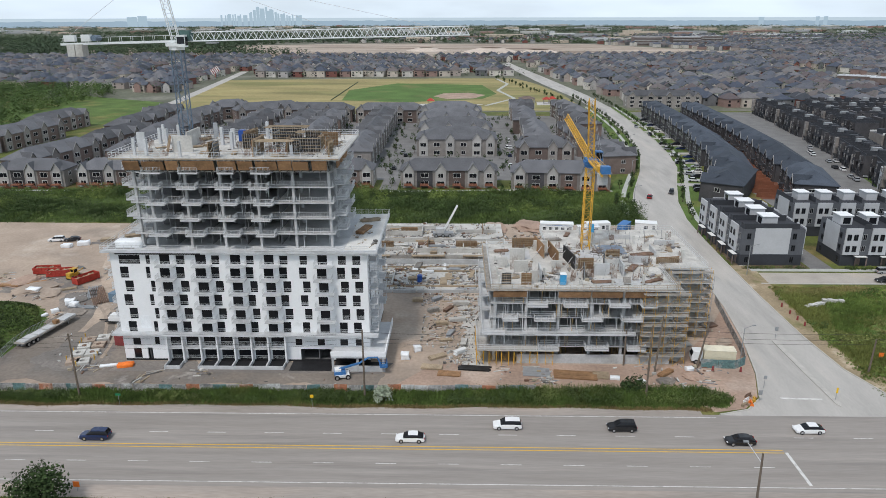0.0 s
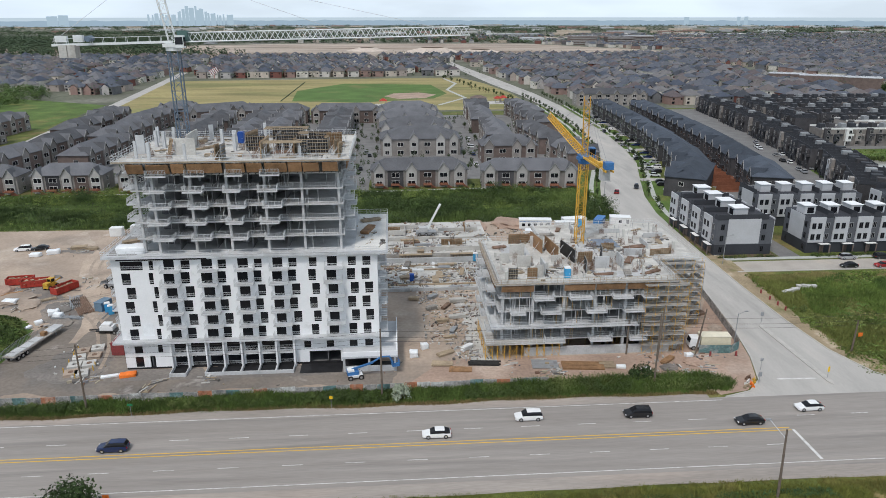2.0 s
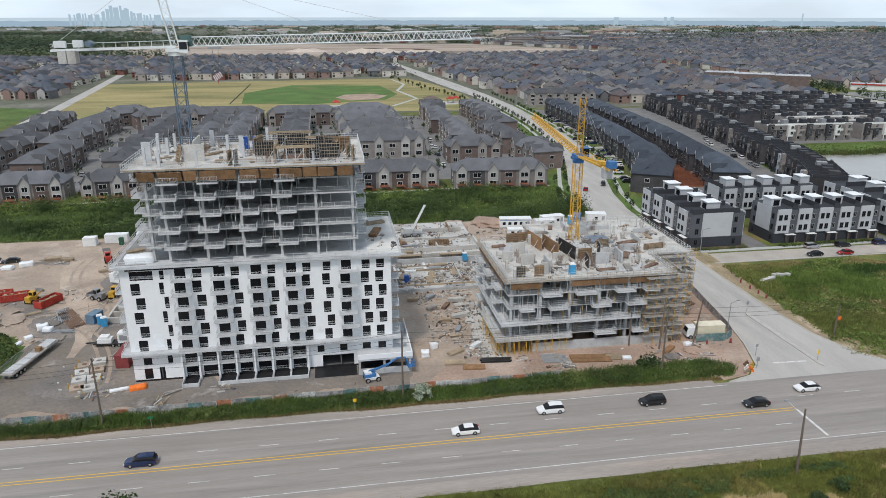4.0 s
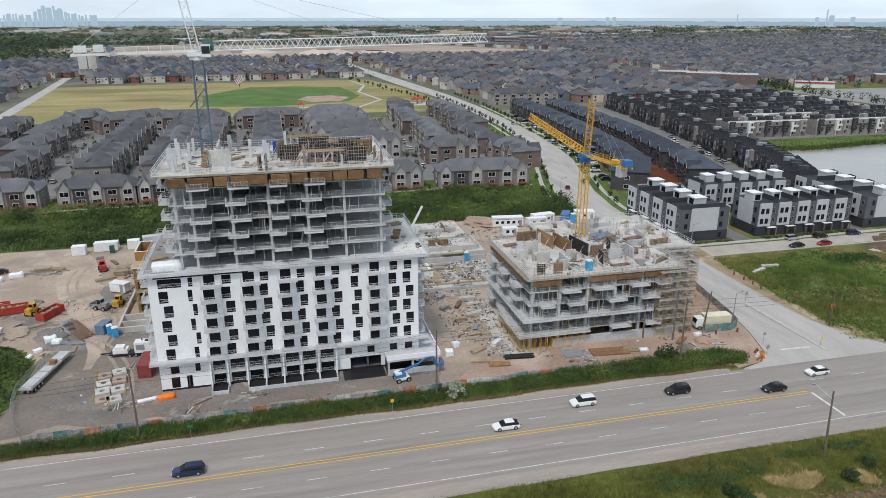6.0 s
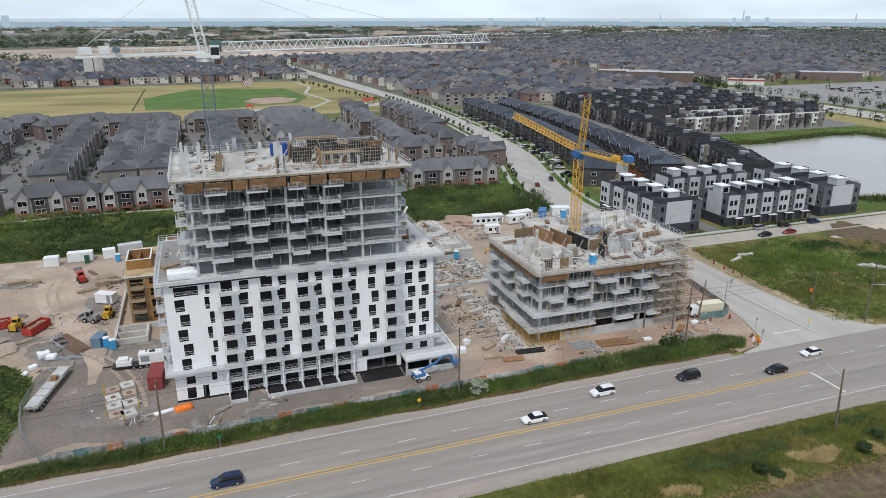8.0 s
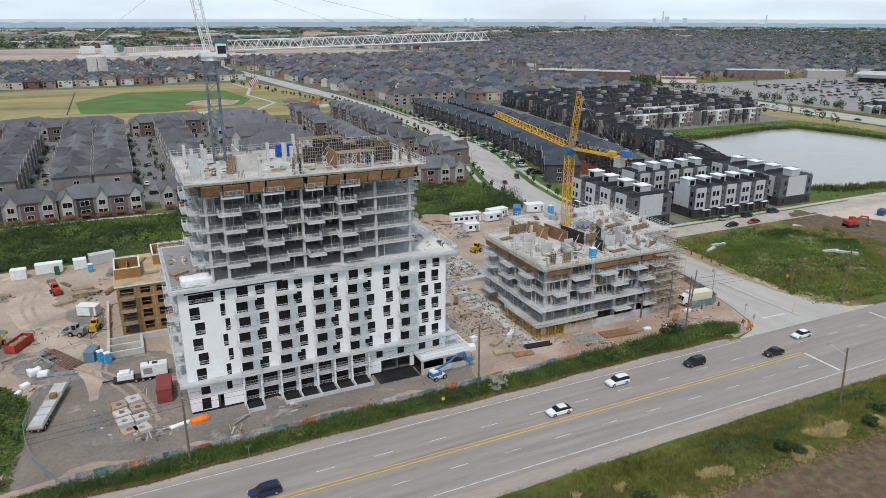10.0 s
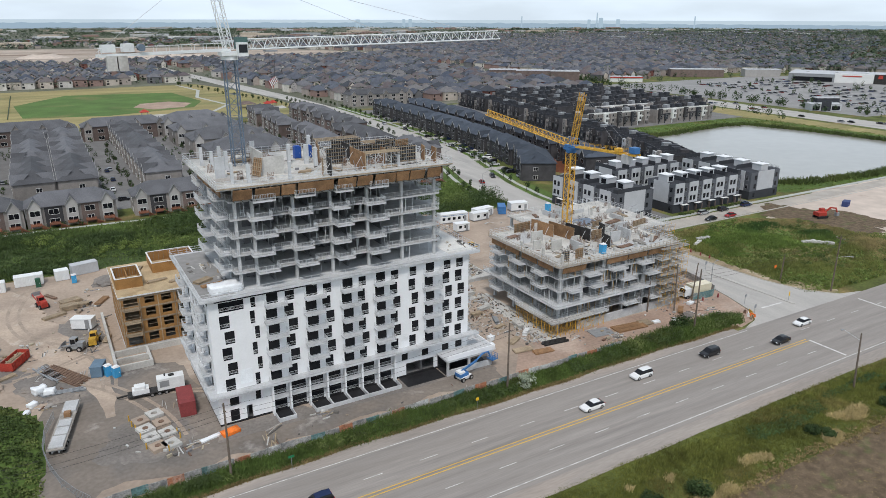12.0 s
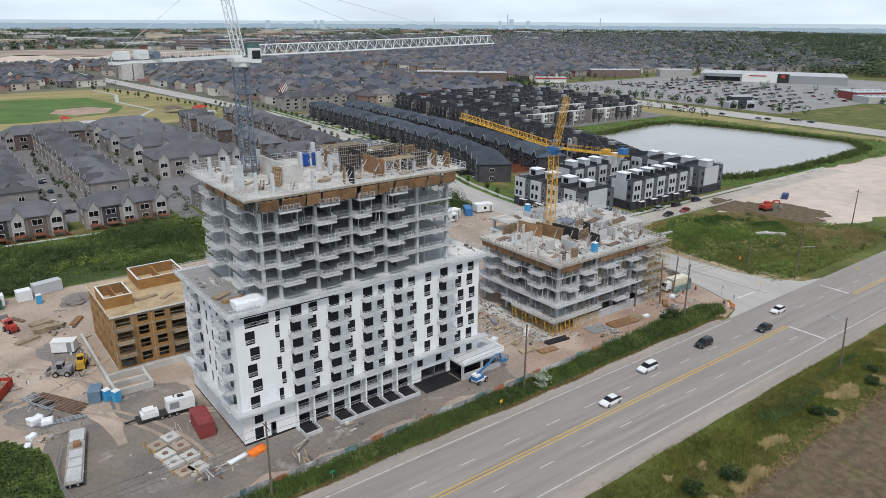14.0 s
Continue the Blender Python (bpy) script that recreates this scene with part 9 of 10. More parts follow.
green_sign = mat("green sign face", (0.02, 0.2, 0.08), 0.5, 0.1, 1, 5)
yellow_sign = mat("yellow sign face", (0.8, 0.5, 0.02), 0.5, 0.1, 1, 5)
sign(-58.0, 104.5, 2.6, green_sign, 0.9, 0.4, "small green sign plate on the road verge")
sign(-24.6, 105.0, 2.4, yellow_sign, 0.6, 0.6, "small yellow sign plate on the road verge")
sign(67.0, 133.4, 2.6, frame_grey, 0.7, 0.9, "grey backed road sign at the median island")
sign(66.8, 108.6, 2.6, yellow_sign, 0.35, 1.1, "yellow hazard marker on the median island")
sign(56.0, 112.6, 2.6, frame_grey, 0.6, 0.6, "grey backed sign at the junction corner")
sign(53.2, 107.8, 2.4, frame_grey, 0.7, 0.9, "grey backed sign at the junction corner")
sign(98, 98.6, 2.8, yellow_sign, 0.8, 0.8, "yellow diamond road sign on the main road", 0)
sign(83.4, 124.0, 1.6, orange_tarp, 1.0, 1.0, "orange roadwork sign on the vacant lot edge")
sign(-53.6, 82.0, 1.7, orange_tarp, 0.9, 0.9, "orange roadwork sign on the road shoulder")
for x, y, m in ((52.6, 108.4, yellow_machine), (51.4, 106.9, orange_tarp), (51.0, 107.8, white_metal), (50.2, 106.4, timber), (51.9, 109.4, rust)):
    t = thing("site_barrier", "small striped barrier and rubble at the junction corner", "barrier", pose(x, y, 0, 0, 0, rng.uniform(0, 90)), "corner barriers")
    part("board", Geo().box(-0.7, -0.05, 0.5, 0.7, 0.05, 0.9), m, t)
    part("leg", Geo().box(-0.6, -0.3, 0, -0.5, 0.3, 0.5).box(0.5, -0.3, 0, 0.6, 0.3, 0.5), m, t)
for x, y in ((75.0, 150), (75.1, 146), (75.2, 142.6), (75.4, 139.6), (53.6, 118.8), (48.4, 119.0)):
    t = thing("road_drum", "dull red plastic traffic drum along the kerb", "traffic drum", pose(x + 0.6, y, 0), "traffic drums")
    part("drum", Geo().tube((0, 0, 0), (0, 0, 1.0), 0.24, 0.18, 10), maroon_steel, t)
    part("base", Geo().tube((0, 0, -0.0), (0, 0, 0.06), 0.38, n=8), rubber, t)

# vehicles
def car_paint(name, col):
    return mat(name, col, 0.25, 0.03, 0.5, 5, spec=0.6)


PAINT = {"white": car_paint("white car paint", (0.78, 0.78, 0.78)), "black": car_paint("black car paint", (0.012, 0.012, 0.014)), "blue": car_paint("dark blue car paint", (0.012, 0.025, 0.08)), "grey": car_paint("silver grey car paint", (0.35, 0.36, 0.37)), "red": car_paint("red car paint", (0.3, 0.02, 0.02))}
lamp_white = mat("headlamp lens", (0.7, 0.7, 0.72), 0.15, 0.02, 1, 4)
lamp_red = mat("tail lamp lens", (0.35, 0.01, 0.01), 0.2, 0.02, 1, 4)


def loft(sections):
    """Skin across cross sections (x, half width bottom, half width top, z bottom, z top), with rounded shoulders."""
    g = Geo()
    rings = []
    for x, wb, wt, zb, zt in sections:
        rings.append([(x, -wb, zb), (x, wb, zb), (x, wb, zb + (zt - zb) * 0.55), (x, wt, zt - 0.04), (x, wt - 0.12, zt), (x, -wt + 0.12, zt), (x, -wt, zt - 0.04), (x, -wb, zb + (zt - zb) * 0.55)])
    n = len(rings[0])
    vs = [p for r in rings for p in r]
    fs = [(k * n + i, k * n + (i + 1) % n, (k + 1) * n + (i + 1) % n, (k + 1) * n + i) for k in range(len(rings) - 1) for i in range(n)]
    fs += [tuple(range(n - 1, -1, -1)), tuple(range((len(rings) - 1) * n, len(rings) * n))]
    return g.add(vs, fs)


def car(colour, suv, label, lights=True):
    t = thing("car", label, "car", pose(0, 0, -300), "cars")
    h, l = (1.68, 4.7) if suv else (1.45, 4.65)
    belt = 1.02 if suv else 0.92
    b = loft([(-l / 2, 0.72, 0.66, 0.42, belt - 0.22), (-l / 2 + 0.12, 0.84, 0.78, 0.3, belt - 0.12), (-l / 2 + 1.2, 0.92, 0.88, 0.24, belt), (0.2, 0.92, 0.88, 0.24, belt), (l / 2 - 1.35, 0.92, 0.86, 0.24, belt - 0.02), (l / 2 - 0.25, 0.86, 0.78, 0.26, belt - 0.2), (l / 2, 0.72, 0.62, 0.36, belt - 0.34)])
    part("body", b, PAINT[colour], t)
    r0, r1 = (-l / 2 + 0.25, l / 2 - 1.95) if suv else (-l / 2 + 0.95, l / 2 - 2.0)
    gl = loft([(r0 - (0.15 if suv else 0.75), 0.8, 0.7, belt - 0.05, belt + 0.02), (r0 + 0.15, 0.8, 0.66, belt - 0.05, h - 0.1), ((r0 + r1) / 2, 0.82, 0.68, belt - 0.05, h - 0.04), (r1, 0.82, 0.66, belt - 0.05, h - 0.1), (r1 + 0.75, 0.82, 0.72, belt - 0.06, belt)])
    part("window_glass", gl, glass_dark, t)
    part("roof_panel", loft([(r0 + 0.12, 0.62, 0.6, h - 0.13, h - 0.06), ((r0 + r1) / 2, 0.66, 0.64, h - 0.09, h), (r1 - 0.02, 0.62, 0.6, h - 0.13, h - 0.05)]), PAINT[colour], t)
    for u in (-l / 2 + 0.9, l / 2 - 0.95):
        for v in (-0.82, 0.82):
            put_wheel(t, u, v, 0.34, 0.24, lights)
    if lights:
        for v in (-0.62, 0.62):
            part("headlight", Geo().box(l / 2 - 0.12, v - 0.18, 0.56, l / 2 - 0.004, v + 0.18, 0.7), lamp_white, t)
            part("tail_light", Geo().box(-l / 2 + 0.0, v - 0.14, 0.66, -l / 2 + 0.1, v + 0.14, 0.84), lamp_red, t)
    return t


CARS = {("blue", True): car("blue", True, "dark blue sport utility car on the asphalt"), ("white", False): car("white", False, "white saloon car on the asphalt"), ("white", True): car("white", True, "white sport utility car with dark glass on the asphalt"),
        ("black", True): car("black", True, "black sport utility car on the asphalt"), ("black", False): car("black", False, "black saloon car on the asphalt"), ("grey", True): car("grey", True, "silver grey sport utility car on the asphalt"), ("red", False): car("red", False, "red saloon car on the asphalt")}
for c, s, x, y, a in (("blue", True, -57.5, 95.1, 180), ("white", False, -7.0, 95.3, 180), ("white", True, 8.7, 99.2, 180), ("black", True, 27.3, 98.9, 180), ("black", False, 45.1, 95.4, 180), ("white", False, 57.4, 98.8, 180),
                      ("grey", True, 112.3, 172.6, 0), ("black", True, 122.2, 172.4, 0), ("blue", True, 134.8, 172.6, 0), ("black", False, 108.5, 166.2, 180), ("red", False, 118.0, 166.0, 180),
                      ("white", True, -120, 196.4, 190), ("black", False, -115.4, 196.8, 195),
                      ("black", True, 81.5, 258, 250), ("red", False, 71.5, 251, 70), ("black", False, 104.4, 330, 260), ("black", True, 108.4, 392, 265), ("grey", True, 107.4, 420, 265)):
    place(CARS[(c, s)], pose(x, y, 0.07, 0, 0, a))
FAR = [car(c, s, n, False) for c, s, n in (("white", True, "white parked car beside the terraces"), ("black", True, "black parked car beside the terraces"), ("grey", False, "silver grey parked car beside the terraces"), ("blue", False, "dark blue parked car beside the terraces"))]
rd = np.random.default_rng(11)
for i in range(18):
    y = 262 + i * 11.0
    bx = np.interp(y, [p[1] for p in BR], [p[0] for p in BR])
    if rd.random() < 0.85:
        place(FAR[int(rd.integers(0, 4))], pose(bx + 8.2 + rd.normal(0, 0.4), y + rd.normal(0, 1), 0.06, 0, 0, 175 + rd.normal(0, 4)))
for i in range(9):
    y = 272 + i * 22
    bx = np.interp(y, [p[1] for p in BR], [p[0] for p in BR])
    setting(f"driveway_{i + 1}", Geo().sheet([(bx + 0.3, y - 2.4), (bx + 11, y - 2.8), (bx + 11, y + 2.6), (bx + 0.3, y + 2.4)], 0.115), asphalt_side, "short concrete driveway to the dark terraces", "driveway")
for x, y, a in ((167.5, 300, 80), (170.5, 318, 80), (163.5, 286, 75), (166, 268, 60), (172.5, 340, 80), (25.5, 330, 90), (25.5, 352, 90), (27.6, 371, 90), (-26.5, 338, 90), (-60, 330, 90), (-60.5, 350, 90), (-99.5, 345, 90)):
    place(FAR[int(rd.integers(0, 4))], pose(x, y, 0.07, 0, 0, a))

# ======== plants ========
def scatter(poly, n):
    xs, ys = [p[0] for p in poly], [p[1] for p in poly]
    x, y = rng.uniform(min(xs), max(xs), n), rng.uniform(min(ys), max(ys), n)
    k = inside(x, y, poly)
    return x[k], y[k]


def blades(n, spots, spread, height, width):
    """Upright grass and reed blades round many spots, as arrays for one mesh."""
    spots = np.asarray(spots, float)
    k = len(spots)
    hei = np.broadcast_to(np.asarray(height, float), k)
    foot = np.repeat(spots[:, None, :], n, 1)
    foot[:, :, :2] += rng.normal(scale=spread, size=(k, n, 2))
    tall = hei[:, None, None] * rng.uniform(0.55, 1.15, (k, n, 1))
    tip = foot + np.concatenate([rng.normal(scale=0.32, size=(k, n, 2)) * tall, tall], 2)
    way = rng.uniform(0, 2 * math.pi, (k, n))
    side = np.stack([np.cos(way), np.sin(way), 0 * way], 2) * width * rng.uniform(0.6, 1.3, (k, n, 1))
    return np.stack([foot - side, foot + side, tip + side * 0.45, tip - side * 0.45], 2).reshape(-1, 3)


# reeds, grass and shrubs on the bank by the road
BANK = [(-260, 105.3), (30, 105.6), (46.5, 105.9), (48.5, 108), (44, 111), (24, 110.8), (-84, 108.9), (-260, 108.9)]
x, y = scatter(BANK, 16000)
n1 = np.array([noise.noise(Vector((a * 0.09, b * 0.2, 2))) for a, b in zip(x, y)])
rise = np.clip((y - 104.9) / 2.6, 0.15, 1)
h = (0.55 + 0.9 * np.clip(0.4 + 1.2 * n1, 0, 1.3) + np.where(x > 8, 0.45, 0)) * rise
stuff("verge_reeds", blades(13, np.stack([x, y, 0 * x], 1), 0.3, h, 0.055), mat("bank reed blades", (0.092, 0.142, 0.034), 0.85, 0.3, 0.2, 8, island=0.25, patch=(0.15, 0.16, 0.05), patch_at=0.54), "dense green reeds and long grass on the road bank", "grass")
x, y = scatter(BANK, 3600)
n1 = np.array([noise.noise(Vector((a * 0.07, b * 0.1, 9))) for a, b in zip(x, y)])
k = ((n1 > -0.02) | ((x > 6) & (n1 > -0.3))) & (y > 106.3)
x, y, n1 = x[k], y[k], n1[k]
stuff("verge_plants", leaves(44, np.stack([x, y, 0.1 + 0 * x], 1), 0.62, np.clip(0.8 + 1.4 * n1, 0.5, 2.2) + np.where(x > 8, 0.9, 0), 0.12, 1.0), leaf_hedge, "dense green shrubs on the road bank", "bushes")
x = rng.uniform(-260, 44, 5200)
y = 105.2 + 0.3 * np.sin(x * 0.11) + 0.2 * np.sin(x * 0.37) + np.abs(rng.normal(0, 0.35, len(x)))
stuff("verge_straw", blades(7, np.stack([x, y, 0 * x], 1), 0.25, 0.3, 0.05), mat("bank straw blades", (0.22, 0.165, 0.075), 0.9, 0.25, 0.4, 8, island=0.3), "dry brown grass along the foot of the bank", "grass")
# marsh: a carpet of reeds with rounded shrubs standing in it
MARSH = [(-330, 217), (62, 216.5), (62, 259.5), (-330, 261)]
x, y = scatter(MARSH, 17000)
n1 = np.array([noise.noise(Vector((a * 0.05, b * 0.08, 0))) for a, b in zip(x, y)])
stuff("marsh_reeds", blades(9, np.stack([x, y, 0 * x], 1), 0.7, np.clip(0.8 + 0.9 * n1, 0.3, 1.8), 0.13), mat("marsh reed blades", (0.11, 0.16, 0.044), 0.85, 0.3, 0.05, 8, island=0.25, patch=(0.05, 0.08, 0.025), patch_at=0.46), "bright green marsh reeds and grass", "grass")
x, y = scatter(MARSH, 3600)
n1 = np.array([noise.noise(Vector((a * 0.035, b * 0.06, 3))) for a, b in zip(x, y)])
k = n1 + rng.normal(0, 0.12, len(x)) > -0.1
x, y, n1 = x[k], y[k], n1[k]
h = np.clip(1.3 + 5.2 * n1 + rng.normal(0, 0.9, len(x)), 0.6, 5.6)
stuff("marsh_shrubs", leaves(120, np.stack([x, y, 0 * x], 1), 0.7 + 0.42 * h, h, 0.2, 0.7), leaf_marsh, "dense green rounded marsh shrubs", "bushes")


def tree(x, y, h, r, trunk_h, n, size, label, material=leaf_tree, group="street trees", name="tree"):
    t = thing(name, label, "tree", pose(x, y, 0), group)
    g = Geo().tube((0, 0, 0), (0, 0, trunk_h + h * 0.25), 0.04 * h ** 0.6 + 0.05, 0.03 * h ** 0.5, 6)
    for k in range(5):
        a = k * 2.4 + x
        g.tube((0, 0, trunk_h + k * h * 0.05), (math.cos(a) * r * 0.6, math.sin(a) * r * 0.6, trunk_h + h * 0.3 + k * h * 0.06), 0.05, 0.02, 5)
    part("trunk", g, bark, t)
    c = max(5, int(n / 26))
    ang, rad = rng.uniform(0, 6.28, c), r * np.sqrt(rng.uniform(0.02, 0.6, c))
    zz = trunk_h + rng.uniform(0.0, 0.62, c) * h
    sp = np.stack([np.cos(ang) * rad, np.sin(ang) * rad, zz], 1)
    part("crown", quads("crown", leaves(26, sp, r * 0.5, h * 0.42, size, 0.3), material), None, t)
    return t


trees = [tree(0, 0, 2.7, 1.0, 1.1, 240, 0.2, "young leafy street tree with a slender trunk"), tree(0, 0, 3.4, 1.2, 1.3, 260, 0.22, "young leafy street tree with a slender trunk")]
for k, (lx, d) in enumerate(((BL, 2.0), (BR, -2.0))):
    pts = lx[9:19] if k == 0 else lx[9:19]
    acc = []
    for a, b in zip(pts, pts[1:]):
        L = math.hypot(b[0] - a[0], b[1] - a[1])
        for i in range(int(L / 9)):
            f = i * 9 / L
            acc.append((a[0] + (b[0] - a[0]) * f, a[1] + (b[1] - a[1]) * f))
    for i, p in enumerate(acc):
        copy_thing(trees[i % 2], pose(p[0] - d * 0.9, p[1], 0, 0, 0, i * 50))
        if k == 0 and i % 3 == 0:
            copy_thing(trees[(i + 1) % 2], pose(p[0] - d * 2.6, p[1] + 3, 0, 0, 0, i * 70))
rs = np.random.default_rng(3)
for i in range(36):
    f = i / 36
    copy_thing(trees[i % 2], pose(40 + f * 50 + rs.normal(0, 2), 770 - f * 260 + rs.normal(0, 4), 0, 0, 0, i * 40))
for lane, s in ((-31.5, 1), (-21.5, 1), (-65.0, 1), (-55.5, 1), (-104, 1), (-95, 1), (20.5, 1), (30.5, 1)):
    for i in range(6):
        copy_thing(trees[i % 2], pose(lane + rs.normal(0, 0.4), 300 + i * 22 + rs.normal(0, 3), 0, 0, 0, i * 40))
trees[0].matrix_basis = pose(56, 236, 0)
trees[1].matrix_basis = pose(57.5, 243, 0)
# single bushes by the road
tree(-56.8, 78.4, 5.6, 3.5, 0.8, 3000, 0.24, "bushy dark green tree beside the road shoulder", leaf_tree, "roadside trees")
for x, y, h, r in ((-12.5, 106.9, 2.6, 1.7),):
    tree(x, y, h, r, 0.3, 700, 0.2, "silvery grey shrub on the road bank", leaf_silver, "roadside shrubs", "shrub")
tree(32.0, 110.8, 2.8, 2.2, 0.3, 900, 0.22, "dark green shrub beside the site", leaf_tree, "roadside shrubs", "shrub")
for x, y, h in ((19.0, 71.3, 1.6), (38.5, 70.2, 1.5), (-9.5, 70.0, 2.4), (-17.0, 71.8, 1.9), (20.5, 69.5, 1.4), (44, 72.4, 1.1)):
    tree(x, y, h, h * 0.75, 0.1, 1500, 0.15, "small green shrub in rough grass", leaf_tree, "roadside shrubs", "shrub")

# rough grass south of the road: long blades, straw clumps and patches of broad weeds
VERGE = [(-150, 67.5), (170, 68), (170, 80.8), (-150, 80.8)]
x, y = scatter(VERGE, 52000)
n1 = np.array([noise.noise(Vector((a * 0.05, b * 0.11, 4))) for a, b in zip(x, y)])
n2 = np.array([noise.noise(Vector((a * 0.21, b * 0.3, 8))) for a, b in zip(x, y)])
low = np.clip((80.9 - y) / 2.5, 0.3, 1)
tuft_green = mat("green grass blades", (0.15, 0.165, 0.038), 0.9, 0.3, 0.1, 8, island=0.25, patch=(0.27, 0.22, 0.082), patch_at=0.53)
stuff("verge_weeds", blades(7, np.stack([x, y, 0 * x], 1), 0.22, np.clip(0.42 + 0.5 * n1 + 0.4 * n2, 0.14, 1.1) * low, 0.05), tuft_green, "rough long grass south of the road", "grass")
k = (n1 > 0.16) & (n2 > -0.05) & (y < 78)
stuff("broad_weeds", leaves(16, np.stack([x[k], y[k], 0 * x[k]], 1), 0.3, 0.75, 0.1, 0.8), mat("broad weed leaves", (0.055, 0.1, 0.032), 0.85, 0.3, 0.3, 8, island=0.3), "patches of broad green weeds in the rough grass", "weeds")
k = (n1 < -0.08) & (n2 > 0.3) & (y < 76)
stuff("straw_clumps", blades(16, np.stack([x[k], y[k], 0 * x[k]], 1), 0.22, 0.75, 0.045), mat("pale straw blades", (0.5, 0.4, 0.2), 0.9, 0.2, 0.3, 8, island=0.2), "pale straw-coloured grass clumps south of the road", "grass")
tuft_lush = mat("lush weed leaves", (0.125, 0.175, 0.042), 0.9, 0.35, 0.06, 8, island=0.3, patch=(0.23, 0.195, 0.085), patch_at=0.54)
xs, ys = [], []
for poly, n in (([(76, 110), (84, 107.5), (160, 107), (150, 124), (138, 134), (136, 152), (118, 162), (77, 162)], 5200), ([(160, 178), (330, 171), (348, 190), (344, 318), (318, 330), (190, 329), (174, 302)], 9000), ([(-330, 420), (-222, 430), (-228, 545), (-330, 600)], 0)):
    if n:
        a, b = scatter(poly, n)
        if n == 9000:
            o = ~inside(a, b, [(p[0] * 0.985 + 3.7, p[1] * 0.985 + 3.7) for p in POND])
            a, b = a[o], b[o]
        xs.append(a)
        ys.append(b)
x, y = np.concatenate(xs), np.concatenate(ys)
n1 = np.array([noise.noise(Vector((a * 0.05, b * 0.08, 7))) for a, b in zip(x, y)])
LOT = [(77, 110), (84, 107.8), (150, 107.5), (146, 124), (136, 134), (134, 152), (118, 162), (78, 162)]
HOLLOW = [(82, 138), (92, 130), (104, 125), (122, 127), (130, 139), (121, 155), (99, 159), (86, 152)]
p, q = scatter(HOLLOW, 5200)
n2 = np.array([noise.noise(Vector((a * 0.09, b * 0.12, 21))) for a, b in zip(p, q)])
k = n2 + rng.normal(0, 0.12, len(p)) > -0.22
stuff("hollow_reeds", blades(10, np.stack([p[k], q[k], 0 * p[k]], 1), 0.4, np.clip(0.7 + 1.0 * n2[k], 0.3, 1.5), 0.09), mat("lush reed blades", (0.125, 0.185, 0.042), 0.85, 0.3, 0.05, 8, island=0.25, patch=(0.05, 0.1, 0.025), patch_at=0.5), "lush bright green reeds in the hollow", "grass")
p, q = scatter(LOT, 15000)
o = ~inside(p, q, HOLLOW) | (rng.random(len(p)) < 0.25)
p, q = p[o], q[o]
n2 = np.array([noise.noise(Vector((a * 0.07, b * 0.1, 12))) for a, b in zip(p, q)])
stuff("lot_grass", blades(8, np.stack([p, q, 0 * p], 1), 0.35, np.clip(0.5 + 0.9 * n2, 0.15, 1.3), 0.08), mat("lot grass blades", (0.165, 0.185, 0.052), 0.9, 0.25, 0.05, 8, island=0.2, patch=(0.33, 0.265, 0.125), patch_at=0.48), "long green and straw grass on the vacant lot", "grass")
p, q = scatter(LOT, 420)
n2 = np.array([noise.noise(Vector((a * 0.05, b * 0.07, 16))) for a, b in zip(p, q)])
p, q = p[n2 > 0.14], q[n2 > 0.14]
stuff("lot_shrubs", leaves(110, np.stack([p, q, 0 * p], 1), rng.uniform(0.6, 1.5, len(p)), rng.uniform(0.7, 1.8, len(p)), 0.15, 0.7), leaf_marsh, "dark green shrubs on the vacant lot", "bushes")
stuff("lot_weeds", leaves(9, np.stack([x, y, 0 * x], 1), 0.7, np.clip(0.25 + 1.2 * n1, 0.1, 1.6), 0.26, 0.3), tuft_lush, "weeds and low shrubs on vacant lots and the pond bank", "grass")

x = np.concatenate([rng.uniform(103.5, 138, 130), rng.uniform(76, 93, 40)])
y = np.where(x > 100, rng.uniform(174.6, 176.4, len(x)), rng.uniform(175.2, 176.2, len(x)))
stuff("bed_shrubs", leaves(50, np.stack([x, y, 0 * x], 1), 0.5, rng.uniform(0.4, 1.3, len(x)), 0.12, 0.8), leaf_hedge, "small dark green shrubs in the beds before the terraces", "bushes")

ring = POND + POND[:1]
p, q = [], []
for (ax, ay), (bx, by) in zip(ring, ring[1:]):
    m = int(math.hypot(bx - ax, by - ay) * 9)
    f = rng.uniform(0, 1, m)
    p.append(ax + (bx - ax) * f + rng.normal(0, 1.6, m))
    q.append(ay + (by - ay) * f + rng.normal(0, 1.6, m))
p, q = np.concatenate(p), np.concatenate(q)
stuff("pond_reeds", blades(7, np.stack([p, q, 0 * p], 1), 0.5, rng.uniform(0.8, 2.2, len(p)), 0.14), mat("pond reed blades", (0.075, 0.105, 0.03), 0.85, 0.3, 0.05, 8, island=0.25, patch=(0.12, 0.14, 0.045), patch_at=0.55), "green reeds along the pond edge", "reeds")

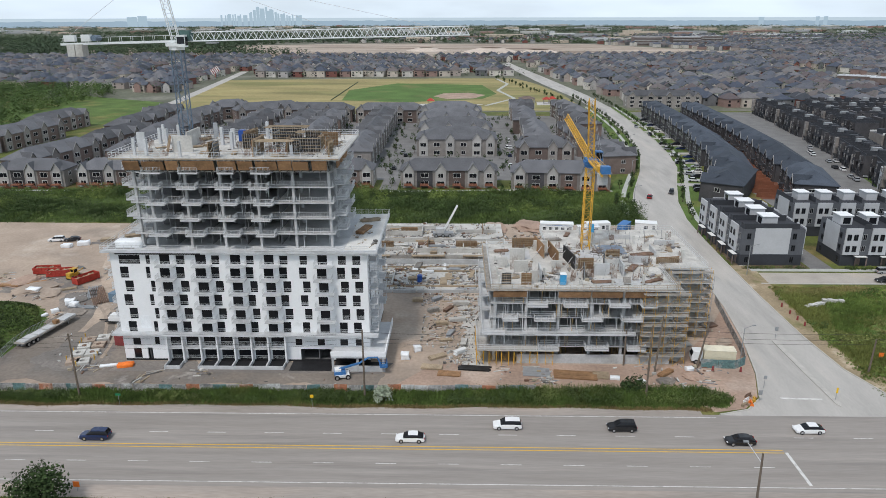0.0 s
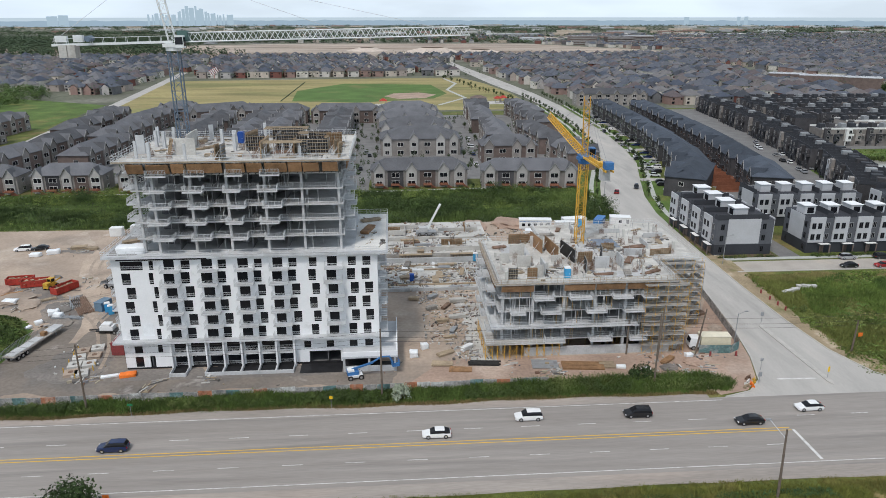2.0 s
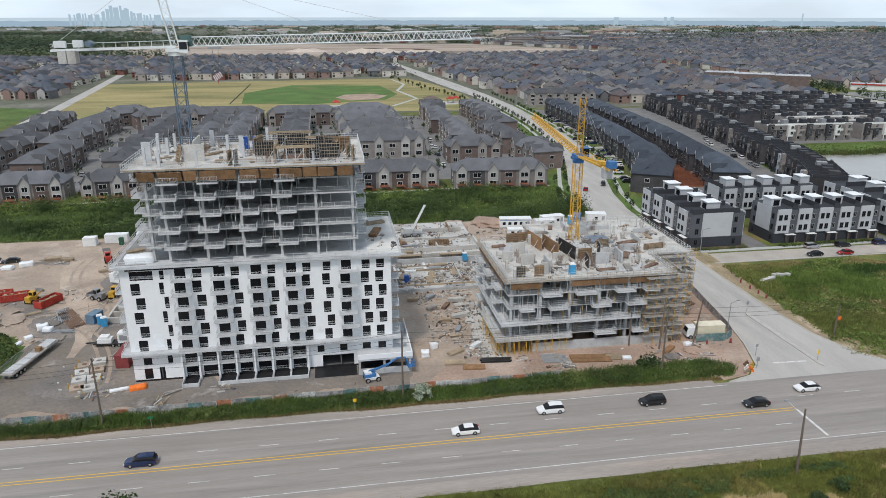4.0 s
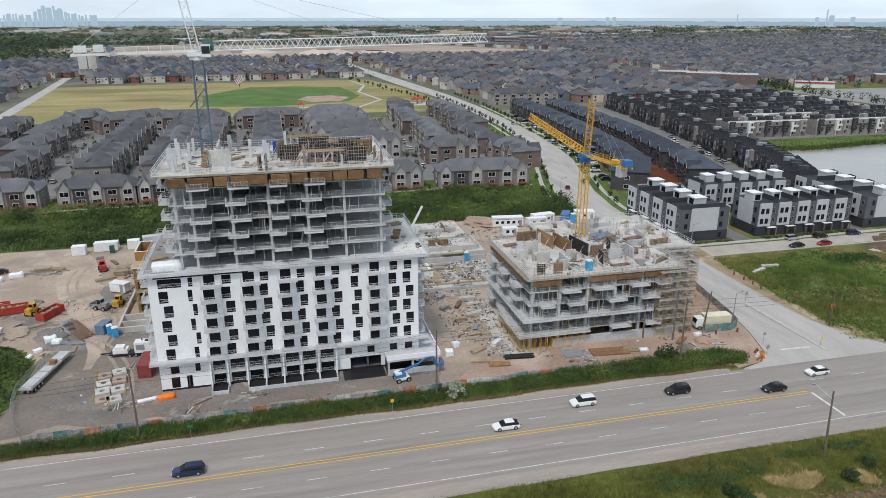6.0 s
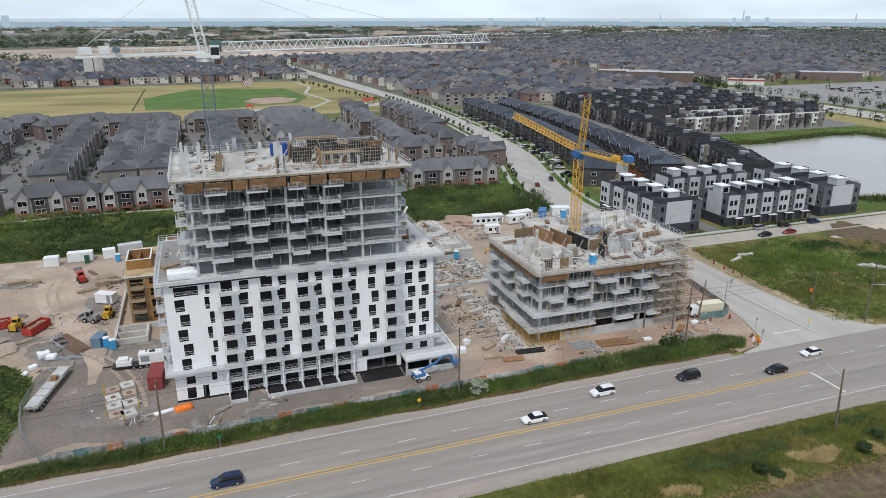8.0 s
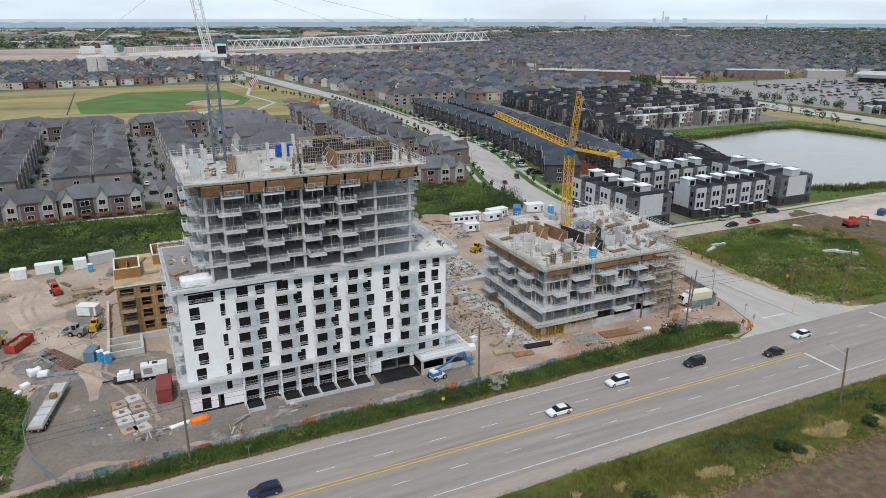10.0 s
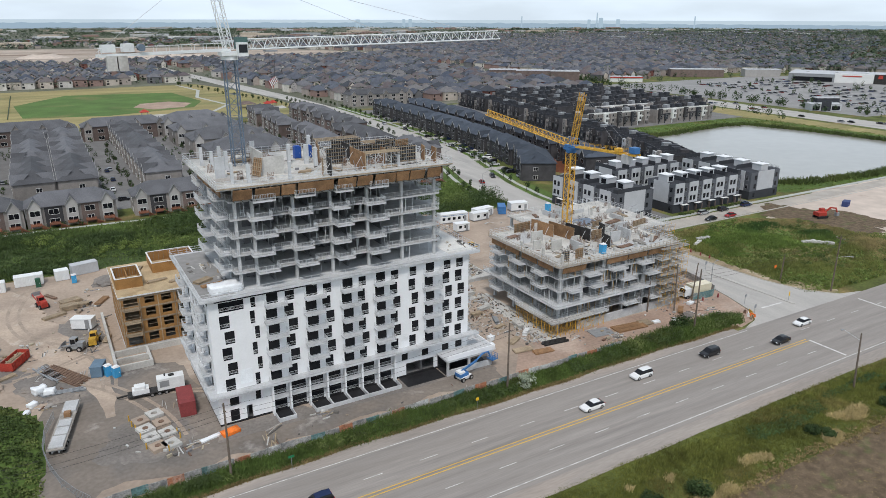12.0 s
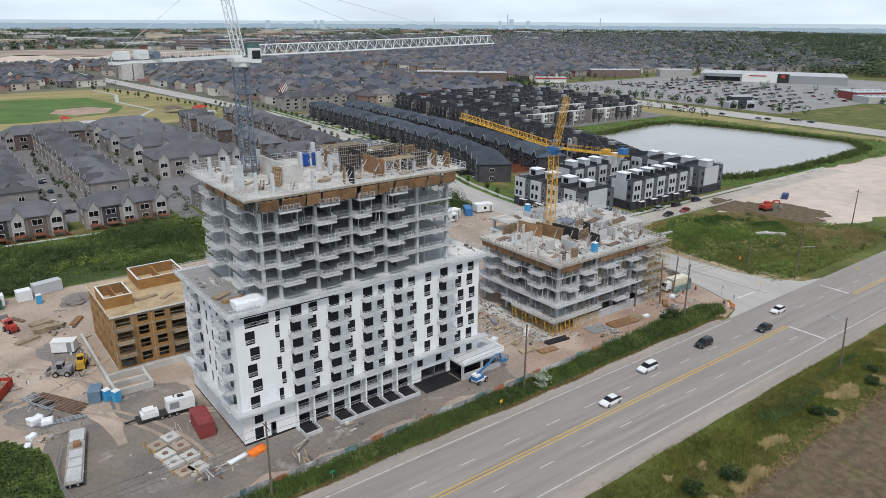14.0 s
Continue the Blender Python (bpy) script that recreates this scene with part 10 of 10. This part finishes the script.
# west mound of grass and the trees beyond it
bm = bmesh.new()
bmesh.ops.create_grid(bm, x_segments=40, y_segments=30, size=1)
for v in bm.verts:
    u, w = v.co.x, v.co.y
    d = max(0, 1 - (abs(u) ** 2.6 + abs(w) ** 2.6))
    v.co = Vector((-108.5 + u * 18.5, 129.5 + w * 19.5, 3.2 * d ** 0.7 + 0.3 * d * noise.noise(Vector((u * 4, w * 4, 1)))))
me = bpy.data.meshes.new("grass_mound")
bm.to_mesh(me)
bm.free()
me.materials.append(grass_green)
tagged(new("grass_mound", me), "green grassed soil mound beside the yard", "mound", "", "structure")
x, y = scatter([(-127, 111), (-91, 111), (-90.5, 124), (-91, 138), (-98, 148), (-127, 149)], 5200)
u, w = (x + 108.5) / 18.5, (y - 129.5) / 19.5
z = 3.2 * np.clip(1 - (np.abs(u) ** 2.6 + np.abs(w) ** 2.6), 0, 1) ** 0.7
stuff("mound_grass", leaves(9, np.stack([x, y, z - 0.1], 1), 0.5, 0.5, 0.22, 0.3), leaf_hedge, "long grass on the mound", "grass")

# woods: west grove, far woods, trees among far houses
def wood(name, poly, n, r0, r1, per, size, label, leaf=leaf_far):
    a, b = scatter(poly, n)
    r = rng.uniform(r0, r1, len(a))
    stuff(name, leaves(per, np.stack([a, b, 0.5 + 0 * a], 1), r, r * 2.4, size, 1.6), leaf, label, "trees")


leaf_grove = mat("grove leaves", (0.062, 0.105, 0.028), 0.85, 0.3, 0.04, 10, island=0.25, patch=(0.1, 0.15, 0.04), patch_at=0.5)
wood("grove_trees", [(-470, 330), (-252, 330), (-250, 400), (-300, 470), (-285, 590), (-330, 650), (-470, 660)], 1500, 2.2, 4.6, 90, 0.62, "dense green grove of trees west of the houses", leaf_grove)
wood("far_wood_trees", [(-1500, 1125), (-300, 1140), (-255, 1215), (-380, 1300), (-480, 1500), (-420, 1700), (-620, 2050), (-1900, 2050)], 7000, 4, 8, 26, 1.9, "broad far wood of dark green trees")
# belts of trees and pale low roofs towards the horizon
bx, by = [], []
for i in range(46):
    yy = 1760 + 2900 * (i / 46) ** 1.25
    x0, x1 = -0.75 * yy, 1.9 * yy
    for j in range(7):
        c = rng.uniform(x0, x1)
        n = int(rng.uniform(30, 70))
        bx.append(c + rng.uniform(-260, 260, n) * (yy / 2500))
        by.append(yy + rng.normal(0, 22, n))
a, b = np.concatenate(bx), np.concatenate(by)
r = rng.uniform(4, 8, len(a))
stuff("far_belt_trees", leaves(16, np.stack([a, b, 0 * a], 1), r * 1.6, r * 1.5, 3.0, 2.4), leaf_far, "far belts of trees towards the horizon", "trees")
g = Geo()
for i in range(420):
    yy = rng.uniform(1760, 4600)
    xx = rng.uniform(-0.72 * yy, 1.8 * yy)
    if xx < -250 and yy < 2700:
        continue
    g.turned(xx, yy, 0, rng.uniform(25, 110), rng.uniform(15, 50), rng.uniform(5, 10), rng.normal(0, 8))
tagged(part("far_sheds", g, tinted("far shed roofs", [(0.62, 0.62, 0.6), (0.45, 0.44, 0.42), (0.5, 0.42, 0.34), (0.35, 0.36, 0.37), (0.3, 0.2, 0.17), (0.55, 0.56, 0.58)], 0.8)), "pale low industrial roofs towards the horizon", "buildings", "", "stuff")
wood("east_wood_trees", [(900, 560), (2600, 500), (3600, 1700), (2300, 2300), (1400, 1500), (1000, 900)], 8000, 3, 6.5, 20, 1.7, "far tree belts beyond the retail plaza")
az, di = np.radians(rng.uniform(42, 84, 11000)), 950 + 3600 * rng.uniform(0, 1, 11000) ** 1.3
k = rng.random(11000) < np.clip((np.degrees(az) - 41) / 16, 0.12, 1)
a, b = (di * np.sin(az))[k], (di * np.cos(az))[k]
k = ~(inside(a, b, PARKS[3]) | inside(a, b, PARKS[4]))
a, b = a[k], b[k]
r = rng.uniform(4, 8.5, len(a))
stuff("lakeside_wood_trees", leaves(18, np.stack([a, b, 0 * a], 1), r * 1.2, r * 1.9, 2.0, 2.4), leaf_far, "broad green woods among houses towards the lake", "trees")
hs2 = np.concatenate([hs, hs[hs[:, 1] > 560] + np.array([6.0, -14.0, 0])])
k = rng.random(len(hs2)) < 0.95
a, b = hs2[k, 0] + rng.normal(0, 7, k.sum()), hs2[k, 1] + 8 + rng.normal(0, 3, k.sum())
r = rng.uniform(1.5, 4.8, len(a)) * (1 + b / 2500)
stuff("garden_trees", leaves(18, np.stack([a, b, 0.3 + 0 * a], 1), r, r * 2.0, 0.95, 1.4), leaf_far, "scattered garden trees among distant houses", "trees")
wood("plaza_trees", [(414, 262), (800, 240), (800, 262), (440, 284), (440, 560), (640, 556), (800, 524), (800, 560), (640, 600), (404, 600)], 260, 1.8, 3.6, 30, 1.0, "green trees round the retail car park")

x = np.concatenate([rng.uniform(352, 362, 60), rng.uniform(418, 430, 90), rng.uniform(440, 640, 46), rng.uniform(380, 520, 120)])
y = np.concatenate([rng.uniform(300, 600, 60), rng.uniform(290, 640, 90), rng.uniform(300, 520, 46), rng.uniform(590, 640, 120)])
r = rng.uniform(1.2, 2.8, len(x))
stuff("arterial_trees", leaves(46, np.stack([x, y, 0.4 + 0 * x], 1), r, r * 2.6, 0.6, 0.5), leaf_tree, "dark green trees along the arterial road and car park", "trees")

# dry grass along the field edge and stubble in the field
dry_leaf = mat("dry straw leaves", (0.27, 0.205, 0.1), 0.9, 0.25, 0.3, 8, island=0.3)
x = rng.uniform(-130, 170, 3600)
y = 67.6 + 0.5 * np.sin(x * 0.13) + rng.normal(0, 0.55, len(x)) * (1 + 0.5 * np.sin(x * 0.05))
stuff("dry_grass", leaves(8, np.stack([x, y, 0 * x], 1), 0.35, 0.4, 0.14, 0.1), dry_leaf, "dry straw-coloured grass along the field edge", "grass")
x, y = scatter([(-60, 30), (170, 30), (170, 67), (-60, 67)], 9000)
stuff("field_stubble", leaves(3, np.stack([x, y, 0 * x], 1), 0.18, 0.12, 0.09, 0.3), dry_leaf, "pale stubble scattered over the bare field", "stubble")
x, y = scatter([(-170, 262), (56, 262), (84, 330), (92, 466), (-190, 470)], 750)
stuff("terrace_shrubs", leaves(34, np.stack([x, y, 0.1 + 0 * x], 1), rng.uniform(0.7, 1.5, len(x)), rng.uniform(1.4, 3.2, len(x)), 0.34, 0.4), leaf_tree, "dark green garden shrubs between the terraces", "bushes")

# ======== retail plaza and other far landmarks ========
def shed(x, y, turn, l, w, h, wall, label, cat="building", name="retail_store"):
    t = thing(name, label, cat, pose(x, y, 0, 0, 0, turn), "retail buildings")
    part("wall", Geo().box(-l / 2, -w / 2, 0, l / 2, w / 2, h), wall, t)
    part("roof", Geo().box(-l / 2 - 0.2, -w / 2 - 0.2, h + 0.003, l / 2 + 0.2, w / 2 + 0.2, h + 0.5), panel_grey, t)
    for i in range(5):
        part("roof_unit", Geo().box(-l * 0.4 + i * l * 0.19, -w * 0.1, h + 0.503, -l * 0.4 + i * l * 0.19 + 3, w * 0.05, h + 1.3), panel_grey, t)
    return t


s = shed(700, 452, -62, 150, 60, 8.0, frame_grey, "large grey flat-roofed retail store with white and dark sign wall")
part("sign_wall", Geo().box(-30, -31.2, 0, 6, -30.1, 9.6), trim_white, s)
part("sign_bar", Geo().box(-23, -31.5, 6.6, -5, -31.25, 7.6), red_steel, s)
part("sign_block", Geo().box(6.3, -31.2, 0, 18, -30.1, 9.8), form_black, s)
part("sign_shape", Geo().box(10, -31.5, 5.5, 14, -31.25, 9), red_steel, s)
part("glass_front", Geo().box(-70, -30.4, 0.5, -32, -30.05, 5), glass_dark, s)
s = shed(425, 328, -30, 22, 10, 4.5, panel_grey, "small grey bank building with a dark entrance")
part("entrance", Geo().box(-4, -5.6, 0, 3, -5.05, 6.5), panel_charcoal, s)
part("glass_front", Geo().box(-10, -5.1, 0.6, -5, -5.02, 3.4).box(4, -5.1, 0.6, 10, -5.02, 3.4), glass_dark, s)
shed(466, 352, -30, 18, 9, 4.6, panel_charcoal, "low dark fronted restaurant in the plaza")
shed(585, 300, -30, 40, 24, 6.5, maroon_steel, "red fronted retail store in the plaza")
shed(560, 282, -30, 30, 20, 5.0, siding_pale, "white fronted retail store in the plaza")
s = shed(468, 578, -35, 34, 12, 5.2, trim_white, "white fuel station shop with red canopy edge", "fuel station", "fuel_station")
part("canopy_edge", Geo().box(-17.3, -6.6, 4.4, 17.3, -6.3, 5.6), red_steel, s)
shed(590, 590, -35, 60, 16, 8.5, brick_brown, "brown and white retail terrace beyond the plaza")
shed(660, 555, -35, 40, 16, 8.0, siding_pale, "white retail terrace beyond the plaza")
for x, y, l, w, h, m in ((378, 622, 36, 16, 12, brick_brown), (402, 600, 30, 16, 12, brick_brown), (366, 660, 30, 16, 11, brick_brown)):
    shed(x, y, -35, l, w, h, m, "dark red brick apartment block beyond the terraces", "building", "brick_block")
for x, y in ((420, 1620), (500, 1600), (560, 1640)):
    t = shed(x, y, 0, 62, 24, 19, brick_brown, "distant brown brick apartment block", "building", "far_apartment_block")
    for k in range(5):
        part("balcony_band", Geo().box(-30, -13.2, 3 + k * 3.4, 30, -12.1, 4.2 + k * 3.4), siding_pale, t)
# parked cars in the plaza, in facing rows, and the traffic of the arterial road
g = [Geo(), Geo()]
for row in range(13):
    y0 = 300 + row * 17.5
    for i in range(44):
        if rng.random() < 0.6 or 14 < i < 17:
            continue
        x, y, a = 440 + i * 3.2 + 0.32 * (y0 - 300), y0 + rng.normal(0, 0.3), 84 + rng.normal(0, 2)
        g[0].turned(x, y, 0.3, 4.4, 1.8, 0.7, a)
        g[1].turned(x, y, 1.005, 2.3, 1.6, 0.5, a)
for i in range(60):
    y = rng.uniform(230, 880)
    x, a = np.interp(y, [100, 330, 480, 600, 900], [373, 386, 395, 399, 415]) + rng.choice((-9, -5.5, 5.5, 9)), 86
    g[0].turned(x, y, 0.3, 4.4, 1.8, 0.7, a)
    g[1].turned(x, y, 1.005, 2.3, 1.6, 0.5, a)
tagged(part("parked_cars", g[0], tinted("far car paints", [(0.6, 0.6, 0.6), (0.02, 0.02, 0.02), (0.3, 0.3, 0.32), (0.1, 0.1, 0.11), (0.55, 0.56, 0.58), (0.035, 0.036, 0.04), (0.22, 0.225, 0.24), (0.16, 0.03, 0.03), (0.04, 0.055, 0.11), (0.4, 0.4, 0.41)], 0.35)), "many distant parked cars in the retail lot", "cars", "", "stuff")
tagged(part("parked_car_cabins", g[1], glass_dark), "dark glass cabins of distant parked cars", "cars", "", "stuff")
# park pavilion and playground
t = thing("park_pavilion", "open park pavilion with a brown roof", "pavilion", pose(54, 548, 0))
part("roof", hip_roof(12, 8, 3.2, 5.0), brick_brown, t)
for u in (-5.5, 5.5):
    for v in (-3.5, 3.5):
        part("post", Geo().box(u - 0.2, v - 0.2, 0, u + 0.2, v + 0.2, 2.97), concrete, t)
for x, y in ((68, 540), (-20, 530), (73, 544)):
    t = thing("play_structure", "red roofed playground structure in the park", "playground", pose(x, y, 0), "playground structures")
    part("roof", hip_roof(5, 5, 3.6, 5.2), red_steel, t)
    for u in (-1.8, 1.8):
        for v in (-1.8, 1.8):
            part("post", Geo().box(u - 0.12, v - 0.12, 0, u + 0.12, v + 0.12, 3.37), frame_grey, t)
setting("play_area", Geo().sheet([(60, 530), (80, 532), (82, 548), (62, 552)], 0.09), concrete_pale, "pale playground surface", "ground")
setting("play_area_west", Geo().sheet([(-50, 520), (10, 524), (20, 534), (-10, 540), (-46, 536)], 0.09), concrete_pale, "pale paved park edge", "ground")
setting("park_path", Geo().strip([(20, 528), (45, 575), (35, 640), (48, 700), (40, 760)], [(23, 527), (48, 575), (38, 640), (51, 700), (43, 760)], 0.09), paving, "pale path through the park", "path")
setting("fence_line", Geo().box(-101, 560, 0, -100.5, 720, 0.6), leaf_far, "hedge line across the dry field", "hedge")
# earth mounds in the distance
for x, y, r, h in ((60, 1290, 60, 9), (140, 1240, 50, 8), (-60, 1380, 40, 6)):
    bm = bmesh.new()
    bmesh.ops.create_cone(bm, segments=20, radius1=r, radius2=r * 0.35, depth=h, matrix=Matrix.Translation((x, y, h / 2)))
    me = bpy.data.meshes.new("earth_mound")
    bm.to_mesh(me)
    bm.free()
    me.materials.append(pale_earth)
    tagged(new("earth_mound", me), "pale heaped earth mound in the far works", "mound", "earth mounds")

# skyline and chimneys at the horizon, glowing evenly in the painted haze colour
def far_block(a, w, z, r=4780.0):
    x, y = r * math.sin(radians(a)), r * math.cos(radians(a))
    return Geo().turned(x, y, 0, w, 30, z, -a)


rk = np.random.default_rng(5)
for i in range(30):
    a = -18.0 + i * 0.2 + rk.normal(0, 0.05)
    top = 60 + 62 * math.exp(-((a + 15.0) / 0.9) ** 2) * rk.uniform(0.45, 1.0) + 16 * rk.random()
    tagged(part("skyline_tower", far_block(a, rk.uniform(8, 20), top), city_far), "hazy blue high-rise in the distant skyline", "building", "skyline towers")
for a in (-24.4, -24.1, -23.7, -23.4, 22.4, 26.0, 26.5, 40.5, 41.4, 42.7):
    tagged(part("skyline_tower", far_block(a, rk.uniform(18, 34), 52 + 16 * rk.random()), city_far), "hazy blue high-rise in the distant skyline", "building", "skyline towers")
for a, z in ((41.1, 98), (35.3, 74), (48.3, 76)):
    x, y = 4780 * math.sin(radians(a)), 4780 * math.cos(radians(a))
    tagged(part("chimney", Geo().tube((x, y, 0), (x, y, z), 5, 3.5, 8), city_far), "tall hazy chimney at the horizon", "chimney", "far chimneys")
